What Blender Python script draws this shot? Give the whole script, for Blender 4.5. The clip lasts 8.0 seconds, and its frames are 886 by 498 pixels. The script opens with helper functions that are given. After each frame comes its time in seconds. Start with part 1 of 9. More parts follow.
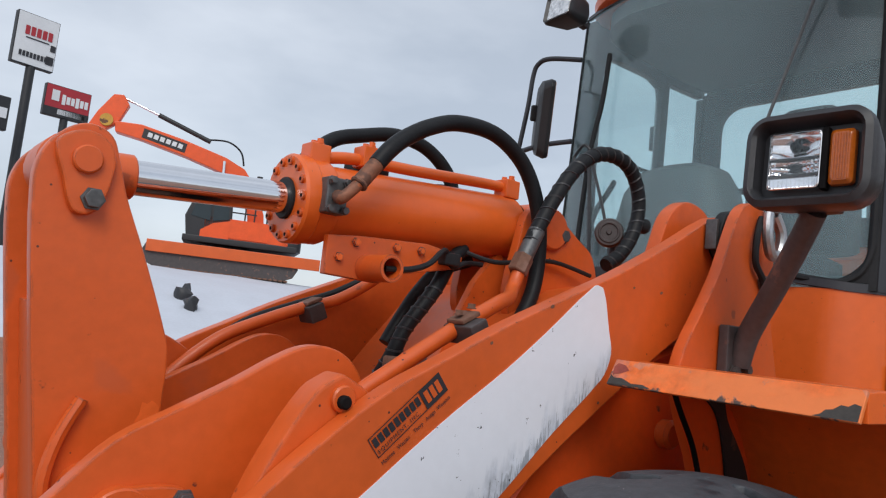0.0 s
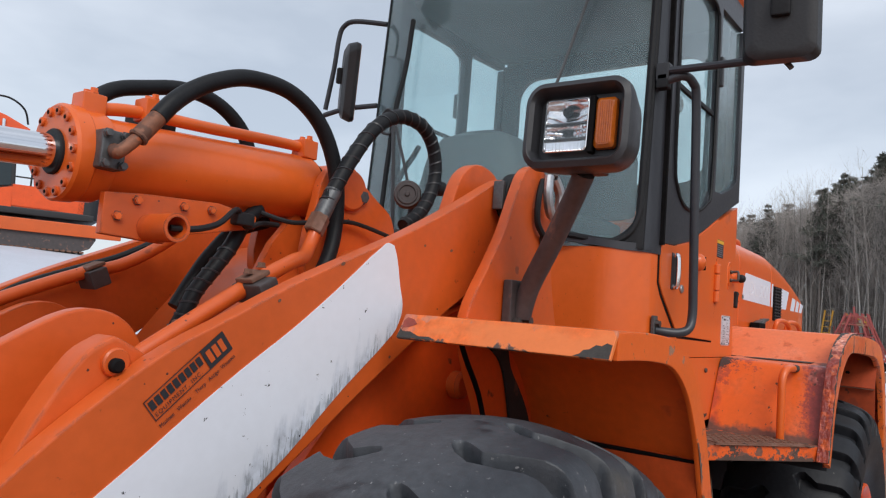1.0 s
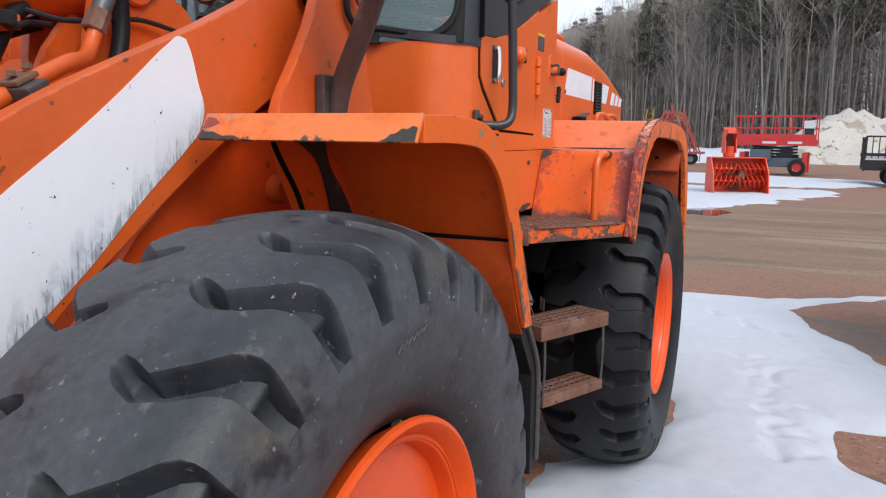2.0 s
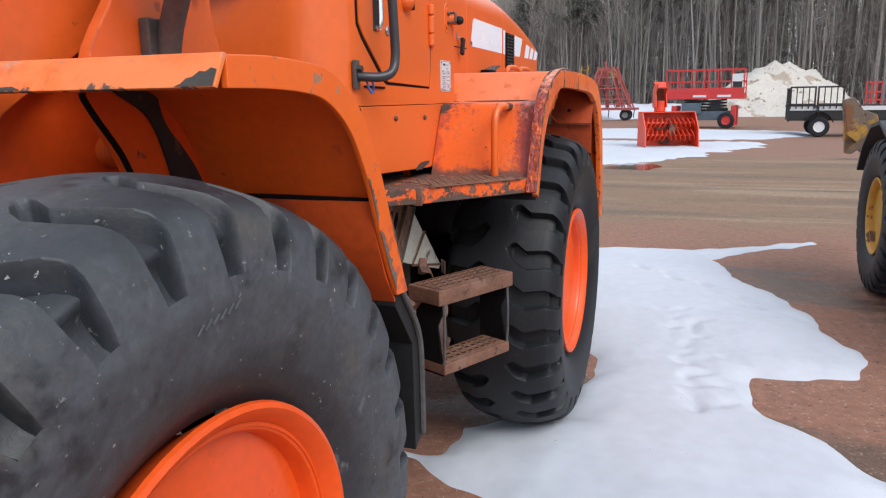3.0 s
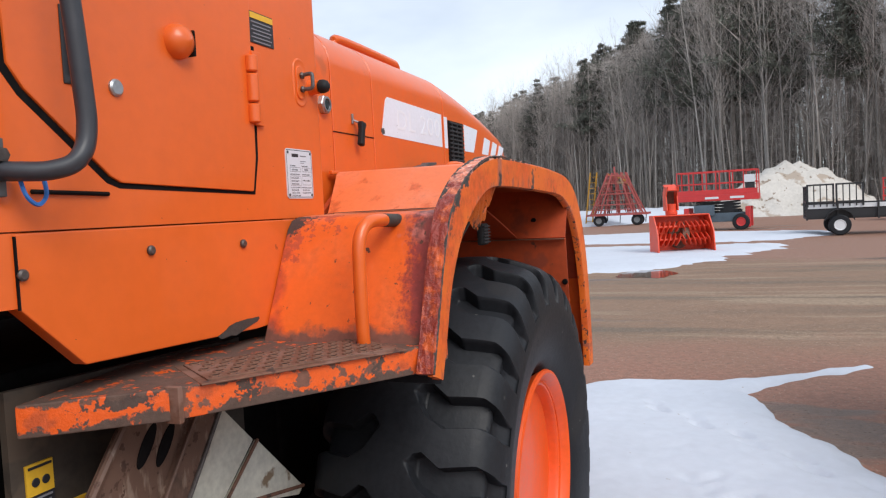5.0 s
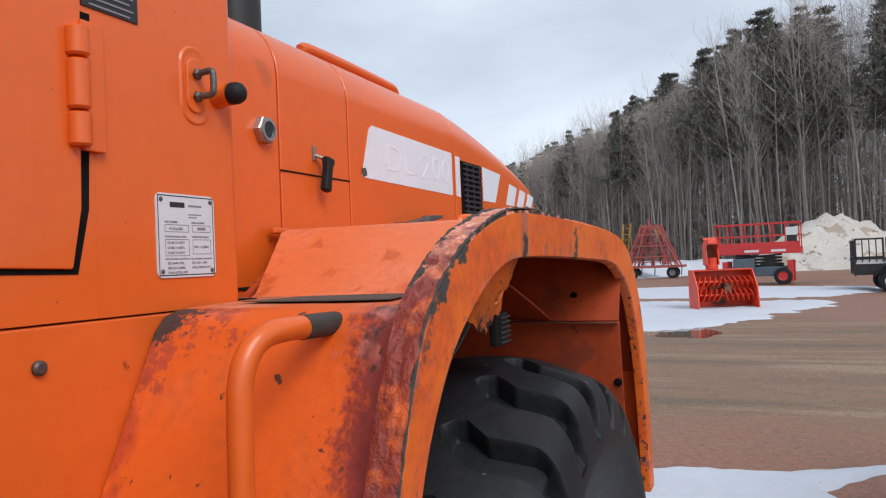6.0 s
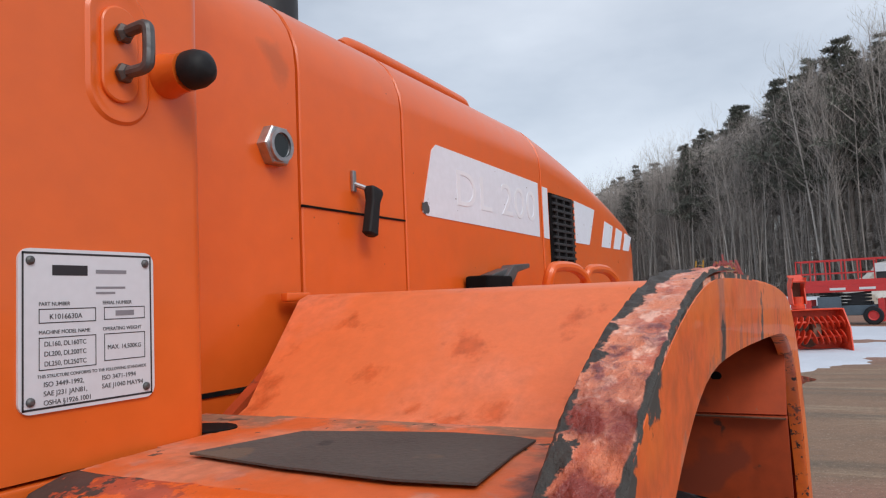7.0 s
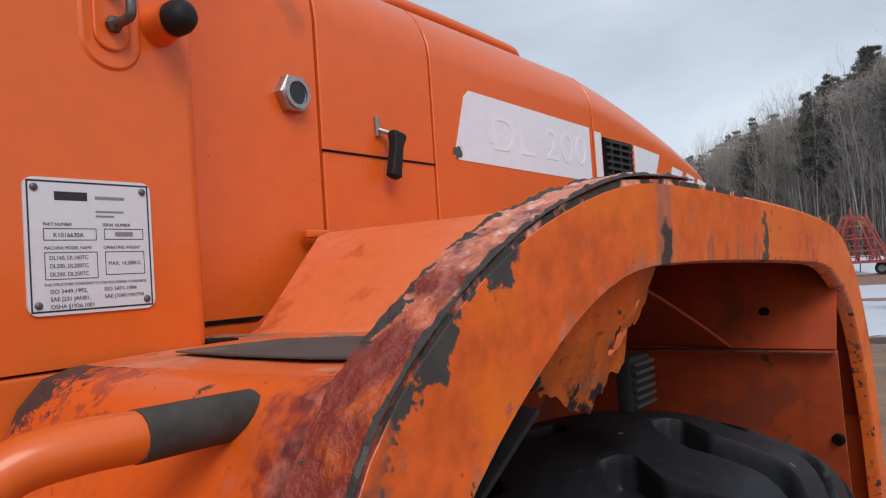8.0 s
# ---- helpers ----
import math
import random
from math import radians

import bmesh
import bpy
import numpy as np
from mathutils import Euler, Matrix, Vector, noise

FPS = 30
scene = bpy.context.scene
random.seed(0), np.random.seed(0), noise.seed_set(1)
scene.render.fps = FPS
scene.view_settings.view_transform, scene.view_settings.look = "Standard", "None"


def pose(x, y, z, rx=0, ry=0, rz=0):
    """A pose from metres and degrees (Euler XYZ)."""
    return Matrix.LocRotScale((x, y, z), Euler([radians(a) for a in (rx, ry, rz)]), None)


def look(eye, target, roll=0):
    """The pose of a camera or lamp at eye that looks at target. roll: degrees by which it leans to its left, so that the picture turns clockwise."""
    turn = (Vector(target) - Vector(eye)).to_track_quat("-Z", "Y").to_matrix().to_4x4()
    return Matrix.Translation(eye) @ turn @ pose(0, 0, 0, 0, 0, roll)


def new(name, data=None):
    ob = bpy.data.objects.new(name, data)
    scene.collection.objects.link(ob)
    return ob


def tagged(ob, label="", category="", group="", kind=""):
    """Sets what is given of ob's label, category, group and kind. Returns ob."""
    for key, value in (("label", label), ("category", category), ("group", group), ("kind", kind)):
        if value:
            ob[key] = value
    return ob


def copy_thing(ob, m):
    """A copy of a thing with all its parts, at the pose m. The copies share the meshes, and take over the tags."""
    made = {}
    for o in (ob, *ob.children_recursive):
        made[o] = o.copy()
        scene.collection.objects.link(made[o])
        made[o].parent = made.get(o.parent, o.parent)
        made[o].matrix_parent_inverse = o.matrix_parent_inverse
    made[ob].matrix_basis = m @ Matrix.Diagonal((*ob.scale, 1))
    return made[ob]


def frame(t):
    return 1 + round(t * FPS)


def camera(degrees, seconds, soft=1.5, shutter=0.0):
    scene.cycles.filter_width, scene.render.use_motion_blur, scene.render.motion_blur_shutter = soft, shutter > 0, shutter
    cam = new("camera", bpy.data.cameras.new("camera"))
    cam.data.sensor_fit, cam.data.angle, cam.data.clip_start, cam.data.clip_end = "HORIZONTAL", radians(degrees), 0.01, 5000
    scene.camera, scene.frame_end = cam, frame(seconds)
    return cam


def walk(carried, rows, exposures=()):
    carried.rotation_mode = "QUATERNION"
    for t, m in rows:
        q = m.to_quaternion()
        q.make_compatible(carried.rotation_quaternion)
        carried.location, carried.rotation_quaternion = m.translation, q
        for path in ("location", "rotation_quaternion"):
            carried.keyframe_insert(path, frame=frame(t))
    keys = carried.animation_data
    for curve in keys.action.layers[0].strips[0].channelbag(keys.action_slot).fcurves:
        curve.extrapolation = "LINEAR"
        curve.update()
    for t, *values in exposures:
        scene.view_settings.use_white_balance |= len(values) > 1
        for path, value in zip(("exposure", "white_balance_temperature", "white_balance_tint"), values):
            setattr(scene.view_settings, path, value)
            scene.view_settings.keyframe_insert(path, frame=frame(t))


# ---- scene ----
cam = camera(62.4, 8.0, soft=1.2)
PATH = [
    (0, (-1.102, -1.452, 1.674), (0.144, 0.098, 1.885), 6.1),
    (0.5, (-1.11, -1.463, 1.684), (0.27, -0.055, 2.022), 5.7),
    (1, (-1.068, -1.499, 1.657), (0.525, -0.302, 1.828), 4.4),
    (1.5, (-1.037, -1.531, 1.634), (0.709, -0.558, 1.548), 2.4),
    (2, (-1.011, -1.543, 1.61), (0.789, -0.726, 1.306), 0.7),
    (2.2, (-0.996, -1.545, 1.593), (0.813, -0.773, 1.232), -0.1),
    (3.3, (-0.685, -1.671, 1.567), (1.166, -1.02, 1.183), -0.8),
    (3.5, (-0.593, -1.662, 1.555), (1.264, -1.014, 1.194), -0.8),
    (4, (-0.288, -1.628, 1.555), (1.58, -0.973, 1.27), -1.5),
    (4.5, (0.096, -1.652, 1.548), (1.968, -0.979, 1.341), -2.2),
    (4.7, (0.257, -1.643, 1.554), (2.125, -0.947, 1.391), -2.7),
    (5.8, (1.078, -1.447, 1.582), (2.924, -0.676, 1.591), -2.3),
    (6, (1.221, -1.402, 1.615), (3.056, -0.609, 1.651), -2.4),
    (6.5, (1.536, -1.216, 1.649), (3.341, -0.361, 1.757), -2.4),
    (7, (1.682, -1.15, 1.678), (3.439, -0.205, 1.822), -2.4),
    (7.5, (1.709, -1.172, 1.682), (3.404, -0.119, 1.824), -3.0),
    (8, (1.715, -1.286, 1.622), (3.316, -0.089, 1.692), -3.8),
]
walk(cam, [(t, look(eye, target, roll)) for t, eye, target, roll in PATH],
     [(0, -0.17), (1.0, -0.08), (1.5, 0.12), (2.0, 0.25), (3.5, 0.36), (4.5, 0.34), (6.0, 0.0), (7.0, -0.12), (8.0, -0.2)])

# ---- light ----
world = bpy.data.worlds.new("overcast_sky")
scene.world = world
world.use_nodes = True
wn, wl = world.node_tree.nodes, world.node_tree.links
wn.clear()
w_out = wn.new("ShaderNodeOutputWorld")
w_add = wn.new("ShaderNodeAddShader")
w_sky = wn.new("ShaderNodeBackground")
w_cloud = wn.new("ShaderNodeBackground")
sky = wn.new("ShaderNodeTexSky")
sky.sky_type = "NISHITA"
sky.sun_disc = False
sky.sun_elevation = radians(38)
sky.sun_rotation = radians(235)
w_sky.inputs["Strength"].default_value = 0.03
wl.new(sky.outputs[0], w_sky.inputs["Color"])
tc = wn.new("ShaderNodeTexCoord")
mp = wn.new("ShaderNodeMapping")
mp.inputs["Scale"].default_value = (1.0, 1.0, 2.6)
nz = wn.new("ShaderNodeTexNoise")
nz.inputs["Scale"].default_value = 2.3
nz.inputs["Detail"].default_value = 5.0
nz.inputs["Roughness"].default_value = 0.52
rp = wn.new("ShaderNodeValToRGB")
rp.color_ramp.elements[0].position, rp.color_ramp.elements[0].color = 0.34, (0.61, 0.675, 0.77, 1)
rp.color_ramp.elements[1].position, rp.color_ramp.elements[1].color = 0.66, (0.91, 0.97, 1.06, 1)
wl.new(tc.outputs["Generated"], mp.inputs["Vector"])
wl.new(mp.outputs[0], nz.inputs["Vector"])
wl.new(nz.outputs["Fac"], rp.inputs["Fac"])
wl.new(rp.outputs[0], w_cloud.inputs["Color"])
w_cloud.inputs["Strength"].default_value = 0.80
wl.new(w_sky.outputs[0], w_add.inputs[0])
wl.new(w_cloud.outputs[0], w_add.inputs[1])
wl.new(w_add.outputs[0], w_out.inputs["Surface"])

sun = new("sun", bpy.data.lights.new("sun", "SUN"))
sun.data.energy, sun.data.angle, sun.data.color = 2.0, radians(32), (1.0, 0.96, 0.91)
sun.matrix_world = look((-9, -13, 15), (0, 0, 0))
scene.view_settings.exposure = 0.0

# ---- materials ----


def material(name, colour, rough=0.5, metal=0.0, vary=0.12, scale=6.0, grain=60.0, bump=0.05, spots=None, coat=0.0, island=0.0, stretch=None, edge=None, specks=None):
    """A surface with broad and fine variation; spots: a second colour that shows in blotches."""
    m = bpy.data.materials.new(name)
    m.use_nodes = True
    n, l = m.node_tree.nodes, m.node_tree.links
    b = n["Principled BSDF"]
    b.inputs["Metallic"].default_value = metal
    co = n.new("ShaderNodeTexCoord")
    src = co.outputs["Object"]
    if stretch:
        mpn = n.new("ShaderNodeMapping")
        mpn.inputs["Scale"].default_value = stretch
        l.new(src, mpn.inputs["Vector"])
        src = mpn.outputs[0]

    def noise_at(s, detail=4.0):
        t = n.new("ShaderNodeTexNoise")
        t.inputs["Scale"].default_value = s
        t.inputs["Detail"].default_value = detail
        l.new(src, t.inputs["Vector"])
        return t.outputs["Fac"]

    big, fine = noise_at(scale), noise_at(grain, 6.0)
    mix = n.new("ShaderNodeMix")
    mix.data_type = "RGBA"
    mix.inputs[6].default_value = (*[c * (1 - vary) for c in colour], 1)
    mix.inputs[7].default_value = (*[min(1, c * (1 + vary)) for c in colour], 1)
    avg = n.new("ShaderNodeMath")
    avg.operation = "ADD"
    half = n.new("ShaderNodeMath")
    half.operation = "MULTIPLY"
    half.inputs[1].default_value = 0.5
    l.new(big, avg.inputs[0])
    l.new(fine, avg.inputs[1])
    l.new(avg.outputs[0], half.inputs[0])
    spread = n.new("ShaderNodeMapRange")
    spread.inputs["From Min"].default_value, spread.inputs["From Max"].default_value = 0.34, 0.66
    l.new(half.outputs[0], spread.inputs["Value"])
    l.new(spread.outputs[0], mix.inputs[0])
    out = mix.outputs[2]
    ro = n.new("ShaderNodeMapRange")
    ro.inputs["To Min"].default_value, ro.inputs["To Max"].default_value = max(0.02, rough - 0.1), min(1, rough + 0.1)
    l.new(fine, ro.inputs["Value"])
    rough_out = ro.outputs[0]
    for k, (sc, at, colr, sr) in enumerate(spots or []):
        sp = noise_at(sc, 7.0)
        th = n.new("ShaderNodeMapRange")
        th.inputs["From Min"].default_value, th.inputs["From Max"].default_value = at, at + 0.035
        l.new(sp, th.inputs["Value"])
        mm = n.new("ShaderNodeMix")
        mm.data_type = "RGBA"
        mm.inputs[7].default_value = (*colr, 1)
        l.new(th.outputs[0], mm.inputs[0])
        l.new(out, mm.inputs[6])
        out = mm.outputs[2]
        rm = n.new("ShaderNodeMix")
        rm.inputs[3].default_value = sr
        l.new(th.outputs[0], rm.inputs[0])
        l.new(rough_out, rm.inputs[2])
        rough_out = rm.outputs[0]
    if edge:
        # paint worn off along the edges: where a rounded normal leaves the true one
        radius, colr, keep = edge
        bev = n.new("ShaderNodeBevel")
        bev.samples = 4
        bev.inputs["Radius"].default_value = radius
        geo = n.new("ShaderNodeNewGeometry")
        dot = n.new("ShaderNodeVectorMath")
        dot.operation = "DOT_PRODUCT"
        l.new(bev.outputs[0], dot.inputs[0])
        l.new(geo.outputs["Normal"], dot.inputs[1])
        turn_off = n.new("ShaderNodeMapRange")
        turn_off.inputs["From Min"].default_value, turn_off.inputs["From Max"].default_value = 0.995, 0.86
        l.new(dot.outputs["Value"], turn_off.inputs["Value"])
        flake = noise_at(24, 7.0)
        both_m = n.new("ShaderNodeMath")
        both_m.operation = "MULTIPLY"
        l.new(turn_off.outputs[0], both_m.inputs[0])
        l.new(flake, both_m.inputs[1])
        et = n.new("ShaderNodeMapRange")
        et.inputs["From Min"].default_value, et.inputs["From Max"].default_value = keep, keep + 0.05
        l.new(both_m.outputs[0], et.inputs["Value"])
        em = n.new("ShaderNodeMix")
        em.data_type = "RGBA"
        em.inputs[7].default_value = (*colr, 1)
        l.new(et.outputs[0], em.inputs[0])
        l.new(out, em.inputs[6])
        out = em.outputs[2]
    if specks:
        sc, size, colr = specks
        vo = n.new("ShaderNodeTexVoronoi")
        vo.inputs["Scale"].default_value = sc
        l.new(src, vo.inputs["Vector"])
        near = n.new("ShaderNodeMath")
        near.operation = "LESS_THAN"
        near.inputs[1].default_value = size
        l.new(vo.outputs["Distance"], near.inputs[0])
        pick = n.new("ShaderNodeSeparateColor")
        l.new(vo.outputs["Color"], pick.inputs[0])
        some = n.new("ShaderNodeMath")
        some.operation = "GREATER_THAN"
        some.inputs[1].default_value = 0.72
        l.new(pick.outputs[0], some.inputs[0])
        bothk = n.new("ShaderNodeMath")
        bothk.operation = "MULTIPLY"
        l.new(near.outputs[0], bothk.inputs[0])
        l.new(some.outputs[0], bothk.inputs[1])
        km = n.new("ShaderNodeMix")
        km.data_type = "RGBA"
        km.inputs[7].default_value = (*colr, 1)
        l.new(bothk.outputs[0], km.inputs[0])
        l.new(out, km.inputs[6])
        out = km.outputs[2]
    if island:
        oi = n.new("ShaderNodeObjectInfo")
        hv = n.new("ShaderNodeHueSaturation")
        vr = n.new("ShaderNodeMapRange")
        vr.inputs["To Min"].default_value, vr.inputs["To Max"].default_value = 1 - island, 1 + island
        l.new(oi.outputs["Random"], vr.inputs["Value"])
        l.new(vr.outputs[0], hv.inputs["Value"])
        l.new(out, hv.inputs["Color"])
        out = hv.outputs[0]
    l.new(out, b.inputs["Base Color"])
    l.new(rough_out, b.inputs["Roughness"])
    b.inputs["Coat Weight"].default_value = coat
    if bump:
        bp = n.new("ShaderNodeBump")
        bp.inputs["Strength"].default_value = bump
        bp.inputs["Distance"].default_value = 0.01
        l.new(half.outputs[0], bp.inputs["Height"])
        l.new(bp.outputs[0], b.inputs["Normal"])
    return m


PRIMER = (0.048, 0.043, 0.039)
orange = material("orange_paint", (0.71, 0.122, 0.015), 0.36, vary=0.06, scale=1.7, grain=30, bump=0.02, coat=0.2,
                  spots=[(26, 0.745, (0.30, 0.05, 0.012), 0.6), (3.1, 0.70, (0.56, 0.115, 0.028), 0.5)], specks=(38, 0.045, (0.16, 0.035, 0.015)))
orange_arm = material("orange_arm_paint", (0.60, 0.098, 0.014), 0.42, vary=0.09, scale=2.6, grain=45, bump=0.03, coat=0.1,
                      spots=[(32, 0.705, (0.16, 0.03, 0.012), 0.7), (4.2, 0.64, (0.54, 0.095, 0.02), 0.55), (11, 0.71, (0.34, 0.065, 0.02), 0.65)], edge=(0.007, (0.13, 0.04, 0.02), 0.46), specks=(30, 0.065, (0.10, 0.025, 0.015)))
orange_worn = material("worn_orange_paint", (0.72, 0.125, 0.018), 0.48, vary=0.14, scale=5, grain=40, bump=0.1,
                       spots=[(5.5, 0.60, (0.36, 0.055, 0.026), 0.5), (9, 0.675, (0.17, 0.035, 0.025), 0.6), (17, 0.70, PRIMER, 0.8)], edge=(0.008, PRIMER, 0.44), specks=(34, 0.07, (0.08, 0.03, 0.02)))
oxide_paint = material("dark_red_scrape", (0.30, 0.050, 0.032), 0.38, vary=0.3, scale=14, grain=70, bump=0.25,
                       spots=[(18, 0.60, (0.52, 0.10, 0.045), 0.45), (26, 0.66, PRIMER, 0.8)])
mud_brown = material("mud_stained_chassis_plate", (0.050, 0.038, 0.029), 0.8, vary=0.35, scale=5, grain=60, bump=0.15,
                     spots=[(7, 0.58, (0.075, 0.055, 0.040), 0.85), (3, 0.60, (0.022, 0.019, 0.017), 0.8)])
orange_dark = material("red_orange_rim_paint", (0.74, 0.085, 0.010), 0.4, vary=0.1, scale=5, grain=50, bump=0.03, coat=0.1,
                       spots=[(16, 0.72, (0.12, 0.04, 0.02), 0.7)])
primer = material("bare_weathered_metal", PRIMER, 0.75, vary=0.3, scale=20, grain=120, bump=0.25)
rust_mat = material("rusty_steel", (0.165, 0.080, 0.052), 0.75, 0.1, vary=0.35, scale=12, grain=90, bump=0.3,
                    spots=[(9, 0.58, (0.21, 0.115, 0.085), 0.8), (30, 0.62, (0.075, 0.042, 0.034), 0.85)])
bare_tan = material("dusty_bare_metal", (0.155, 0.115, 0.088), 0.75, 0.1, vary=0.35, scale=22, grain=120, bump=0.25,
                    spots=[(26, 0.60, (0.06, 0.045, 0.038), 0.8)])
pipe_rust = material("rusty_brown_pipe", (0.22, 0.085, 0.045), 0.6, 0.1, vary=0.3, scale=14, grain=90, bump=0.15,
                     spots=[(16, 0.56, (0.12, 0.055, 0.036), 0.7), (30, 0.62, (0.36, 0.10, 0.035), 0.6)])
white_decal = material("white_vinyl_decal", (0.70, 0.75, 0.84), 0.5, vary=0.05, scale=5, grain=80, bump=0.04,
                       spots=[(48, 0.73, (0.35, 0.33, 0.33), 0.7)], specks=(42, 0.075, (0.03, 0.028, 0.03)))
white_plate = material("white_label_plate", (0.62, 0.645, 0.70), 0.35, vary=0.04, scale=15, grain=120, bump=0.0)
ink = material("black_ink", (0.02, 0.02, 0.025), 0.5, vary=0.1, bump=0)
grey_ink = material("grey_ink", (0.22, 0.22, 0.25), 0.5, vary=0.1, bump=0)
pale_ink = material("pale_raised_vinyl", (0.75, 0.79, 0.86), 0.4, vary=0.03, bump=0)
rubber_new = material("dark_tyre_rubber", (0.0150, 0.0165, 0.020), 0.5, vary=0.3, scale=5, grain=70, bump=0.15,
                      spots=[(30, 0.74, (0.06, 0.058, 0.055), 0.9), (3, 0.62, (0.022, 0.022, 0.024), 0.7), (16, 0.70, (0.05, 0.05, 0.05), 0.8)], specks=(20, 0.08, (0.10, 0.10, 0.095)))
black_rubber = material("black_rubber", (0.017, 0.018, 0.02), 0.55, vary=0.25, scale=12, grain=90, bump=0.1)
hose_mat = material("hydraulic_hose", (0.011, 0.012, 0.014), 0.5, vary=0.25, scale=14, grain=120, bump=0.15)
black_plastic = material("black_plastic", (0.025, 0.026, 0.03), 0.45, vary=0.2, scale=9, grain=90, bump=0.05)
cab_grey = material("charcoal_cab_paint", (0.034, 0.037, 0.045), 0.4, vary=0.15, scale=4, grain=60, bump=0.02)
lamp_post = material("faded_brown_black_paint", (0.058, 0.048, 0.048), 0.55, vary=0.25, scale=10, grain=80, bump=0.1,
                     spots=[(9, 0.64, (0.16, 0.09, 0.07), 0.7)])
frame_black = material("dark_chassis", (0.009, 0.0085, 0.009), 0.7, vary=0.4, scale=7, grain=50, bump=0.15,
                       spots=[(6, 0.63, (0.020, 0.016, 0.013), 0.85)])
# Orange copy with the underside's bounced light in its colour; brown spots are dirt.
inner_paint = material("bounce_lit_dirty_inner_paint", (0.78, 0.118, 0.014), 0.45, vary=0.1, scale=4, grain=40, bump=0.04, coat=0.2,
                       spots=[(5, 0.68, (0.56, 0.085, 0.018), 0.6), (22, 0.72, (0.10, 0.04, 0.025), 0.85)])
# Darkened copy of the orange: wheel-house shade is in the colour; specks are dust.
shaded_red = material("shaded_dusty_inner_paint", (0.40, 0.056, 0.012), 0.6, vary=0.22, scale=3, grain=35, bump=0.06,
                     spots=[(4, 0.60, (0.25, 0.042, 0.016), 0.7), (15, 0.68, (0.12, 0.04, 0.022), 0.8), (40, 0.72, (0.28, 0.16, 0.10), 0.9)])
splash_paint = material("mud_splashed_red_paint", (0.56, 0.078, 0.012), 0.55, vary=0.2, scale=4, grain=40, bump=0.06,
                        spots=[(3.5, 0.60, (0.34, 0.055, 0.018), 0.7), (14, 0.66, (0.15, 0.05, 0.028), 0.8)])
for dull, gloss in ((frame_black, 0.05), (rubber_new, 0.25), (black_rubber, 0.2), (hose_mat, 0.2)):
    dull.node_tree.nodes["Principled BSDF"].inputs["Specular IOR Level"].default_value = gloss
chrome = material("chromed_rod", (0.80, 0.81, 0.84), 0.1, 1.0, vary=0.03, scale=8, grain=50, bump=0.01)
steel = material("zinc_steel", (0.42, 0.43, 0.45), 0.38, 0.9, vary=0.2, scale=25, grain=120, bump=0.1)
grey_fitting = material("grey_steel_fitting", (0.12, 0.125, 0.13), 0.5, 0.6, vary=0.25, scale=25, grain=120, bump=0.15)
bolt_mat = material("dark_bolt", (0.10, 0.085, 0.08), 0.5, 0.6, vary=0.3, scale=40, grain=150, bump=0.15)
dull_plate = material("dull_galvanised_plate", (0.62, 0.60, 0.52), 0.5, 0.25, vary=0.2, scale=10, grain=60, bump=0.08,
                      spots=[(9, 0.64, (0.24, 0.17, 0.11), 0.7)])
yellow_tag = material("yellow_warning_label", (0.72, 0.42, 0.03), 0.5, vary=0.1, scale=10, grain=90, bump=0)
amber = material("amber_lens", (0.46, 0.105, 0.008), 0.16, vary=0.15, scale=30, grain=120, bump=0.2, coat=0.5)
clear_lens = material("clear_lamp_lens", (0.74, 0.76, 0.78), 0.14, 0.75, vary=0.35, scale=38, grain=80, bump=0.9, coat=0.6)
lamp_chrome = material("lamp_reflector_chrome", (0.86, 0.86, 0.87), 0.07, 1.0, vary=0.05, scale=20, grain=60, bump=0.06)
mirror_back = material("mirror_shell", (0.02, 0.021, 0.024), 0.45, vary=0.2, scale=12, grain=120, bump=0.1)
grip_mat = material("grey_anti_slip_mat", (0.080, 0.070, 0.063), 0.9, vary=0.25, scale=8, grain=220, bump=0.3,
                    spots=[(9, 0.56, (0.135, 0.098, 0.072), 0.9), (30, 0.68, (0.045, 0.042, 0.040), 0.9)])
seat_mat = material("grey_seat_cloth", (0.08, 0.085, 0.09), 0.85, vary=0.15, scale=8, grain=150, bump=0.1)
dash_mat = material("grey_dash_plastic", (0.16, 0.17, 0.18), 0.55, vary=0.1, scale=8, grain=90, bump=0.05)
liner_mat = material("dark_roof_liner", (0.15, 0.165, 0.175), 0.85, vary=0.1, scale=6, grain=90, bump=0.05)
red_paint = material("red_paint", (0.52, 0.03, 0.03), 0.45, vary=0.15, scale=2, grain=20, bump=0.03)
blower_paint = material("orange_red_paint", (0.66, 0.055, 0.018), 0.45, vary=0.15, scale=2, grain=20, bump=0.03)
faded_red = material("faded_red_paint", (0.34, 0.075, 0.07), 0.6, vary=0.3, scale=1.5, grain=14, bump=0.05,
                     spots=[(1.2, 0.60, (0.30, 0.20, 0.13), 0.8), (3, 0.64, (0.16, 0.07, 0.06), 0.8)])
rusty_yellow = material("rust_stained_yellow_paint", (0.40, 0.215, 0.035), 0.6, vary=0.3, scale=6, grain=40, bump=0.15,
                        spots=[(2.2, 0.46, (0.16, 0.115, 0.085), 0.7), (7, 0.58, (0.20, 0.085, 0.035), 0.8), (20, 0.62, (0.09, 0.055, 0.04), 0.85)])
yellow_paint = material("faded_yellow_paint", (0.50, 0.27, 0.03), 0.5, vary=0.2, scale=5, grain=30, bump=0.08,
                        spots=[(5, 0.58, (0.13, 0.06, 0.03), 0.75)])
blue_tie = material("blue_cable_tie", (0.03, 0.16, 0.50), 0.4, vary=0.1, bump=0)
sign_white = material("white_sign_face", (0.62, 0.64, 0.66), 0.5, vary=0.06, scale=1, grain=9, bump=0)
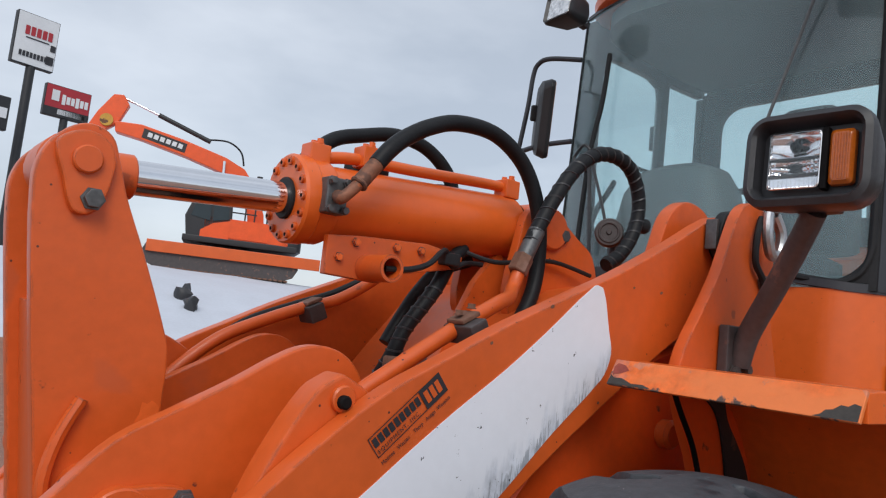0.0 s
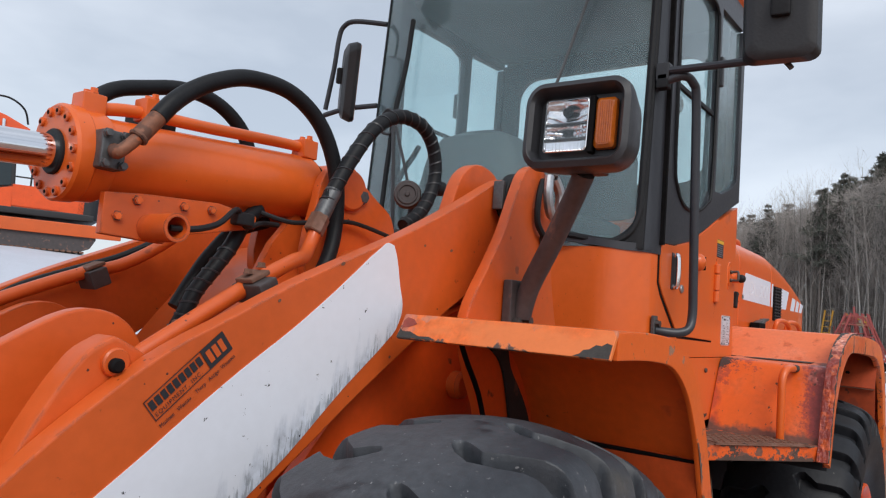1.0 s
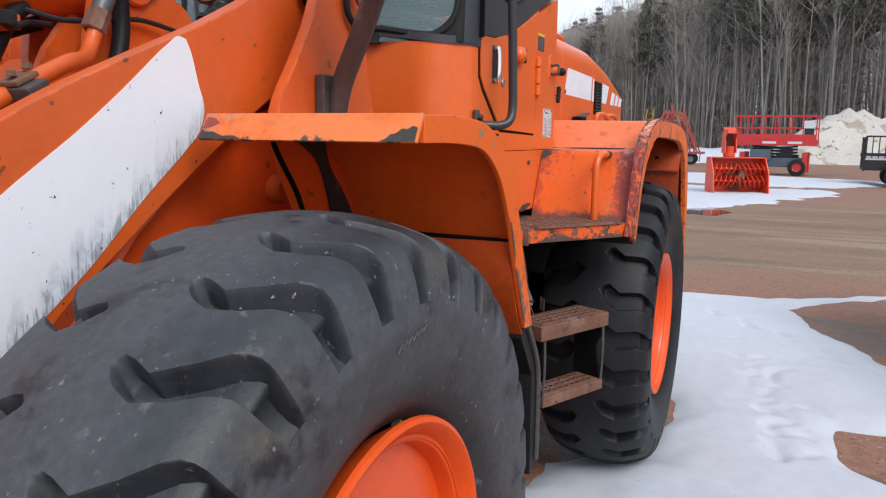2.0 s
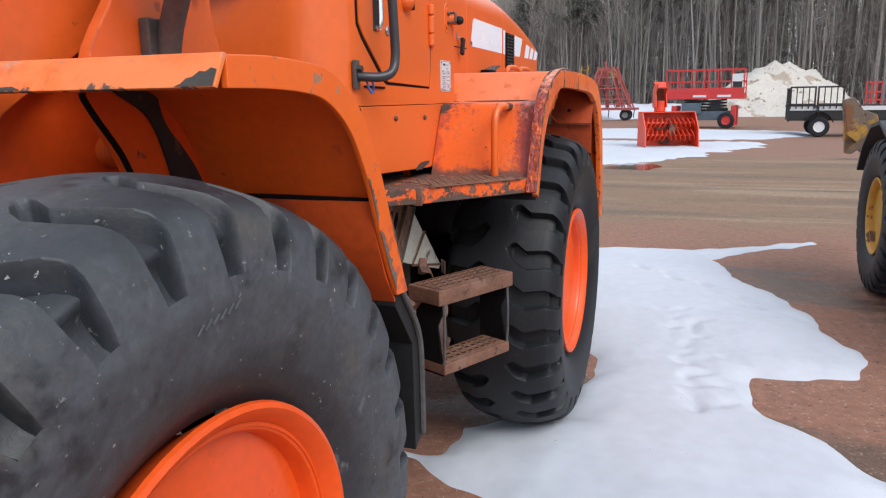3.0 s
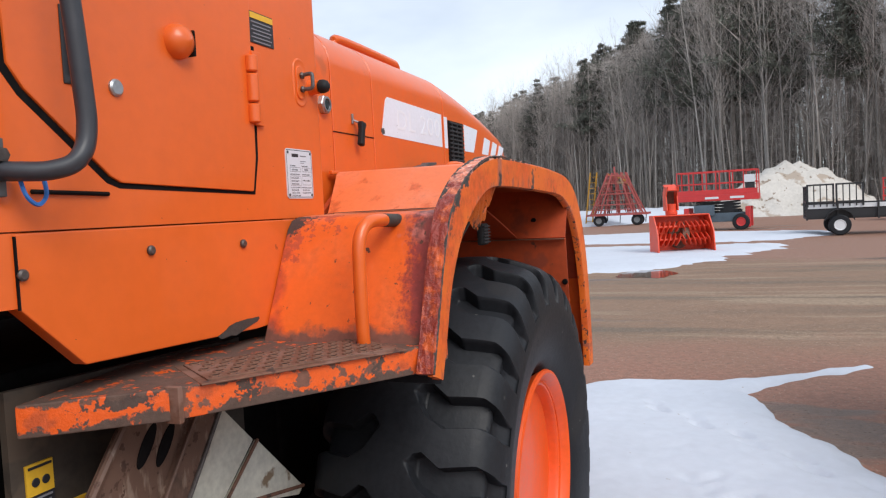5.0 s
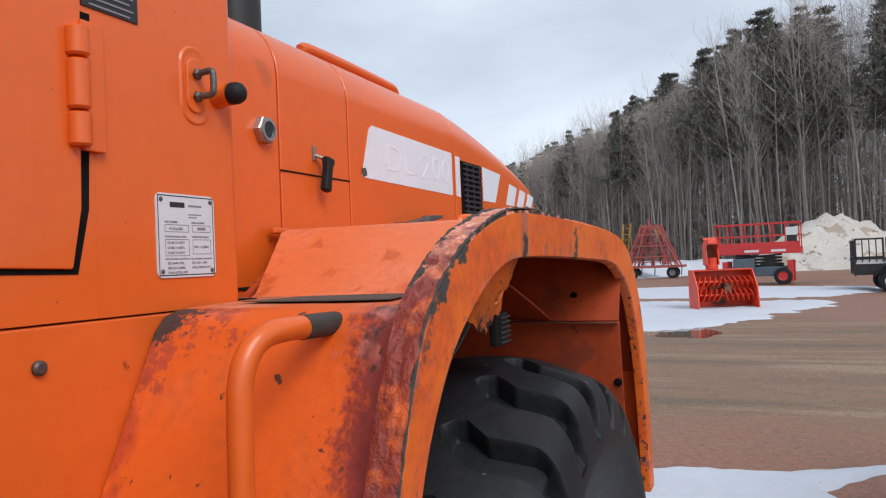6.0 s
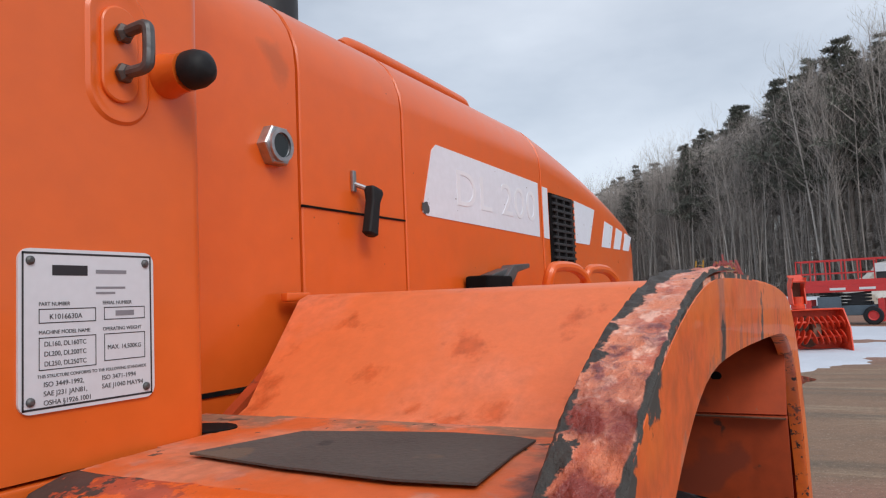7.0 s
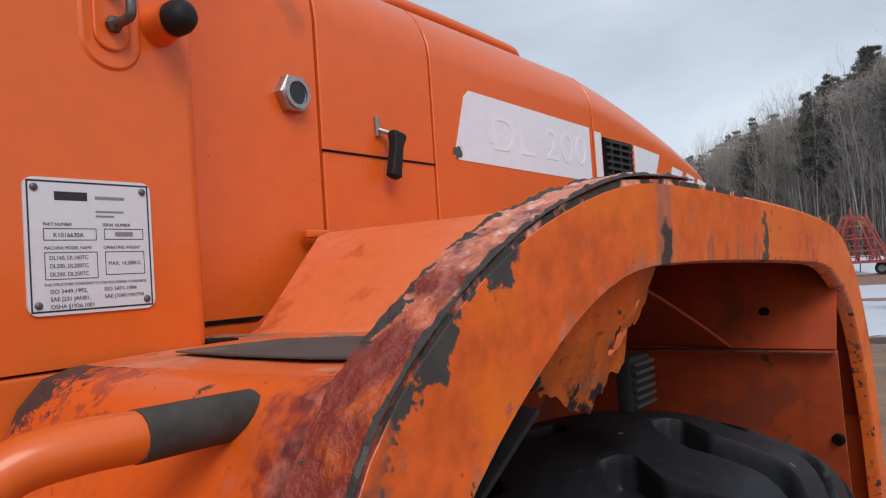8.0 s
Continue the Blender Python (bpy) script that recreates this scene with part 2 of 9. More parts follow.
sign_red = material("red_sign_face", (0.34, 0.02, 0.03), 0.5, vary=0.08, scale=1, grain=9, bump=0)
dark_steel = material("dark_painted_steel", (0.017, 0.018, 0.021), 0.5, vary=0.2, scale=3, grain=30, bump=0.05)
grey_steel = material("grey_painted_steel", (0.16, 0.17, 0.18), 0.5, vary=0.2, scale=3, grain=30, bump=0.05)
lift_blue = material("blue_grey_machine_paint", (0.07, 0.10, 0.13), 0.5, vary=0.2, scale=3, grain=30, bump=0.05)
bark_pale = material("pale_bark", (0.33, 0.31, 0.285), 0.9, vary=0.35, scale=1.5, grain=12, bump=0.3, island=0.35, stretch=(1, 1, 0.35))
bark_grey = material("grey_bark", (0.235, 0.215, 0.195), 0.9, vary=0.4, scale=1.5, grain=12, bump=0.3, island=0.35, stretch=(1, 1, 0.35))
bark_dark = material("dark_bark", (0.19, 0.165, 0.145), 0.9, vary=0.35, scale=1.5, grain=12, bump=0.3, island=0.3, stretch=(1, 1, 0.35))
needles = material("pine_needles", (0.108, 0.115, 0.094), 0.8, vary=0.45, scale=0.8, grain=6, bump=0, island=0.35)
thicket = material("leafless_twigs", (0.385, 0.35, 0.32), 0.95, vary=0.4, scale=0.4, grain=3, bump=0)


def glass_material(name, tint, rough=0.0, veil=0.095):
    m = bpy.data.materials.new(name)
    m.use_nodes = True
    b = m.node_tree.nodes["Principled BSDF"]
    b.inputs["Base Color"].default_value = (*tint, 1)
    b.inputs["Roughness"].default_value = rough
    b.inputs["IOR"].default_value = 1.35
    b.inputs["Transmission Weight"].default_value = 1.0
    # Diffuse blue film stands in for the sky's reflection veiling the panes.
    n, l = m.node_tree.nodes, m.node_tree.links
    film, blend, spread = n.new("ShaderNodeBsdfDiffuse"), n.new("ShaderNodeMixShader"), n.new("ShaderNodeTexNoise")
    film.inputs["Color"].default_value = (0.58, 0.80, 0.88, 1)
    spread.inputs["Scale"].default_value = 3.0
    amount = n.new("ShaderNodeMapRange")
    amount.inputs["To Min"].default_value, amount.inputs["To Max"].default_value = veil * 0.8, veil * 1.2
    l.new(spread.outputs["Fac"], amount.inputs["Value"])
    l.new(amount.outputs[0], blend.inputs["Fac"])
    l.new(b.outputs[0], blend.inputs[1])
    l.new(film.outputs[0], blend.inputs[2])
    l.new(blend.outputs[0], n["Material Output"].inputs["Surface"])
    return m


cab_glass = glass_material("tinted_cab_glass", (0.86, 0.995, 0.99))
lamp_glass = glass_material("clear_lamp_glass", (0.97, 0.98, 0.99), 0.0, 0.03)
far_glass = material("dark_window_glass", (0.02, 0.03, 0.035), 0.08, vary=0.1, bump=0)


def layered(name, base, rough, layers, bump_scale=40.0, bump=0.1, coat=0.0, vary=0.1):
    """Paint with worn zones. A layer is (colour, roughness, masks); a mask is (terms, start, full), and a term is
    (axis, factor), (number,) or ("n", scale, amount[, stretch]), all added up; masks of one layer are multiplied."""
    m = bpy.data.materials.new(name)
    m.use_nodes = True
    n, l = m.node_tree.nodes, m.node_tree.links
    b = n["Principled BSDF"]
    co = n.new("ShaderNodeTexCoord")
    xyz, uv = n.new("ShaderNodeSeparateXYZ"), n.new("ShaderNodeSeparateXYZ")
    l.new(co.outputs["Object"], xyz.inputs[0])
    l.new(co.outputs["UV"], uv.inputs[0])
    axes = {"x": xyz.outputs[0], "y": xyz.outputs[1], "z": xyz.outputs[2], "v": uv.outputs[1]}

    def op(kind, p, q):
        k = n.new("ShaderNodeMath")
        k.operation = kind
        for s, v in zip(k.inputs, (p, q)):
            if isinstance(v, float):
                s.default_value = v
            else:
                l.new(v, s)
        return k.outputs[0]

    def noise_at(scale, stretch=None):
        t = n.new("ShaderNodeTexNoise")
        t.inputs["Scale"].default_value, t.inputs["Detail"].default_value, t.inputs["Roughness"].default_value = scale, 7.0, 0.6
        src = co.outputs["Object"]
        if stretch:
            mp = n.new("ShaderNodeMapping")
            mp.inputs["Scale"].default_value = stretch
            l.new(src, mp.inputs["Vector"])
            src = mp.outputs[0]
        l.new(src, t.inputs["Vector"])
        return t.outputs["Fac"]

    def field(terms):
        total = None
        for t in terms:
            if t[0] == "n":
                v = op("MULTIPLY", op("SUBTRACT", noise_at(t[1], t[3] if len(t) > 3 else None), 0.5), 2.0 * t[2])
            elif isinstance(t[0], float):
                v = op("ADD", t[0], 0.0)
            else:
                v = op("MULTIPLY", axes[t[0]], float(t[1]))
            total = v if total is None else op("ADD", total, v)
        return total

    def mask(terms, start, full):
        r = n.new("ShaderNodeMapRange")
        r.inputs["From Min"].default_value, r.inputs["From Max"].default_value = start, full
        l.new(field(terms), r.inputs["Value"])
        return r.outputs[0]

    def blend(fac, a, c):
        k = n.new("ShaderNodeMix")
        k.data_type = "RGBA"
        l.new(fac, k.inputs[0])
        for s, v in ((k.inputs[6], a), (k.inputs[7], c)):
            if isinstance(v, tuple):
                s.default_value = (*v, 1)
            else:
                l.new(v, s)
        return k.outputs[2]

    grain = mask([("n", bump_scale, 1.0)], -0.35, 0.35)
    broad = mask([("n", 3.0, 1.0)], -0.35, 0.35)
    out = blend(op("MULTIPLY", op("ADD", grain, broad), 0.5), tuple(c * (1 - vary) for c in base), tuple(c * (1 + vary) for c in base))
    ro = op("ADD", rough, 0.0)
    for colour, r, masks in layers:
        f = None
        for k in masks:
            g = mask(*k)
            f = g if f is None else op("MULTIPLY", f, g)
        dark = tuple(c * 0.8 for c in colour)
        light = tuple(c * 1.2 for c in colour)
        out = blend(f, out, blend(grain, dark, light))
        ro = op("ADD", op("MULTIPLY", ro, op("SUBTRACT", 1.0, f)), op("MULTIPLY", f, r))
    l.new(out, b.inputs["Base Color"])
    l.new(ro, b.inputs["Roughness"])
    b.inputs["Coat Weight"].default_value = coat
    bp = n.new("ShaderNodeBump")
    bp.inputs["Strength"].default_value, bp.inputs["Distance"].default_value = bump, 0.006
    l.new(field([("n", bump_scale, 0.5), ("n", bump_scale * 2.7, 0.25)]), bp.inputs["Height"])
    l.new(bp.outputs[0], b.inputs["Normal"])
    return m


# worn tread, dusty outer sidewall
rubber = layered("tyre_rubber", (0.026, 0.030, 0.037), 0.5, [
    ((0.064, 0.071, 0.084), 0.65, [([("y", -1.0), ("n", 9, 0.03)], 0.200, 0.228)]),
    ((0.052, 0.057, 0.066), 0.62, [([("y", 1.0), ("n", 9, 0.08), ("n", 40, 0.05)], -0.15, -0.05)]),
    ((0.082, 0.072, 0.060), 0.8, [([("y", -1.0)], 0.19, 0.22), ([("n", 5, 1.0)], 0.10, 0.40)]),
    ((0.018, 0.020, 0.025), 0.5, [([("n", 11, 1.0)], 0.12, 0.34)]),
    ((0.095, 0.100, 0.112), 0.8, [([("n", 24, 1.0, (1.0, 1.0, 0.5)), ("n", 4, 0.5)], 0.30, 0.44)]),
    ((0.15, 0.15, 0.155), 0.9, [([("n", 70, 1.0)], 0.33, 0.39)]),
    ((0.36, 0.36, 0.37), 0.9, [([("n", 95, 1.0), ("n", 6, 0.4)], 0.43, 0.47)])], 60, 0.2, 0.0, 0.28)
# scraped band along the top edge of the rear fender: pink scuffed paint between two lines of bare metal
EDGE_D = [("y", 1.0), (1.0635,)]
flaked_edge = layered("scuffed_fender_edge_paint", (0.80, 0.27, 0.15), 0.36, [
    ((0.66, 0.165, 0.085), 0.35, [([("n", 22, 1.0)], 0.0, 0.16)]),
    # pale pink highlights of the glossy wrinkles, put into the colour
    ((0.86, 0.46, 0.34), 0.3, [([("n", 60, 0.8), ("n", 15, 0.5)], 0.10, 0.26)]),
    ((0.24, 0.07, 0.07), 0.4, [([("n", 13, 1.0), ("n", 70, 0.3)], 0.20, 0.32)]),
    ((0.62, 0.115, 0.025), 0.4, [([("x", -1.0), ("n", 16, 0.12)], -2.045, -1.97)]),
    ((0.26, 0.042, 0.030), 0.3, [([("x", -1.0), ("n", 11, 0.16)], -2.12, -2.03), ([("n", 19, 1.0)], -0.16, 0.06)]),
    (PRIMER, 0.8, [(EDGE_D + [("n", 24, 0.022), ("n", 6, 0.014), ("n", 80, 0.01), ("x", 0.03), (-0.066,)], 0.0250, 0.0270), ([("x", 1.0), ("n", 14, 0.08)], 1.97, 1.99)]),
    (PRIMER, 0.8, [(EDGE_D + [("n", 30, 0.006)], 0.0028, 0.0020)]),
    (PRIMER, 0.8, [([("n", 17, 1.0)], 0.29, 0.31)])], 60, 1.0, 0.1, 0.2)
ramp_paint = layered("dusty_scuffed_ramp_paint", (0.79, 0.182, 0.058), 0.42, [
    ((0.76, 0.225, 0.115), 0.5, [([("n", 3.5, 1.0)], -0.10, 0.20)]),
    ((0.62, 0.118, 0.03), 0.45, [([("n", 13, 1.0, (1.0, 1.0, 0.4))], 0.16, 0.30)]),
    ((0.55, 0.11, 0.035), 0.5, [([("n", 30, 1.0, (0.35, 1.5, 0.35)), ("n", 5, 0.6)], 0.46, 0.60)])], 60, 0.08)
tan_plate = layered("dirty_brown_plate", (0.125, 0.070, 0.050), 0.55, [
    ((0.075, 0.044, 0.032), 0.7, [([("n", 9, 1.0, (1.4, 1.0, 0.5))], -0.02, 0.14)]),
    ((0.22, 0.155, 0.12), 0.45, [([("n", 26, 1.0, (1.6, 1.0, 0.4))], 0.12, 0.28)]),
    ((0.07, 0.035, 0.025), 0.8, [([("n", 40, 1.0)], 0.20, 0.28)])], 50, 0.1)
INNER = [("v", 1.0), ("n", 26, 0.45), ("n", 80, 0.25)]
orange_skirt = layered("weathered_skirt_paint", (0.76, 0.146, 0.012), 0.42, [
    ((0.66, 0.105, 0.014), 0.45, [([("n", 7, 1.0)], -0.06, 0.16)]),
    ((0.42, 0.10, 0.05), 0.6, [([("n", 11, 1.0), ("n", 50, 0.6)], 0.24, 0.34)]),
    ((0.50, 0.085, 0.03), 0.5, [([("n", 24, 1.0, (1.6, 1, 0.5))], 0.02, 0.2), ([("x", -1.0), ("n", 5, 0.25)], -2.03, -1.92)]),
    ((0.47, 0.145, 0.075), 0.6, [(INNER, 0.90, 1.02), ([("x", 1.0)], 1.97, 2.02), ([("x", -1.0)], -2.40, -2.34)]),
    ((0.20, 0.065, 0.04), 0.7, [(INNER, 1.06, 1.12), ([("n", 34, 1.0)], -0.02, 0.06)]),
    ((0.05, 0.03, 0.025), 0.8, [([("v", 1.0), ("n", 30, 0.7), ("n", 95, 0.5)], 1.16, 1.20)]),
    (PRIMER, 0.8, [([("v", -1.0), ("n", 22, 0.45), ("n", 70, 0.25)], -0.13, -0.10), ([("x", 1.0), ("n", 9, 0.05)], 1.945, 1.955), ([("x", 1.0), ("n", 9, 0.06)], 2.10, 2.09)]),
    ((0.42, 0.12, 0.06), 0.6, [([("x", 1.0), ("n", 18, 0.03)], 2.315, 2.33), ([("x", 1.0), ("n", 22, 0.03)], 2.365, 2.35)]),
    ((0.045, 0.03, 0.025), 0.8, [([("x", 1.0), ("n", 16, 0.03), ("n", 50, 0.02), ("v", 0.014)], 2.341, 2.344), ([("x", 1.0), ("n", 22, 0.03), ("n", 60, 0.02), ("v", -0.012)], 2.342, 2.339), ([("v", 1.0), ("n", 12, 0.5)], 0.42, 0.6)]),
    ((0.40, 0.10, 0.05), 0.6, [([("n", 36, 1.0, (1.0, 1.0, 0.3))], 0.05, 0.16), ([("v", 1.0), ("n", 9, 0.5)], 0.30, 0.7), ([("x", 1.0)], 2.36, 2.39), ([("x", -1.0)], -2.70, -2.67)]),
    ((0.06, 0.045, 0.04), 0.8, [([("x", 1.0), ("n", 16, 0.04), ("n", 50, 0.03), ("v", 0.02)], 2.690, 2.696), ([("x", 1.0), ("n", 22, 0.03), ("n", 55, 0.02), ("v", -0.006)], 2.704, 2.699)])], 55, 0.12, 0.1, 0.1)
flap_paint = layered("torn_flaking_paint", (0.70, 0.16, 0.02), 0.5, [
    ((0.45, 0.15, 0.09), 0.6, [([("n", 16, 1.0), ("x", -1.2), (2.62,)], 0.06, 0.2)]),
    ((0.24, 0.06, 0.05), 0.6, [([("n", 24, 1.0), ("x", -0.8), (1.74,)], 0.12, 0.22)]),
    ((0.045, 0.03, 0.028), 0.8, [([("n", 20, 1.0), ("z", -2.5), (3.98,)], 0.26, 0.30)])], 60, 0.6)
box_paint = layered("scraped_box_paint", (0.74, 0.122, 0.013), 0.42, [
    ((0.66, 0.13, 0.03), 0.5, [([("n", 4, 1.0)], 0.0, 0.25)]),
    ((0.52, 0.075, 0.02), 0.45, [([("y", -1.0), ("n", 7, 0.16, (1, 1, 0.25))], 0.895, 0.985)]),
    ((0.27, 0.040, 0.032), 0.4, [([("y", -1.0), ("n", 9, 0.08, (1, 1, 0.4)), ("n", 45, 0.07), ("n", 130, 0.06), ("z", 0.14), (-0.21,)], 0.935, 0.975)]),
    ((0.48, 0.14, 0.11), 0.35, [([("y", -1.0), ("n", 20, 0.1)], 0.93, 0.97), ([("z", 1.0), ("n", 24, 0.10)], 1.47, 1.52), ([("n", 30, 1.0)], -0.05, 0.12)]),
    ((0.055, 0.028, 0.022), 0.6, [([("y", -1.0), ("n", 6, 0.08, (1, 1, 0.3)), ("n", 25, 0.04), ("n", 90, 0.05)], 0.955, 0.985), ([("y", 1.0), ("n", 6, 0.08, (1, 1, 0.3))], -0.998, -0.978), ([("z", 1.0), ("n", 8, 0.2)], 1.33, 1.42)]),
    ((0.50, 0.07, 0.022), 0.45, [([("y", 1.0), ("n", 12, 0.08)], -0.668, -0.645)]),
    ((0.46, 0.075, 0.03), 0.5, [([("y", 1.0), ("z", 1.1), ("n", 14, 0.14), ("n", 45, 0.18), ("n", 110, 0.16)], 0.975, 1.0)]),
    ((0.05, 0.034, 0.03), 0.75, [([("y", 1.0), ("z", 1.4), ("n", 16, 0.10), ("n", 60, 0.12), ("n", 150, 0.07)], 1.492, 1.508)]),
    ((0.16, 0.06, 0.04), 0.7, [([("z", -1.0), ("n", 18, 0.05)], -1.325, -1.305)]),
    ((0.10, 0.035, 0.02), 0.7, [([("n", 40, 1.0)], 0.31, 0.34)])], 60, 0.12, 0.15, 0.08)
DECAL_D = [("x", 0.611), ("z", -0.791), (1.196,)]
arm_decal = layered("worn_white_vinyl", (0.76, 0.79, 0.86), 0.45, [
    ((0.60, 0.64, 0.72), 0.5, [(DECAL_D + [("n", 40, 0.09, (1.0, 1.0, 0.15))], -0.04, -0.005)]),
    ((0.34, 0.37, 0.42), 0.6, [(DECAL_D + [("n", 210, 0.10, (1.0, 1.0, 0.10))], -0.004, 0.010)]),
    ((0.04, 0.04, 0.05), 0.7, [([("n", 60, 1.0)], 0.37, 0.39)])], 40, 0.03, 0.1, 0.03)
fender_rubber = material("mud_stained_rubber", (0.020, 0.018, 0.018), 0.7, vary=0.4, scale=9, grain=60, bump=0.1,
                         spots=[(8, 0.56, (0.075, 0.028, 0.018), 0.8), (20, 0.62, (0.10, 0.055, 0.04), 0.85)])
lip_paint = layered("chipped_fender_lip_paint", (0.80, 0.20, 0.048), 0.4, [
    ((0.80, 0.155, 0.022), 0.4, [([("n", 7, 1.0, (1, 0.5, 1))], 0.0, 0.2)]),
    ((0.62, 0.20, 0.10), 0.5, [([("n", 30, 1.0)], 0.20, 0.30)]),
    ((0.55, 0.16, 0.09), 0.5, [([("y", 1.0), ("n", 26, 0.05), ("n", 70, 0.03)], -0.600, -0.580)]),
    ((0.07, 0.05, 0.045), 0.75, [([("y", 1.0), ("z", -1.2), ("n", 26, 0.06), ("n", 80, 0.03)], -2.513, -2.505)]),
    ((0.09, 0.06, 0.05), 0.75, [([("z", -1.0), ("n", 30, 0.03), ("n", 9, 0.02)], -1.601, -1.597)])], 50, 0.1, 0.15, 0.06)
lip_side_paint = layered("chipped_fender_rim_paint", (0.76, 0.13, 0.014), 0.4, [
    ((0.50, 0.085, 0.03), 0.5, [([("z", -1.0), ("n", 12, 0.25)], -1.36, -1.22), ([("n", 30, 1.0)], 0.02, 0.14)]),
    ((0.30, 0.16, 0.10), 0.7, [([("n", 17, 1.0)], 0.22, 0.26)])], 50, 0.1, 0.15, 0.06)
orange_step = layered("corroded_step_paint", (0.74, 0.105, 0.010), 0.45, [
    ((0.52, 0.085, 0.02), 0.5, [([("n", 14, 1.0)], 0.02, 0.16)]),
    ((0.17, 0.075, 0.05), 0.75, [([("n", 9, 1.0), ("n", 45, 0.5)], 0.14, 0.18)]),
    ((0.07, 0.045, 0.036), 0.8, [([("n", 12, 1.0), ("n", 60, 0.5)], 0.20, 0.24)]),
    ((0.09, 0.055, 0.042), 0.8, [([("z", -1.0), ("n", 16, 0.05), ("n", 60, 0.02)], -1.249, -1.244)]),
    ((0.10, 0.06, 0.045), 0.8, [([("z", 1.0), ("n", 20, 0.02), ("n", 60, 0.015)], 1.285, 1.288)])], 60, 0.3, 0.0, 0.1)
deck_paint = layered("grimy_deck_paint", (0.70, 0.135, 0.03), 0.5, [
    ((0.62, 0.20, 0.105), 0.6, [([("n", 6, 1.0)], -0.08, 0.14)]),
    ((0.30, 0.155, 0.095), 0.75, [([("n", 9, 1.0), ("x", 2.2), (-4.82,)], 0.0, 0.18)]),
    ((0.60, 0.20, 0.12), 0.5, [([("n", 28, 1.0)], 0.14, 0.26)]),
    ((0.09, 0.06, 0.045), 0.8, [([("n", 22, 1.0), ("n", 70, 0.4)], 0.27, 0.32)]),
    ((0.16, 0.06, 0.045), 0.6, [([("y", -1.0), ("n", 20, 0.08)], 0.955, 0.985)])], 60, 0.12, 0.0, 0.12)
dirt = layered("damp_brown_dirt", (0.212, 0.130, 0.083), 0.8, [
    ((0.135, 0.092, 0.058), 0.6, [([("n", 0.9, 1.0, (1.0, 0.07, 1.0))], -0.02, 0.22)]),
    ((0.265, 0.190, 0.128), 0.85, [([("n", 1.7, 1.0, (1.0, 0.09, 1.0))], 0.08, 0.25)]),
    ((0.25, 0.120, 0.080), 0.7, [([("x", -1.0), ("n", 0.5, 2.5)], -9.5, -7.5)]),
    ((0.24, 0.125, 0.085), 0.6, [([("x", 1.0), ("n", 0.25, 4.0)], 17.5, 20.5)]),
    ((0.13, 0.075, 0.05), 0.35, [([("n", 0.55, 1.0, (1.0, 0.3, 1.0))], 0.20, 0.27)]),
    ((0.33, 0.25, 0.19), 0.9, [([("n", 46, 1.0)], 0.20, 0.26)]),
    ((0.11, 0.07, 0.05), 0.8, [([("n", 31, 1.0)], 0.24, 0.30)])], 14, 1.2, 0.0, 0.2)
snow_mat = material("old_snow", (0.515, 0.55, 0.62), 0.75, vary=0.06, scale=1.2, grain=14, bump=0.3,
                    spots=[(2.2, 0.73, (0.50, 0.46, 0.44), 0.85), (28, 0.73, (0.30, 0.24, 0.2), 0.9)])
snow_dirty = material("dirty_piled_snow", (0.50, 0.475, 0.44), 0.85, vary=0.14, scale=0.5, grain=5, bump=0.6,
                      spots=[(0.5, 0.56, (0.36, 0.30, 0.245), 0.9), (2.2, 0.62, (0.24, 0.19, 0.15), 0.9)])
puddle_mat = material("muddy_puddle_water", (0.10, 0.07, 0.05), 0.06, vary=0.1, bump=0)

# ---- building helpers ----


def part(name, bm, mat, parent=None, label="", sharp=32, category="", group="", kind=""):
    """Link a bmesh as one mesh object under a thing or part."""
    bmesh.ops.recalc_face_normals(bm, faces=bm.faces)
    me = bpy.data.meshes.new(name)
    bm.to_mesh(me)
    bm.free()
    me.materials.append(mat)
    me.polygons.foreach_set("use_smooth", [True] * len(me.polygons))
    me.set_sharp_from_angle(angle=radians(sharp))
    ob = new(name, me)
    if len(me.polygons) < 1500:
        ob.modifiers.new("flat faces", "WEIGHTED_NORMAL").keep_sharp = True
    ob.parent = parent
    return tagged(ob, label, category, group, kind)


def thing(name, label, category, at=(0, 0, 0), rz=0, group=""):
    ob = new(name)
    ob.matrix_basis = pose(*at, 0, 0, rz)
    return tagged(ob, label, category, group)


def bevelled(bm, width, angle=35):
    if width > 0:
        edges = [e for e in bm.edges if len(e.link_faces) == 2 and e.calc_face_angle(0) > radians(angle)]
        bmesh.ops.bevel(bm, geom=edges, offset=width, segments=2, profile=0.5, affect="EDGES", clamp_overlap=True)
    return bm


def plate(pts, a, b, bevel=0.004, axis="y", bm=None):
    """A polygon extruded from a to b along an axis. pts: (x, z) for y, (x, y) for z, (y, z) for x."""
    own = bm is None
    bm = bmesh.new()if own else bm

    def at(p, q):
        return {"y": (p[0], q, p[1]), "z": (p[0], p[1], q), "x": (q, p[0], p[1])}[axis]

    lo = [bm.verts.new(at(p, a)) for p in pts]
    hi = [bm.verts.new(at(p, b)) for p in pts]
    bm.faces.new(lo)
    bm.faces.new(hi[::-1])
    n = len(pts)
    for i in range(n):
        bm.faces.new((lo[i], lo[(i + 1) % n], hi[(i + 1) % n], hi[i]))
    if own:
        bmesh.ops.recalc_face_normals(bm, faces=bm.faces)
        bevelled(bm, bevel)
    return bm


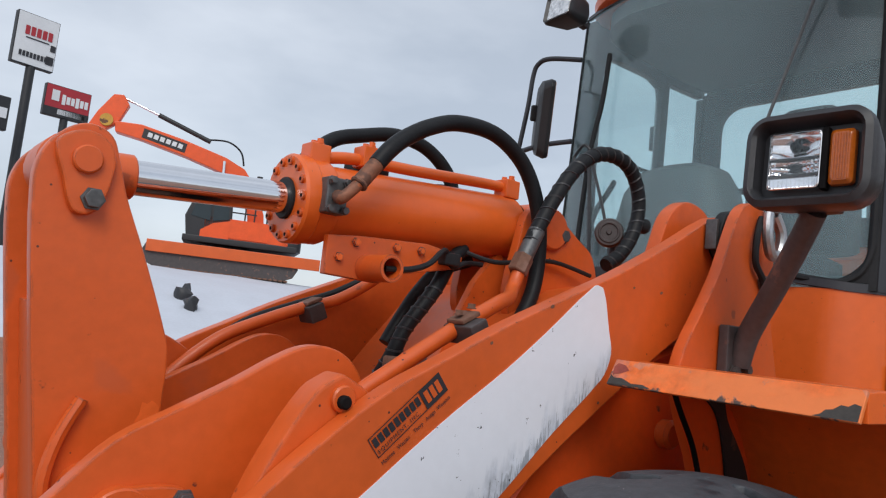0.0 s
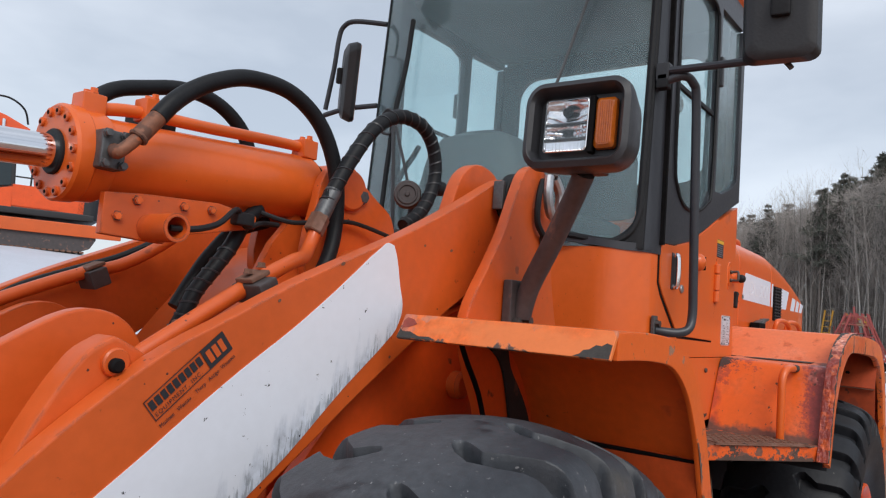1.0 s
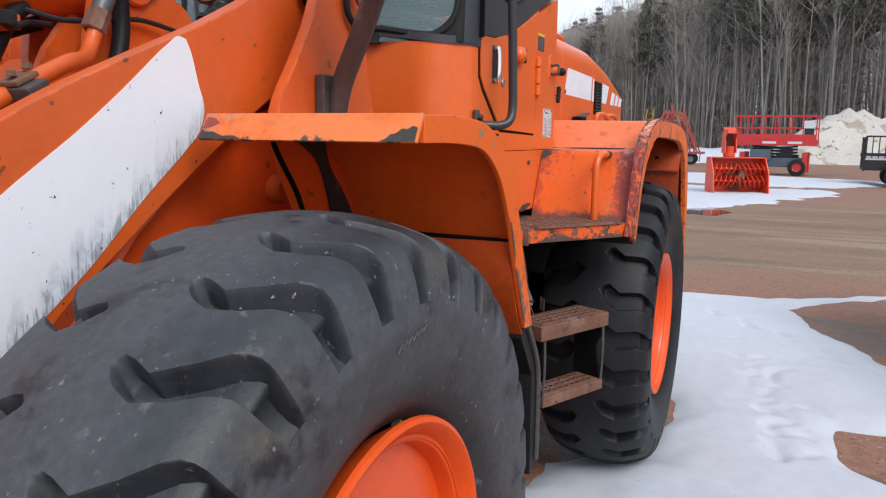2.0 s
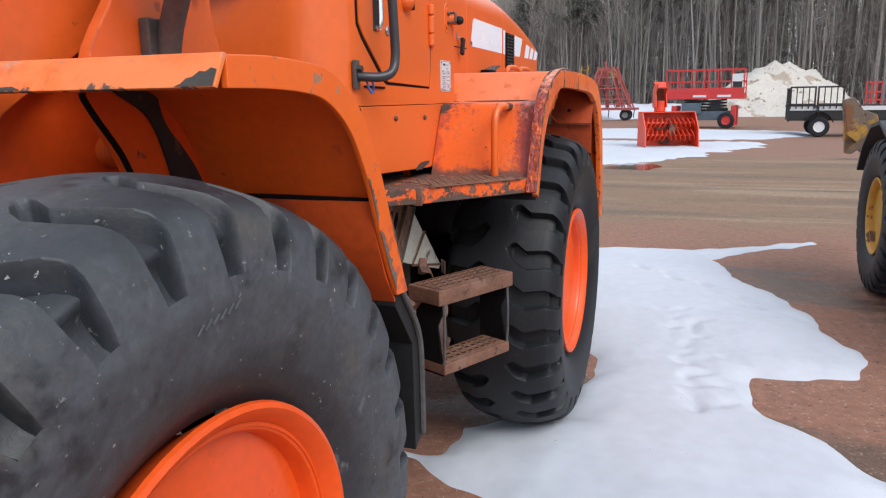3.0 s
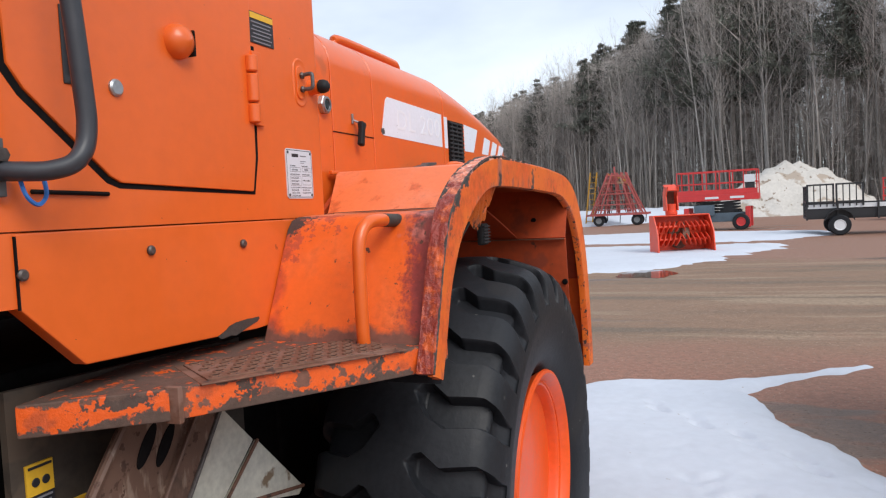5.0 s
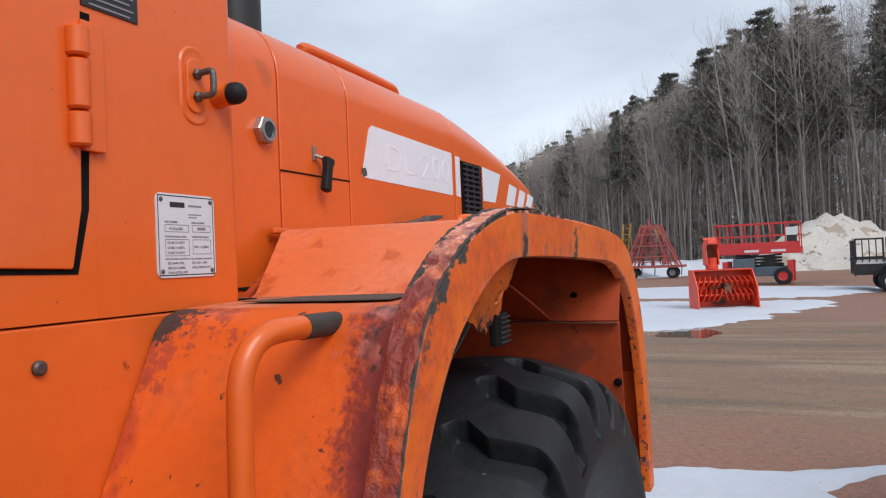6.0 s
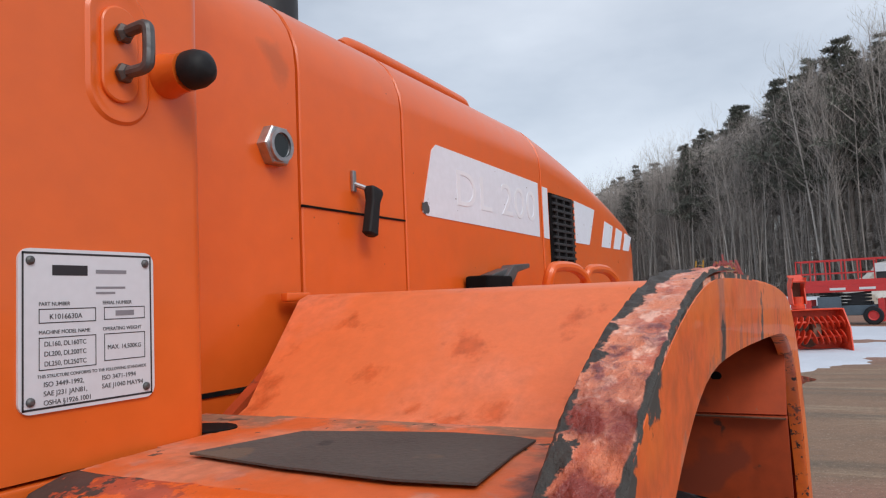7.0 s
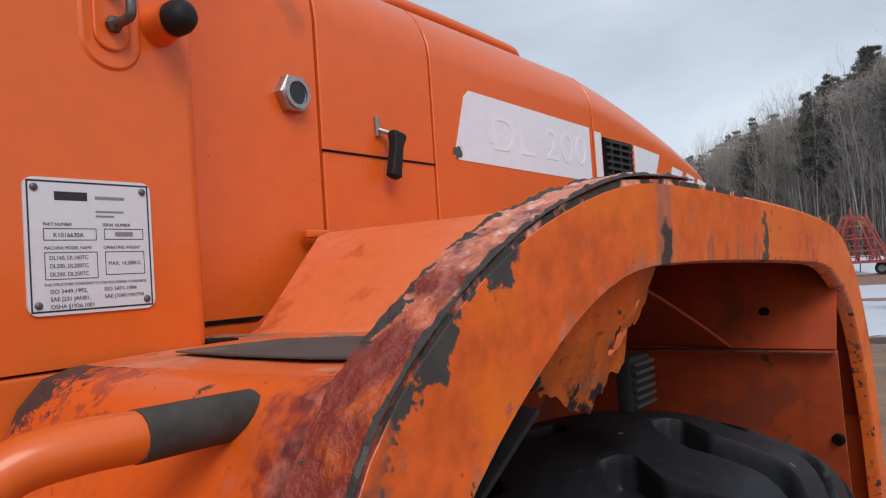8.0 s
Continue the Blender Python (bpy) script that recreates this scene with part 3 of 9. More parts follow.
def eased(pts, keep=48, steps=4):
    """A closed outline rounded through its points; corners sharper than keep degrees stay."""
    p = [Vector(q) for q in pts]
    n = len(p)
    sharp = []
    for i in range(n):
        a, b = p[i] - p[i - 1], p[(i + 1) % n] - p[i]
        sharp.append(a.angle(b) > radians(keep))
    out = []
    for i in range(n):
        j = (i + 1) % n
        d = p[j] - p[i]
        ta = d if sharp[i] else (p[j] - p[i - 1]).normalized() * d.length
        tb = d if sharp[j] else (p[(j + 1) % n] - p[i]).normalized() * d.length
        for k in range(steps if not (sharp[i] and sharp[j]) else 1):
            t = k / steps
            h = (2 * t ** 3 - 3 * t * t + 1, t ** 3 - 2 * t * t + t, 3 * t * t - 2 * t ** 3, t ** 3 - t * t)
            q = p[i] * h[0] + ta * h[1] + p[j] * h[2] + tb * h[3]
            out.append((q.x, q.y))
    return out


def smooth_line(line, steps=4):
    return [(q.x, q.z) for q in curve_points([(x, 0, z) for x, z in line], steps)]


def block(c, size, bevel=0.004, m=None, bm=None):
    """A box round the centre c, turned by m."""
    new_bm = bmesh.new()
    bmesh.ops.create_cube(new_bm, size=1, matrix=Matrix.Diagonal((*size, 1)))
    bevelled(new_bm, bevel)
    new_bm.transform(Matrix.Translation(c) @ (m.to_4x4() if m else Matrix()))
    if bm is None:
        return new_bm
    return merge(bm, new_bm)


def merge(bm, other):
    me = bpy.data.meshes.new("joined")
    other.to_mesh(me)
    other.free()
    bm.from_mesh(me)
    bpy.data.meshes.remove(me)
    return bm


def curve_points(pts, steps=6):
    """A smooth line through the points."""
    p = [Vector(q) for q in pts]
    if len(p) < 3:
        return p
    out = []
    for i in range(len(p) - 1):
        p0, p1, p2, p3 = p[max(i - 1, 0)], p[i], p[i + 1], p[min(i + 2, len(p) - 1)]
        for k in range(steps):
            t = k / steps
            out.append(0.5 * ((2 * p1) + (p2 - p0) * t + (2 * p0 - 5 * p1 + 4 * p2 - p3) * t * t + (3 * p1 - p0 - 3 * p2 + p3) * t ** 3))
    return out + [p[-1]]


def tube(pts, r, segs=10, steps=6, bm=None, smooth=True):
    """A round bar along the points; r: one radius or a function of 0..1."""
    bm = bm or bmesh.new()
    line = curve_points(pts, steps) if smooth else [Vector(q) for q in pts]
    n = len(line)
    up = None
    rings = []
    for i, q in enumerate(line):
        d = (line[min(i + 1, n - 1)] - line[max(i - 1, 0)]).normalized()
        if up is None:
            up = d.orthogonal().normalized()
        up = (up - d * up.dot(d)).normalized()
        side = d.cross(up)
        rad = r(i / max(n - 1, 1)) if callable(r) else r
        rings.append([bm.verts.new(q + rad * (math.cos(a) * up + math.sin(a) * side)) for a in (2 * math.pi * k / segs for k in range(segs))])
    for a, b in zip(rings, rings[1:]):
        for k in range(segs):
            bm.faces.new((a[k], a[(k + 1) % segs], b[(k + 1) % segs], b[k]))
    bm.faces.new(rings[0][::-1])
    bm.faces.new(rings[-1])
    return bm


def lathe(profile, c, axis="y", segs=32, bm=None, closed=False):
    """A profile of (radius, along) turned round an axis through c."""
    bm = bm or bmesh.new()
    c = Vector(c)
    rings = []
    for r, s in profile:
        ring = []
        for k in range(segs):
            a = 2 * math.pi * k / segs
            u, v = r * math.cos(a), r * math.sin(a)
            ring.append(bm.verts.new(c + Vector({"y": (u, s, v), "x": (s, u, v), "z": (u, v, s)}[axis])))
        rings.append(ring)
    pairs = list(zip(rings, rings[1:])) + ([(rings[-1], rings[0])] if closed else [])
    for a, b in pairs:
        for k in range(segs):
            bm.faces.new((a[k], a[(k + 1) % segs], b[(k + 1) % segs], b[k]))
    if not closed:
        bm.faces.new(rings[0][::-1])
        bm.faces.new(rings[-1])
    return bm


def disc(c, r, length, axis="y", segs=20, bevel=0.003, bm=None):
    h = length / 2
    b = min(bevel, r * 0.4, h * 0.8)
    return lathe([(r - b, -h), (r, -h + b), (r, h - b), (r - b, h)], c, axis, segs, bm)


def turned(m, bm):
    bm.transform(m)
    return bm


def between(a, b):
    """The pose at a whose z looks to b, and the distance."""
    a, b = Vector(a), Vector(b)
    q = (b - a).to_track_quat("Z", "Y").to_matrix().to_4x4()
    return Matrix.Translation(a) @ q, (b - a).length


def rod(a, b, r, segs=16, bevel=0.003, bm=None):
    m, length = between(a, b)
    k = min(bevel, r * 0.4)
    made = lathe([(r - k, 0), (r, k), (r, length - k), (r - k, length)], (0, 0, 0), "z", segs)
    made.transform(m)
    return made if bm is None else merge(bm, made)


def hex_bolt(c, r, h, axis="y", sign=-1, bm=None):
    """A hexagonal head with a washer."""
    made = lathe([(r * 1.25, 0), (r * 1.25, sign * h * 0.25), (r, sign * h * 0.25), (r, sign * h * 0.95), (r * 0.85, sign * h)], c, axis, 6)
    return made if bm is None else merge(bm, made)


def sheet(line, y0, y1, thick, bevel=0.0):
    """A bent sheet: the (x, z) line drawn out from y0 to y1, with thickness below it."""
    pts = [Vector((x, z)) for x, z in line]
    low = []
    for i, p in enumerate(pts):
        d = (pts[min(i + 1, len(pts) - 1)] - pts[max(i - 1, 0)]).normalized()
        low.append(p + Vector((d.y, -d.x)) * thick)
    bm = bmesh.new()
    rows = [[bm.verts.new((p.x, y, p.y)) for p in q] for q, y in ((pts, y0), (pts, y1), (low, y1), (low, y0))]
    n = len(pts)
    for a, b in ((0, 1), (1, 2), (2, 3), (3, 0)):
        for i in range(n - 1):
            bm.faces.new((rows[a][i], rows[a][i + 1], rows[b][i + 1], rows[b][i]))
    for i in (0, n - 1):
        bm.faces.new([r[i] for r in rows])
    bmesh.ops.recalc_face_normals(bm, faces=bm.faces)
    return bevelled(bm, bevel)


def patch(c, u, v, w, h, seed, points=18, rough=0.35):
    """An irregular flat chip of size w by h in the plane of u and v."""
    rnd = random.Random(seed)
    c, u, v = Vector(c), Vector(u).normalized(), Vector(v).normalized()
    bm = bmesh.new()
    ring = []
    for k in range(points):
        a = 2 * math.pi * k / points
        s = 1 - rough * rnd.random()
        ring.append(bm.verts.new(c + u * (w / 2 * s * math.cos(a)) + v * (h / 2 * s * math.sin(a))))
    bm.faces.new(ring)
    return bm


def lettering(text, size, mat, parent, origin, u, v, name="lettering", depth=0.0004, spacing=1.0, squeeze=1.0):
    """Flat letters with their foot at origin, running along u and standing along v."""
    cu = bpy.data.curves.new("letters", "FONT")
    cu.body, cu.size, cu.space_character, cu.extrude = text, size, spacing, depth
    ob = bpy.data.objects.new("letters", cu)
    scene.collection.objects.link(ob)
    me = bpy.data.meshes.new_from_object(ob.evaluated_get(bpy.context.evaluated_depsgraph_get()))
    bpy.data.objects.remove(ob)
    bpy.data.curves.remove(cu)
    u, v = Vector(u).normalized(), Vector(v).normalized()
    m = Matrix((u * squeeze, v, u.cross(v))).transposed().to_4x4()
    m.translation = Vector(origin)
    me.transform(m)
    me.name = name
    me.materials.clear()
    me.materials.append(mat)
    out = new(name, me)
    out.parent = parent
    return out


def glyphs(me):
    """The characters of a word along x, each as a shape of its own."""
    spans = []
    for a, b in sorted((min(me.vertices[i].co.x for i in f.vertices), max(me.vertices[i].co.x for i in f.vertices)) for f in me.polygons):
        if spans and a <= spans[-1][1] + 1e-5:
            spans[-1][1] = max(spans[-1][1], b)
        else:
            spans.append([a, b])
    out = []
    for a, b in spans:
        bm = bmesh.new()
        bm.from_mesh(me)
        bmesh.ops.delete(bm, geom=[v for v in bm.verts if not a - 1e-5 <= v.co.x <= b + 1e-5], context="VERTS")
        bmesh.ops.remove_doubles(bm, verts=bm.verts, dist=1e-6)
        out.append(bm)
    return out


def mirrored(bm):
    """The same shape on the other side of the middle plane."""
    bm.transform(Matrix.Diagonal((1, -1, 1, 1)))
    bmesh.ops.reverse_faces(bm, faces=bm.faces)
    return bm


def both(make, name, mat, parent, label=""):
    for side in (0, 1):
        part(name, mirrored(make()) if side else make(), mat, parent, label)


def flaking_ribbon(line, y0, y1, seed, rough=0.004, relief=0.0016, lift=0.0, n_along=90, n_across=12):
    """A thin band of flaking paint laid over the (x, z) line between y0 and y1, with ragged sides and a lumpy surface."""
    pts = curve_points([(x, 0, z) for x, z in line], 8)
    total = len(pts) - 1
    bm = bmesh.new()
    rows = []
    for i in range(n_along + 1):
        f = i / n_along * total
        k = min(int(f), total - 1)
        p = pts[k].lerp(pts[k + 1], f - k)
        d = (pts[k + 1] - pts[k]).normalized()
        nrm = Vector((-d.z, 0, d.x))
        if nrm.z < 0:
            nrm = -nrm
        a = y0 + rough * (noise.noise((i * 0.35, seed, 0)) + 0.6 * noise.noise((i * 0.9, seed, 4)))
        b = y1 + rough * (noise.noise((i * 0.31, seed, 9)) + 0.6 * noise.noise((i * 1.1, seed, 7)))
        row = []
        for j in range(n_across + 1):
            y = a + (b - a) * j / n_across
            edge = 0.0 if j in (0, n_across) else 1.0
            h = lift + edge * relief * (1.0 + 1.2 * noise.noise((p.x * 60, y * 60, seed)) + 0.8 * noise.noise((p.x * 150, y * 150, seed + 3)))
            row.append(bm.verts.new(p + nrm * h + Vector((0, y, 0))))
        rows.append(row)
    for r, q in zip(rows, rows[1:]):
        for j in range(n_across):
            bm.faces.new((r[j], r[j + 1], q[j + 1], q[j]))
    return bm

# ---- the wheel loader: x runs to its rear, y to its right side, z up ----
loader = thing("wheel_loader", "orange articulated wheel loader with scuffed fenders parked on dirt and snow", "wheel loader")

ARM_TOP = [(-1.35, 0.42), (-1.12, 0.74), (-0.86, 1.12), (-0.72, 1.30), (-0.60, 1.42), (-0.49, 1.51), (-0.40, 1.57), (-0.29, 1.625), (-0.16, 1.69), (0.0, 1.76), (0.15, 1.825), (0.35, 1.925), (0.50, 2.005), (0.56, 2.015)]
ARM_LOW = [(0.605, 1.98), (0.61, 1.91), (0.56, 1.83), (0.44, 1.74), (0.28, 1.645), (0.14, 1.555), (0.02, 1.475), (-0.12, 1.375), (-0.21, 1.31), (-0.40, 1.12), (-0.62, 0.86), (-0.86, 0.56), (-1.10, 0.36), (-1.28, 0.32)]


def lift_arm():
    return plate(eased(ARM_TOP + ARM_LOW, 40, 3), -0.495, -0.45, 0.005)


both(lift_arm, "lift_arm", orange_arm, loader, "thick orange steel lift arm plate")

# white stripe and dealer mark on the near arm
stripe = [(0.072, 1.79), (0.096, 1.788), (0.109, 1.762), (0.126, 1.702), (0.138, 1.667), (0.134, 1.636), (0.113, 1.602), (-0.023, 1.493), (-0.151, 1.381), (-0.262, 1.299), (-0.33, 1.247), (-0.392, 1.208), (-0.619, 1.045), (-0.712, 1.209), (-0.445, 1.402), (-0.362, 1.466), (-0.268, 1.535), (-0.159, 1.609), (-0.058, 1.686)]
part("arm_decal", plate(eased(stripe, 50, 3), -0.4965, -0.4945, 0), arm_decal, loader, "scratched white decal stripe on the arm")
mark_u, mark_v = Vector((0.756, 0, 0.655)).normalized(), Vector((-0.655, 0, 0.756)).normalized()
mark_o = Vector((-0.418, -0.4968, 1.460))
MS = 0.79


def mark(u0, u1, v0, v1, mat, name="dealer_mark", lift=0.0):
    bm = bmesh.new()
    bm.faces.new([bm.verts.new(mark_o + mark_u * u * MS + mark_v * v * MS + Vector((0, -lift, 0))) for u, v in ((u0, v0), (u1, v0), (u1, v1), (u0, v1))])
    part(name, bm, mat, loader)


for u0, u1, v0, v1 in ((0, 0.213, 0, 0.002), (0, 0.213, 0.046, 0.048), (0, 0.002, 0, 0.048), (0.211, 0.213, 0, 0.048)):
    mark(u0, u1, v0, v1, ink)
mark(0.148, 0.211, 0.002, 0.046, ink)
for k in range(3):
    mark(0.156 + 0.017 * k, 0.168 + 0.017 * k, 0.010, 0.038, orange_arm, lift=0.0006)
for k in range(9):
    mark(0.006 + 0.0155 * k, 0.018 + 0.0155 * k, 0.021, 0.041, ink)


def mark_text(text, u, v, size, squeeze, mat, spacing=1.0):
    lettering(text, size * MS, mat, loader, mark_o + mark_u * u * MS + mark_v * v * MS + Vector((0, -0.0004, 0)), mark_u, mark_v, "dealer_print", 0.0001, spacing, squeeze)


mark_text("EQUIPMENT, INC.", 0.006, 0.006, 0.0125, 1.0, ink, 1.28)
for u0, word in ((0.0, "Mosinee"), (0.046, "Wausau"), (0.095, "Thorp"), (0.132, "Antigo"), (0.168, "Waupaca")):
    mark_text(word, u0, -0.018, 0.0125, 0.86, ink)
for k, (x, z) in enumerate([(-0.20, 1.655), (0.02, 1.61), (-0.05, 1.735), (0.20, 1.80), (0.30, 1.80), (-0.36, 1.235), (0.11, 1.555)]):
    part("paint_chip", patch((x, -0.4962, z), (1, 0, 0.4), (-0.4, 0, 1), 0.009 + 0.004 * (k % 3), 0.007, 300 + k), rust_mat, loader)

# pads that stiffen the arms round the lower pins
def arm_pad():
    return plate(eased([(-0.62, 1.36), (-0.575, 1.46), (-0.515, 1.555), (-0.47, 1.585), (-0.43, 1.565), (-0.36, 1.52), (-0.40, 1.40), (-0.50, 1.30)]), -0.45, -0.39, 0.008)


both(arm_pad, "arm_pad", orange_arm, loader)
part("pad_bolt", hex_bolt((-0.455, -0.392, 1.53), 0.013, 0.012, "y", 1), bolt_mat, loader)
part("pad_bolt", disc((-0.468, -0.415, 1.545), 0.022, 0.09, "y"), orange_arm, loader)
part("pad_plug", disc((-0.472, -0.462, 1.541), 0.011, 0.02, "y"), frame_black, loader)

# plates that carry the tilt lever
CARRIER = [(-0.98, 1.16), (-0.92, 1.29), (-0.83, 1.39), (-0.76, 1.46), (-0.68, 1.503), (-0.59, 1.55), (-0.50, 1.602), (-0.45, 1.618), (-0.40, 1.612), (-0.36, 1.585), (-0.335, 1.535), (-0.335, 1.45), (-0.42, 1.28), (-0.60, 1.08), (-0.85, 1.02)]
part("lever_carrier", plate(eased(CARRIER), -0.315, -0.28, 0.005), orange_arm, loader, "orange carrier plate for the tilt lever")
part("lever_carrier", plate(eased([(x + 0.20, z - 0.008) for x, z in CARRIER]), 0.28, 0.315, 0.005), orange_arm, loader, "orange carrier plate for the tilt lever")
part("cross_tube", rod((-0.70, -0.45, 1.16), (-0.70, 0.45, 1.16), 0.10, 24), orange_arm, loader)
part("pin_keeper", plate(eased([(-0.80, 1.355), (-0.77, 1.385), (-0.72, 1.395), (-0.66, 1.39), (-0.64, 1.37), (-0.64, 1.345), (-0.67, 1.32), (-0.76, 1.30), (-0.80, 1.32)], 75), -0.338, -0.315, 0.005), orange_arm, loader)
part("keeper_bolt", hex_bolt((-0.658, -0.338, 1.372), 0.015, 0.018), grey_fitting, loader)
part("lever_pin", rod((-0.745, -0.34, 1.345), (-0.745, 0.34, 1.345), 0.05, 24), orange_arm, loader)

# tilt lever: two tall plates with the rod between them
LEVER = [(-0.785, 1.05), (-0.822, 1.34), (-0.862, 1.60), (-0.894, 1.84), (-0.885, 1.895), (-0.855, 1.935), (-0.82, 1.95), (-0.785, 1.937), (-0.768, 1.90), (-0.748, 1.84), (-0.705, 1.745), (-0.655, 1.625), (-0.64, 1.575), (-0.64, 1.43), (-0.66, 1.30), (-0.72, 1.10)]
both(lambda: plate(eased(LEVER), -0.135, -0.10, 0.005), "tilt_lever_plate", orange_arm, loader, "tall orange tilt lever plate")
part("lever_web", block((-0.80, 0, 1.45), (0.04, 0.2, 0.4), 0.004, pose(0, 0, 0, 0, -8, 0).to_3x3()), orange_arm, loader)
part("lever_rib", tube([(-0.80, -0.142, 1.30), (-0.812, -0.142, 1.36), (-0.80, -0.142, 1.43), (-0.772, -0.142, 1.495)], 0.011, 8), orange_arm, loader)
part("pin_cap", plate(eased([(-0.872, 1.905), (-0.855, 1.925), (-0.825, 1.935), (-0.795, 1.925), (-0.779, 1.90), (-0.778, 1.865), (-0.79, 1.815), (-0.81, 1.795), (-0.835, 1.80), (-0.855, 1.85)], 75), -0.152, -0.135, 0.006), orange_arm, loader, "raised pin keeper plate")
part("pin_boss", disc((-0.823, -0.156, 1.885), 0.024, 0.012), orange_arm, loader)
part("pin_bolt", hex_bolt((-0.806, -0.152, 1.822), 0.016, 0.018), grey_fitting, loader)
part("lever_pin", rod((-0.823, -0.149, 1.885), (-0.823, 0.149, 1.885), 0.034, 24), grey_fitting, loader)
part("worn_paint", patch((-0.665, -0.1362, 1.45), (0.2, 0, 1), (-1, 0, 0.2), 0.10, 0.05, 71), orange_worn, loader)

# tilt cylinder on the middle line
A, B = Vector((-0.823, 0, 1.885)), Vector((0.44, 0, 1.975))
AX = (B - A).normalized()


def along(s):
    """The point s metres from the middle of the barrel's head along the cylinder."""
    return A + AX * s


cyl_m, _ = between(A, B)
part("piston_rod", rod(along(0.07), along(0.50), 0.034, 32, 0.001), chrome, loader, "bright chromed piston rod")
part("rod_eye", disc(A, 0.06, 0.12, "y", 28, 0.006), orange_arm, loader)
part("rod_neck", rod(along(0.03), along(0.115), 0.043, 24), orange_arm, loader)
part("rod_wiper", rod(along(0.428), along(0.446), 0.046, 32), black_rubber, loader)
part("cylinder_head", turned(cyl_m, lathe([(0.045, 0.436), (0.094, 0.436), (0.099, 0.442), (0.099, 0.472), (0.096, 0.476), (0.096, 0.51), (0.092, 0.52), (0.04, 0.52)], (0, 0, 0), "z", 40)), orange, loader)
for k in range(14):
    a = 2 * math.pi * k / 14
    part("head_bolt", turned(cyl_m, lathe([(0.0075, 0.430), (0.0095, 0.4315), (0.0095, 0.44), (0.0095, 0.452)], (0.082 * math.cos(a), 0.082 * math.sin(a), 0), "z", 12)), orange_arm, loader)
    part("bolt_socket", turned(cyl_m, lathe([(0.0045, 0.4292), (0.0045, 0.4304)], (0.082 * math.cos(a), 0.082 * math.sin(a), 0), "z", 6)), frame_black, loader)
part("cylinder_barrel", turned(cyl_m, lathe([(0.05, 0.515), (0.086, 0.515), (0.088, 0.52), (0.085, 0.53), (0.085, 1.085), (0.083, 1.095), (0.05, 1.10)], (0, 0, 0), "z", 40)), orange, loader, "orange hydraulic cylinder barrel")
part("barrel_ring", rod(along(1.098), along(1.116), 0.074, 32), frame_black, loader)
part("base_eye", disc(along(1.20), 0.075, 0.13, "y", 28, 0.006), orange_arm, loader)
part("base_neck", rod(along(1.11), along(1.2), 0.066, 24), orange_arm, loader)
part("cylinder_label", turned(cyl_m, block((0.086, -0.03, 0.485), (0.014, 0.024, 0.03), 0.001)), white_plate, loader)
# port block with flange bolts on the near side
pb = along(0.495) + Vector((0, -0.10, 0.004))
part("port_block", block(pb, (0.052, 0.040, 0.078), 0.006), grey_fitting, loader)
for dx, dz in ((-0.018, -0.03), (0.018, -0.03), (-0.018, 0.03), (0.018, 0.03)):
    part("port_bolt", hex_bolt(pb + Vector((dx, -0.022, dz)), 0.008, 0.012), grey_fitting, loader)
# ears on the front frame that hold the cylinder's foot
EAR = [(0.225, 1.93), (0.24, 1.985), (0.275, 2.015), (0.32, 2.02), (0.37, 2.0), (0.45, 1.955), (0.52, 1.91), (0.56, 1.78), (0.30, 1.62), (0.20, 1.74)]
both(lambda: plate(eased(EAR), -0.115, -0.085, 0.005), "cylinder_ear", orange_arm, loader)
part("ear_boss", disc((0.335, -0.122, 1.962), 0.055, 0.016, "y", 28, 0.005), orange_arm, loader)
part("ear_bolt", hex_bolt((0.382, -0.116, 1.952), 0.017, 0.016), grey_fitting, loader)
part("grease_line", tube([(0.06, -0.1, 1.86), (0.12, -0.14, 1.845), (0.22, -0.14, 1.86), (0.34, -0.135, 1.875), (0.47, -0.15, 1.855)], 0.006, 8), black_rubber, loader)
# supply pipe along the top of the barrel, with clamps
part("cylinder_pipe", tube([along(0.49) + Vector((0, -0.02, 0.095)), along(0.58) + Vector((0, -0.02, 0.108)), along(0.75) + Vector((0, -0.02, 0.106)), along(1.06) + Vector((0, -0.02, 0.105)), along(1.085) + Vector((0, -0.02, 0.08))], 0.014, 12), orange, loader)
for s, hgt in ((0.485, 0.10), (0.62, 0.115), (1.075, 0.10)):
    p = along(s) + Vector((0, -0.02, hgt))
    part("pipe_clamp", block(p, (0.05, 0.05, 0.05), 0.004), orange, loader)
    for dy in (-0.014, 0.014):
        part("clamp_bolt", hex_bolt(p + Vector((0, dy, 0.025)), 0.008, 0.012, "z", 1), orange, loader)
part("hose_elbow", rod(along(0.62) + Vector((0, 0.05, 0.10)), along(0.71) + Vector((0, 0.05, 0.10)), 0.035, 18), black_rubber, loader)

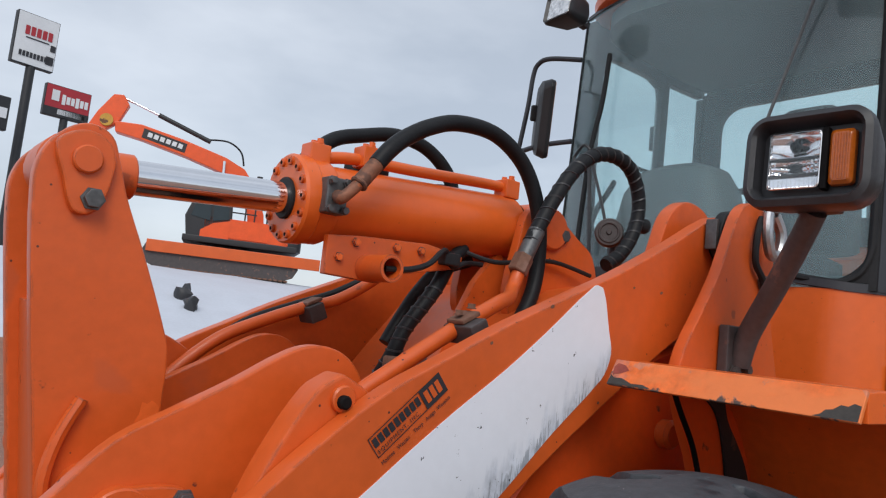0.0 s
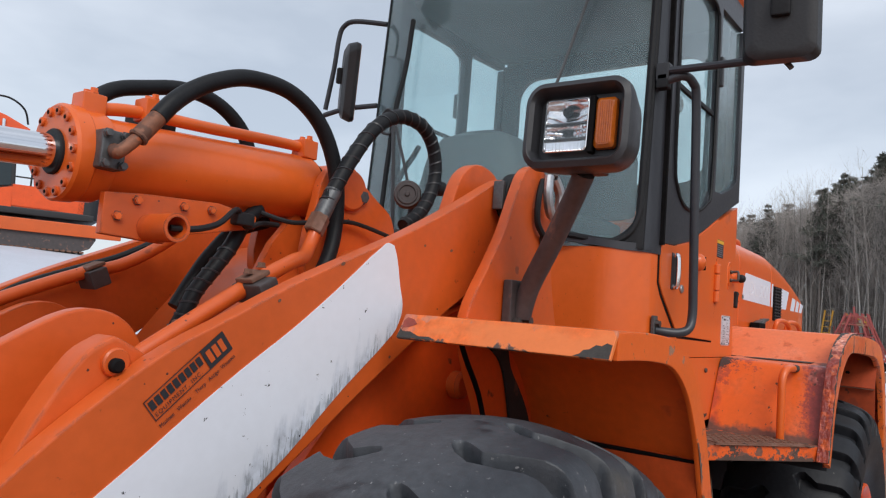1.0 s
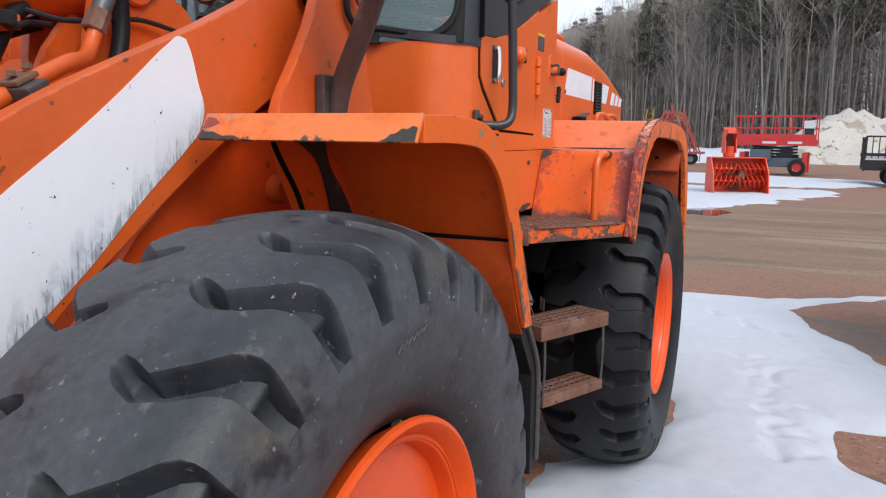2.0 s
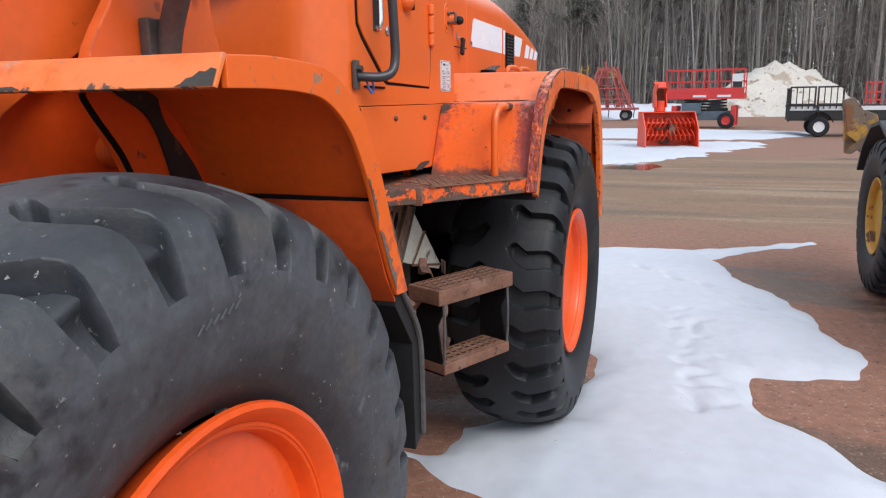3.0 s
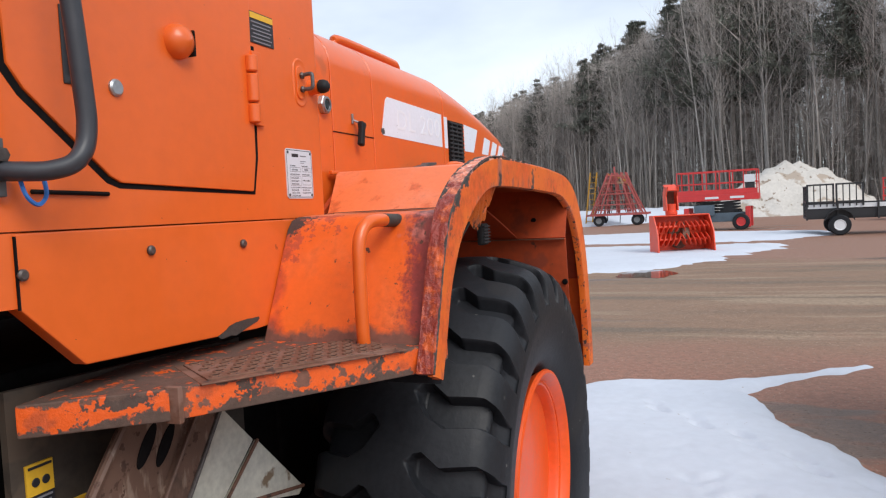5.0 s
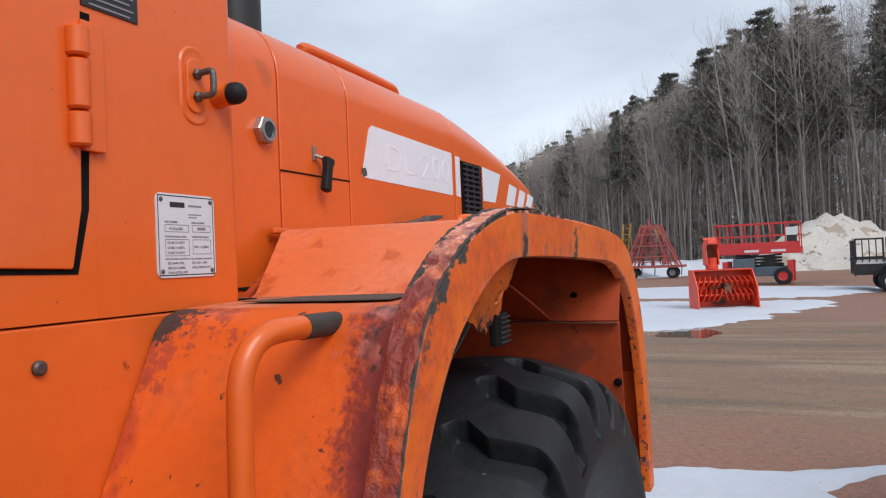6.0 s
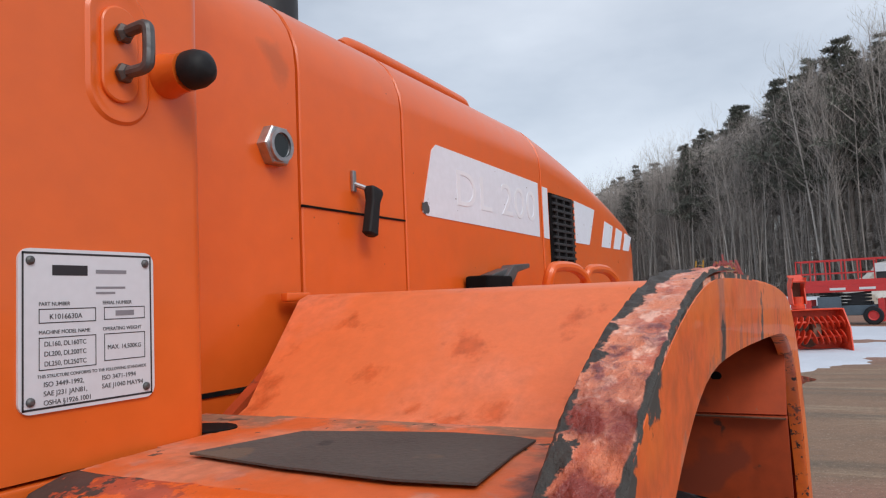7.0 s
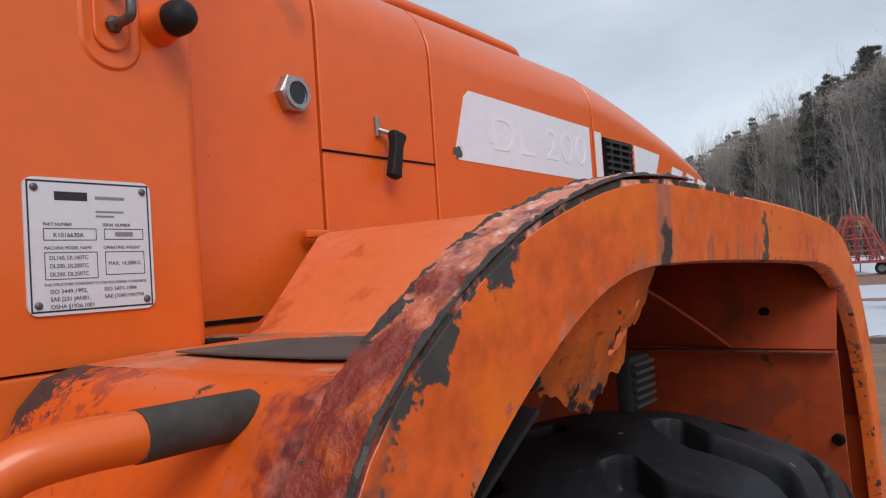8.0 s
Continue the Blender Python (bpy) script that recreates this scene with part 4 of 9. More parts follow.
# hoses and pipes
part("steel_pipe", tube([pb + Vector((0.0, -0.02, 0)), (-0.338, -0.152, 1.915), (-0.308, -0.155, 1.946), (-0.285, -0.155, 1.975)], 0.0130, 12), pipe_rust, loader, "rust-brown steel pipe")
part("hose_ferrule", rod((-0.303, -0.155, 1.952), (-0.255, -0.155, 2.016), 0.0180, 14), pipe_rust, loader)
part("ferrule_ring", rod((-0.305, -0.155, 1.949), (-0.299, -0.155, 1.957), 0.0200, 14), rust_mat, loader)
part("hydraulic_hose", tube([(-0.265, -0.155, 2.003), (-0.237, -0.155, 2.040), (-0.195, -0.15, 2.078), (-0.13, -0.15, 2.120), (-0.05, -0.15, 2.15), (0.06, -0.15, 2.155), (0.15, -0.15, 2.12), (0.21, -0.15, 2.06), (0.25, -0.15, 1.97), (0.26, -0.15, 1.86), (0.23, -0.16, 1.76), (0.16, -0.17, 1.66)], 0.0195, 14), hose_mat, loader, "thick black rubber hydraulic hose")
part("hydraulic_hose", tube([along(0.50) + Vector((0, 0.06, 0.10)), (-0.24, 0.09, 2.095), (-0.15, 0.10, 2.13), (-0.05, 0.10, 2.155), (0.05, 0.10, 2.145), (0.13, 0.10, 2.095), (0.17, 0.10, 2.02), (0.20, 0.10, 1.93)], 0.0185, 14), hose_mat, loader, "thick black rubber hydraulic hose")
part("hydraulic_hose", tube([(0.02, 0.12, 1.98), (0.08, 0.14, 2.03), (0.16, 0.15, 2.055), (0.25, 0.15, 2.045), (0.31, 0.15, 1.99)], 0.018, 12), hose_mat, loader)
SPIRAL = [(0.175, -0.20, 1.90), (0.205, -0.20, 1.955), (0.25, -0.20, 2.03), (0.31, -0.20, 2.11), (0.38, -0.20, 2.165), (0.45, -0.20, 2.185), (0.525, -0.20, 2.175), (0.575, -0.20, 2.13), (0.595, -0.20, 2.06), (0.575, -0.20, 1.985), (0.53, -0.20, 1.925), (0.47, -0.20, 1.885)]
part("wrapped_hose", tube(SPIRAL, 0.0195, 14), hose_mat, loader, "black hose in a spiral wrap")


def spiral_wrap(pts, r, turns_every=26):
    """A flat guard wound round a hose."""
    line = curve_points(pts, 12)
    wrap = []
    for k in range(len(line) * 5):
        i, f = divmod(k / 5, 1)
        i = min(int(i), len(line) - 2)
        q = line[i].lerp(line[i + 1], f)
        d = (line[i + 1] - line[i]).normalized()
        u = (Vector((0, 1, 0)) - d * d.y).normalized()
        v = d.cross(u)
        a = 2 * math.pi * k / turns_every
        wrap.append(q + (r - 0.001) * (math.cos(a) * u + math.sin(a) * v))
    part("spiral_wrap", tube(wrap, 0.0030, 4, smooth=False), black_plastic, loader)


spiral_wrap(SPIRAL, 0.0195)
part("hose_ferrule", rod((0.150, -0.20, 1.845), (0.195, -0.20, 1.935), 0.021, 14), grey_fitting, loader)
part("hose_nut", rod((0.138, -0.20, 1.822), (0.160, -0.20, 1.866), 0.025, 6), rust_mat, loader)
part("steel_pipe", tube([(0.155, -0.20, 1.85), (0.12, -0.21, 1.785), (0.06, -0.26, 1.755), (-0.03, -0.32, 1.735), (-0.17, -0.355, 1.672), (-0.31, -0.365, 1.59), (-0.42, -0.365, 1.515), (-0.58, -0.365, 1.37)], 0.0165, 12), orange_arm, loader, "orange pipe clamped to the arm")
part("pipe_bracket", block((-0.155, -0.375, 1.672), (0.046, 0.085, 0.040), 0.005, pose(0, 0, 0, 0, -28, 0).to_3x3()), lamp_post, loader)
part("bracket_cap", block((-0.163, -0.37, 1.697), (0.048, 0.05, 0.010), 0.003, pose(0, 0, 0, 0, -28, 0).to_3x3()), rust_mat, loader)
for dx in (-0.015, 0.015):
    part("bracket_bolt", hex_bolt((-0.16 + dx, -0.37, 1.708 + dx * 0.5), 0.008, 0.01, "z", 1), rust_mat, loader)
part("steel_pipe", tube([(0.16, 0.36, 1.83), (0.07, 0.36, 1.765), (-0.02, 0.36, 1.715), (-0.11, 0.36, 1.688), (-0.22, 0.36, 1.645), (-0.33, 0.36, 1.595), (-0.41, 0.36, 1.535), (-0.47, 0.36, 1.475)], 0.0165, 12), orange_arm, loader, "orange pipe clamped to the arm")
part("pipe_bracket", block((-0.09, 0.355, 1.676), (0.05, 0.075, 0.048), 0.005, pose(0, 0, 0, 0, -25, 0).to_3x3()), lamp_post, loader)
part("bracket_cap", block((-0.098, 0.355, 1.706), (0.05, 0.05, 0.010), 0.003, pose(0, 0, 0, 0, -25, 0).to_3x3()), rust_mat, loader)
part("arm_hose", tube([(0.1, 0.40, 1.79), (0.0, 0.41, 1.735), (-0.12, 0.41, 1.69), (-0.26, 0.41, 1.63), (-0.38, 0.40, 1.54)], 0.012, 10), hose_mat, loader)
GUARDED = [(0.10, -0.04, 1.875), (0.055, -0.05, 1.84), (0.01, -0.06, 1.77), (-0.03, -0.06, 1.715), (-0.065, -0.05, 1.66), (-0.085, -0.04, 1.60), (-0.09, 0.0, 1.54)]
part("wrapped_hose", tube(GUARDED, 0.0185, 12), hose_mat, loader, "black hose in a spiral wrap")
spiral_wrap(GUARDED[2:], 0.0195)
part("hydraulic_hose", tube([(0.20, 0.05, 1.86), (0.10, 0.05, 1.82), (0.03, 0.04, 1.755), (-0.02, 0.03, 1.69), (-0.06, 0.03, 1.62)], 0.018, 12), hose_mat, loader)
part("hose_fitting", block((-0.085, -0.06, 1.575), (0.05, 0.05, 0.04), 0.006), rust_mat, loader)
part("hose_fitting", block((-0.045, -0.08, 1.59), (0.04, 0.04, 0.03), 0.006), grey_fitting, loader)
# sensor bracket under the barrel
part("bracket_plate", plate([(-0.32, 1.76), (-0.32, 1.845), (-0.23, 1.855), (-0.05, 1.865), (0.06, 1.85), (0.06, 1.82), (-0.16, 1.775), (-0.18, 1.755)], -0.085, -0.065, 0.003), orange_arm, loader)
part("bracket_tube", lathe([(0.022, 0), (0.030, 0), (0.030, -0.10), (0.022, -0.10)], (-0.215, -0.085, 1.785), "y", 24, closed=True), orange_arm, loader)
part("tube_bore", disc((-0.215, -0.10, 1.785), 0.0215, 0.03), frame_black, loader)
part("sensor_cable", tube([(-0.215, -0.16, 1.785), (-0.16, -0.17, 1.79), (-0.10, -0.16, 1.81), (-0.05, -0.14, 1.845), (-0.02, -0.12, 1.85), (0.02, -0.10, 1.82), (0.07, -0.09, 1.835), (0.13, -0.08, 1.84)], 0.007, 8), black_rubber, loader)
for x, z in ((-0.29, 1.80), (-0.25, 1.838), (-0.14, 1.842), (-0.07, 1.845)):
    part("bracket_bolt", hex_bolt((x, -0.086, z), 0.009, 0.010), orange_worn, loader)
part("cable_clip", block((0.0, -0.11, 1.835), (0.05, 0.03, 0.03), 0.005), black_rubber, loader)

# front frame: middle body and the towers that carry the arms
part("front_frame", plate([(-0.10, 1.0), (-0.06, 1.40), (0.10, 1.60), (0.20, 1.72), (0.34, 1.80), (0.62, 1.86), (0.72, 1.80), (0.75, 1.0)], -0.36, 0.36, 0.01), orange_arm, loader, "orange front frame between the arms")
part("frame_rib", plate([(0.02, 1.52), (0.16, 1.80), (0.24, 1.90), (0.28, 1.80), (0.14, 1.56)], -0.03, -0.005, 0.003), orange_arm, loader)
TOWER = [(0.36, 1.42), (0.29, 1.55), (0.27, 1.65), (0.35, 1.78), (0.40, 1.86), (0.445, 1.96), (0.475, 2.015), (0.515, 2.04), (0.565, 2.04), (0.61, 2.01), (0.64, 1.955), (0.645, 1.78), (0.70, 1.60), (0.74, 1.40), (0.74, 1.10), (0.42, 1.10)]
both(lambda: plate(eased(TOWER), -0.575, -0.545, 0.005), "tower_plate", orange_arm, loader, "orange tower plate with chipped edges")
INNER = [(0.36, 1.80), (0.40, 1.95), (0.43, 2.01), (0.48, 2.045), (0.53, 2.05), (0.59, 2.03), (0.64, 1.97), (0.66, 1.85), (0.62, 1.70), (0.40, 1.70)]
both(lambda: plate(eased(INNER), -0.42, -0.38, 0.006), "tower_ear", orange_arm, loader)
both(lambda: disc((0.505, -0.375, 1.965), 0.062, 0.02, "y", 28, 0.006), "ear_ring", orange_arm, loader)
both(lambda: rod((0.52, -0.572, 1.945), (0.52, -0.36, 1.945), 0.045, 24), "arm_pin", frame_black, loader)
part("pin_washer", disc((0.53, -0.52, 1.955), 0.07, 0.03, "y", 28), black_rubber, loader)
part("pin_collar", block((0.457, -0.515, 1.958), (0.012, 0.030, 0.072), 0.003), grey_fitting, loader)
part("grease_line", tube([(0.55, -0.585, 2.01), (0.525, -0.59, 1.96), (0.53, -0.588, 1.90), (0.57, -0.588, 1.86), (0.585, -0.585, 1.80)], 0.008, 8), black_rubber, loader)
part("lifting_shackle", tube([(0.555, -0.60, 2.02), (0.545, -0.605, 1.97), (0.565, -0.605, 1.925), (0.60, -0.605, 1.93), (0.61, -0.605, 1.98), (0.585, -0.60, 2.02)], 0.013, 10), steel, loader)
part("shackle_nut", rod((0.57, -0.60, 2.02), (0.575, -0.60, 2.06), 0.016, 6), bolt_mat, loader)
part("tower_bolt", hex_bolt((0.585, -0.576, 1.86), 0.016, 0.016), grey_fitting, loader)
# horn on the frame
part("horn", turned(pose(0.555, -0.135, 1.989, 0, 0, 38), lathe([(0.006, -0.026), (0.008, -0.021), (0.023, -0.021), (0.025, -0.025), (0.029, -0.025), (0.031, -0.021), (0.037, -0.021), (0.041, -0.014), (0.041, 0.012), (0.03, 0.03)], (0, 0, 0), "x", 32)), lamp_post, loader, "round horn with a brown rusty face")
part("horn_bracket", block((0.60, -0.13, 1.93), (0.03, 0.03, 0.10), 0.003), black_plastic, loader)
part("horn_boot", disc((0.62, -0.19, 2.02), 0.022, 0.05, "x"), black_rubber, loader)
both(lambda: plate([(-0.22, 0.95), (-0.18, 1.20), (0.02, 1.42), (0.25, 1.60), (0.60, 1.72), (0.75, 1.60), (0.75, 0.95)], -0.43, -0.40, 0.004), "frame_side", orange_dark, loader)
# axle housing and dark drive shaft space
part("front_axle", rod((0.0, -0.70, 0.77), (0.0, 0.70, 0.77), 0.17, 28), frame_black, loader)

# front fenders
FENDER_F = [(0.08, 1.645), (0.18, 1.648), (0.27, 1.645), (0.36, 1.636), (0.435, 1.607), (0.495, 1.562), (0.54, 1.505), (0.581, 1.435), (0.619, 1.345), (0.664, 1.245), (0.708, 1.145)]
LIP_F = [(0.08, 1.598), (0.18, 1.598), (0.27, 1.594), (0.345, 1.584), (0.405, 1.557), (0.455, 1.517), (0.495, 1.463), (0.53, 1.40), (0.562, 1.32), (0.605, 1.23), (0.648, 1.15)]
FENDER_F, LIP_F = smooth_line(FENDER_F), smooth_line(LIP_F)
both(lambda: sheet(FENDER_F, -1.0, -0.56, 0.010, 0.002), "fender_sheet", orange, loader, "orange front fender")
both(lambda: plate(FENDER_F + LIP_F[::-1], -1.012, -1.0, 0.003), "fender_lip", lip_side_paint, loader)
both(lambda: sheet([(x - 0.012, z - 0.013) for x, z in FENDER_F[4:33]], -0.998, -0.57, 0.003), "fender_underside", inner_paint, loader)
both(lambda: plate([(0.084, 1.646), (0.074, 1.648), (0.048, 1.600), (0.057, 1.597)], -1.012, -0.56, 0.002), "fender_front_lip", lip_paint, loader)
both(lambda: sheet([(0.578, 1.375), (0.566, 1.372), (0.575, 1.30), (0.62, 1.20), (0.672, 1.125)], -0.999, -0.40, 0.006), "splash_sheet", splash_paint, loader)
both(lambda: tube([(0.566, -0.996, 1.374), (0.564, -0.8, 1.376), (0.566, -0.45, 1.374)], 0.006, 6), "splash_seam", frame_black, loader)
both(lambda: plate([(0.236, 1.625), (0.36, 1.63), (0.50, 1.55), (0.60, 1.36), (0.69, 1.12), (0.44, 1.1), (0.40, 1.30), (0.334, 1.45), (0.305, 1.50), (0.266, 1.55), (0.24, 1.588)], -0.583, -0.5765, 0.002), "fender_side", orange_dark, loader)
part("fender_rubber", plate(eased([(0.30, 1.608), (0.33, 1.592), (0.385, 1.562), (0.412, 1.53), (0.43, 1.49), (0.447, 1.44), (0.47, 1.36), (0.57, 1.36), (0.531, 1.435), (0.487, 1.49), (0.446, 1.535), (0.430, 1.575), (0.425, 1.608)], 40), -0.592, -0.584, 0.002), fender_rubber, loader, "dirty black rubber strip inside the fender")
part("side_seam", tube([(0.238, -0.587, 1.60), (0.240, -0.587, 1.588), (0.266, -0.587, 1.55), (0.305, -0.587, 1.50), (0.334, -0.587, 1.45), (0.40, -0.587, 1.30)], 0.006, 8), frame_black, loader)
part("frame_hub", disc((0.440, -0.445, 1.480), 0.034, 0.04, "y", 28, 0.008), orange_arm, loader)
both(lambda: plate([(0.665, 1.17), (0.705, 1.14), (0.79, 1.02), (0.80, 0.74), (0.76, 0.72), (0.755, 1.0), (0.66, 1.12)], -1.0, -0.60, 0.003), "mud_flap", black_rubber, loader, "black rubber mud flap")
part("flap_edge", tube([(0.69, -1.004, 1.15), (0.785, -1.004, 1.02), (0.80, -1.004, 0.90), (0.80, -1.004, 0.75)], 0.008, 8), grey_fitting, loader)



def edge_chip(line, f0, f1, y, depth, seed, towards, n=40):
    """Bare metal where the paint has broken away along an edge: a ragged strip on the (x, z) line; towards: the line it eats into."""
    rim, inner = smooth_line(line, 1), smooth_line(towards, 1)
    bm = bmesh.new()
    rows = []
    for k in range(n + 1):
        s = k / n
        q = (f0 + (f1 - f0) * s) * (len(rim) - 1)
        i = min(int(q), len(rim) - 2)
        a = Vector(rim[i]).lerp(Vector(rim[i + 1]), q - i)
        b = Vector(inner[i]).lerp(Vector(inner[i + 1]), q - i)
        w = depth * math.sin(math.pi * min(1, s * 1.02)) ** 0.6 * (0.75 + 0.7 * noise.noise((s * 6, seed, 0)) + 0.35 * noise.noise((s * 17, seed, 3)))
        c = a + (b - a).normalized() * max(0.0008, w)
        rows.append([bm.verts.new((a.x, y, a.y)), bm.verts.new((c.x, y, c.y))])
    for p, q in zip(rows, rows[1:]):
        bm.faces.new((p[0], p[1], q[1], q[0]))
    return part("bare_edge", bm, bare_tan, loader, "bare metal along the chipped edge")


edge_chip(LIP_F, 0.66, 0.80, -1.0135, 0.012, 3, FENDER_F)
edge_chip(LIP_F, 0.81, 0.98, -1.0135, 0.024, 5, FENDER_F)
edge_chip(FENDER_F, 0.80, 0.93, -1.0133, 0.007, 8, LIP_F)


def lip_chip(pts, mat, lift):
    """A broken patch on the front lip; points (y, share of the lip's height)."""
    bm = bmesh.new()
    bm.faces.new([bm.verts.new((0.0478 + 0.0262 * f - lift * 0.88, y, 1.5995 + 0.0482 * f + lift * 0.48)) for y, f in pts])
    part("bare_patch", bm, mat, loader)


lip_chip([(-1.010, 0.03), (-1.010, 0.50), (-1.000, 0.55), (-0.992, 0.44), (-0.982, 0.46), (-0.972, 0.30), (-0.962, 0.26), (-0.956, 0.12), (-0.945, 0.03)], primer, 0.0010)
lip_chip([(-0.660, 0.04), (-0.640, 0.16), (-0.615, 0.14), (-0.590, 0.30), (-0.572, 0.28), (-0.564, 0.40), (-0.562, 0.04)], primer, 0.0010)
lip_chip([(-0.600, 0.62), (-0.588, 0.80), (-0.570, 0.86), (-0.564, 0.70), (-0.566, 0.42), (-0.584, 0.48)], oxide_paint, 0.0008)

# head lamps on their posts
LAMP_C = Vector((0.30, -0.818, 2.057))
lamp_m = pose(*LAMP_C, 0, 3.5, 2) @ Matrix.Diagonal((1, 0.94, 1.07, 1))


def rounded_rect(w, h, r, n=5):
    pts = []
    for cx, cz, a0 in ((w / 2 - r, h / 2 - r, 0), (-w / 2 + r, h / 2 - r, 90), (-w / 2 + r, -h / 2 + r, 180), (w / 2 - r, -h / 2 + r, 270)):
        pts += [(cx + r * math.cos(radians(a0 + 90 * k / n)), cz + r * math.sin(radians(a0 + 90 * k / n))) for k in range(n + 1)]
    return pts


def ring_loft(rings, cap_start=False, cap_end=True, bm=None):
    """Loft closed rings of points."""
    bm = bm or bmesh.new()
    vs = [[bm.verts.new(p) for p in r] for r in rings]
    n = len(vs[0])
    for a, b in zip(vs, vs[1:]):
        for k in range(n):
            bm.faces.new((a[k], a[(k + 1) % n], b[(k + 1) % n], b[k]))
    if cap_start:
        bm.faces.new(vs[0][::-1])
    if cap_end:
        bm.faces.new(vs[-1])
    return bm


def at_x(x, pts):
    return [(x, y, z) for y, z in pts]


def head_lamp(m):
    shell = ring_loft([at_x(-0.022, rounded_rect(0.195, 0.125, 0.016)), at_x(-0.05, rounded_rect(0.205, 0.138, 0.022)), at_x(-0.058, rounded_rect(0.222, 0.150, 0.032)),
                       at_x(-0.052, rounded_rect(0.246, 0.172, 0.042)), at_x(-0.03, rounded_rect(0.250, 0.176, 0.044)), at_x(0.04, rounded_rect(0.225, 0.155, 0.05)), at_x(0.09, rounded_rect(0.14, 0.09, 0.04))], True)
    housing = part("lamp_housing", turned(m, shell), black_plastic, loader, "rounded black head lamp housing")
    part("lamp_surround", turned(m, block((-0.008, 0.0, 0), (0.02, 0.19, 0.122), 0.006)), frame_black, housing)
    frame_ring = turned(Matrix.Translation((0, 0.026, 0)), ring_loft([at_x(-0.017, rounded_rect(0.106, 0.108, 0.010)), at_x(-0.0415, rounded_rect(0.104, 0.106, 0.010)), at_x(-0.0425, rounded_rect(0.100, 0.102, 0.009)), at_x(-0.040, rounded_rect(0.097, 0.099, 0.008)), at_x(-0.020, rounded_rect(0.096, 0.098, 0.008))], False, False))
    reflector = part("lamp_reflector", turned(m, frame_ring), lamp_chrome, housing, "bright chromed head lamp reflector")
    for z0, z1, zc, k in ((0.004, 0.050, 0.028, 7.0), (-0.026, 0.004, -0.011, 13.0), (-0.050, -0.026, -0.04, 0.0)):
        bm = bmesh.new()
        ny, nz = 22, 9
        grid = []
        for b in range(nz + 1):
            z = z0 + (z1 - z0) * b / nz
            row = []
            for a in range(ny + 1):
                y = 0.026 + 0.048 * (2 * a / ny - 1)
                dy, dz = y - 0.030, z - zc
                x = -0.0385 + 0.018 * math.exp(-(dy * dy * 900 + dz * dz * 2600)) if k else -0.034
                x += (0.0035 if a % 2 else 0.0) * (1.0 if k == 0 else 0.35 * (k > 10)) + (0.002 if k and b % 3 == 0 else 0)
                row.append(bm.verts.new((x, y, z)))
            grid.append(row)
        for p, q in zip(grid, grid[1:]):
            for a in range(ny):
                bm.faces.new((p[a], p[a + 1], q[a + 1], q[a]))
        part("reflector_bowl", turned(m, bm), lamp_chrome, reflector, sharp=20)
    part("bulb_cap", turned(m, lathe([(0.009, -0.026), (0.0085, -0.036), (0.006, -0.039), (0.002, -0.0395)], (0, 0.030, 0.028), "x", 16)), frame_black, reflector)
    part("reflector_step", turned(m, block((-0.035, 0.026, 0.004), (0.012, 0.094, 0.0035), 0.001)), grey_fitting, reflector)
    part("reflector_step", turned(m, block((-0.035, 0.026, -0.026), (0.010, 0.094, 0.0025), 0.001)), grey_fitting, reflector)
    part("lamp_lens", turned(m, block((-0.0425, 0.026, 0), (0.002, 0.101, 0.103), 0.0008)), lamp_glass, housing, "clear head lamp cover")
    part("turn_signal_lens", turned(m, turned(Matrix.Translation((0, -0.064, 0)), ring_loft([at_x(-0.028, rounded_rect(0.048, 0.100, 0.008)), at_x(-0.038, rounded_rect(0.046, 0.098, 0.008)), at_x(-0.044, rounded_rect(0.034, 0.086, 0.008))], True))), amber, housing, "amber turn signal lens")
    for k in range(6):
        part("signal_rib", turned(m, block((-0.0445, -0.0765 + 0.005 * k, 0.0), (0.003, 0.002, 0.082), 0.0005)), amber, housing)
    part("lens_gasket", turned(m, block((-0.034, -0.0325, 0), (0.018, 0.012, 0.112), 0.002)), frame_black, housing)


head_lamp(lamp_m)
head_lamp(Matrix.Diagonal((1, -1, 1, 1)) @ lamp_m)
both(lambda: tube([(0.45, -0.605, 1.66), (0.44, -0.63, 1.73), (0.405, -0.70, 1.83), (0.37, -0.76, 1.915), (0.345, -0.80, 1.975)], lambda s: 0.0245 - 0.001 * s, 16), "lamp_post", lamp_post, loader, "faded dark lamp post")
both(lambda: block((0.345, -0.80, 1.985), (0.08, 0.08, 0.02), 0.004), "lamp_mount", lamp_post, loader)
both(lambda: block((0.445, -0.59, 1.685), (0.08, 0.025, 0.12), 0.004), "post_foot", lamp_post, loader)
part("post_bolt", hex_bolt((0.48, -0.604, 1.65), 0.012, 0.014), bolt_mat, loader)
part("post_bolt", hex_bolt((0.43, -0.604, 1.645), 0.012, 0.014), bolt_mat, loader)

# ---- wheels ----


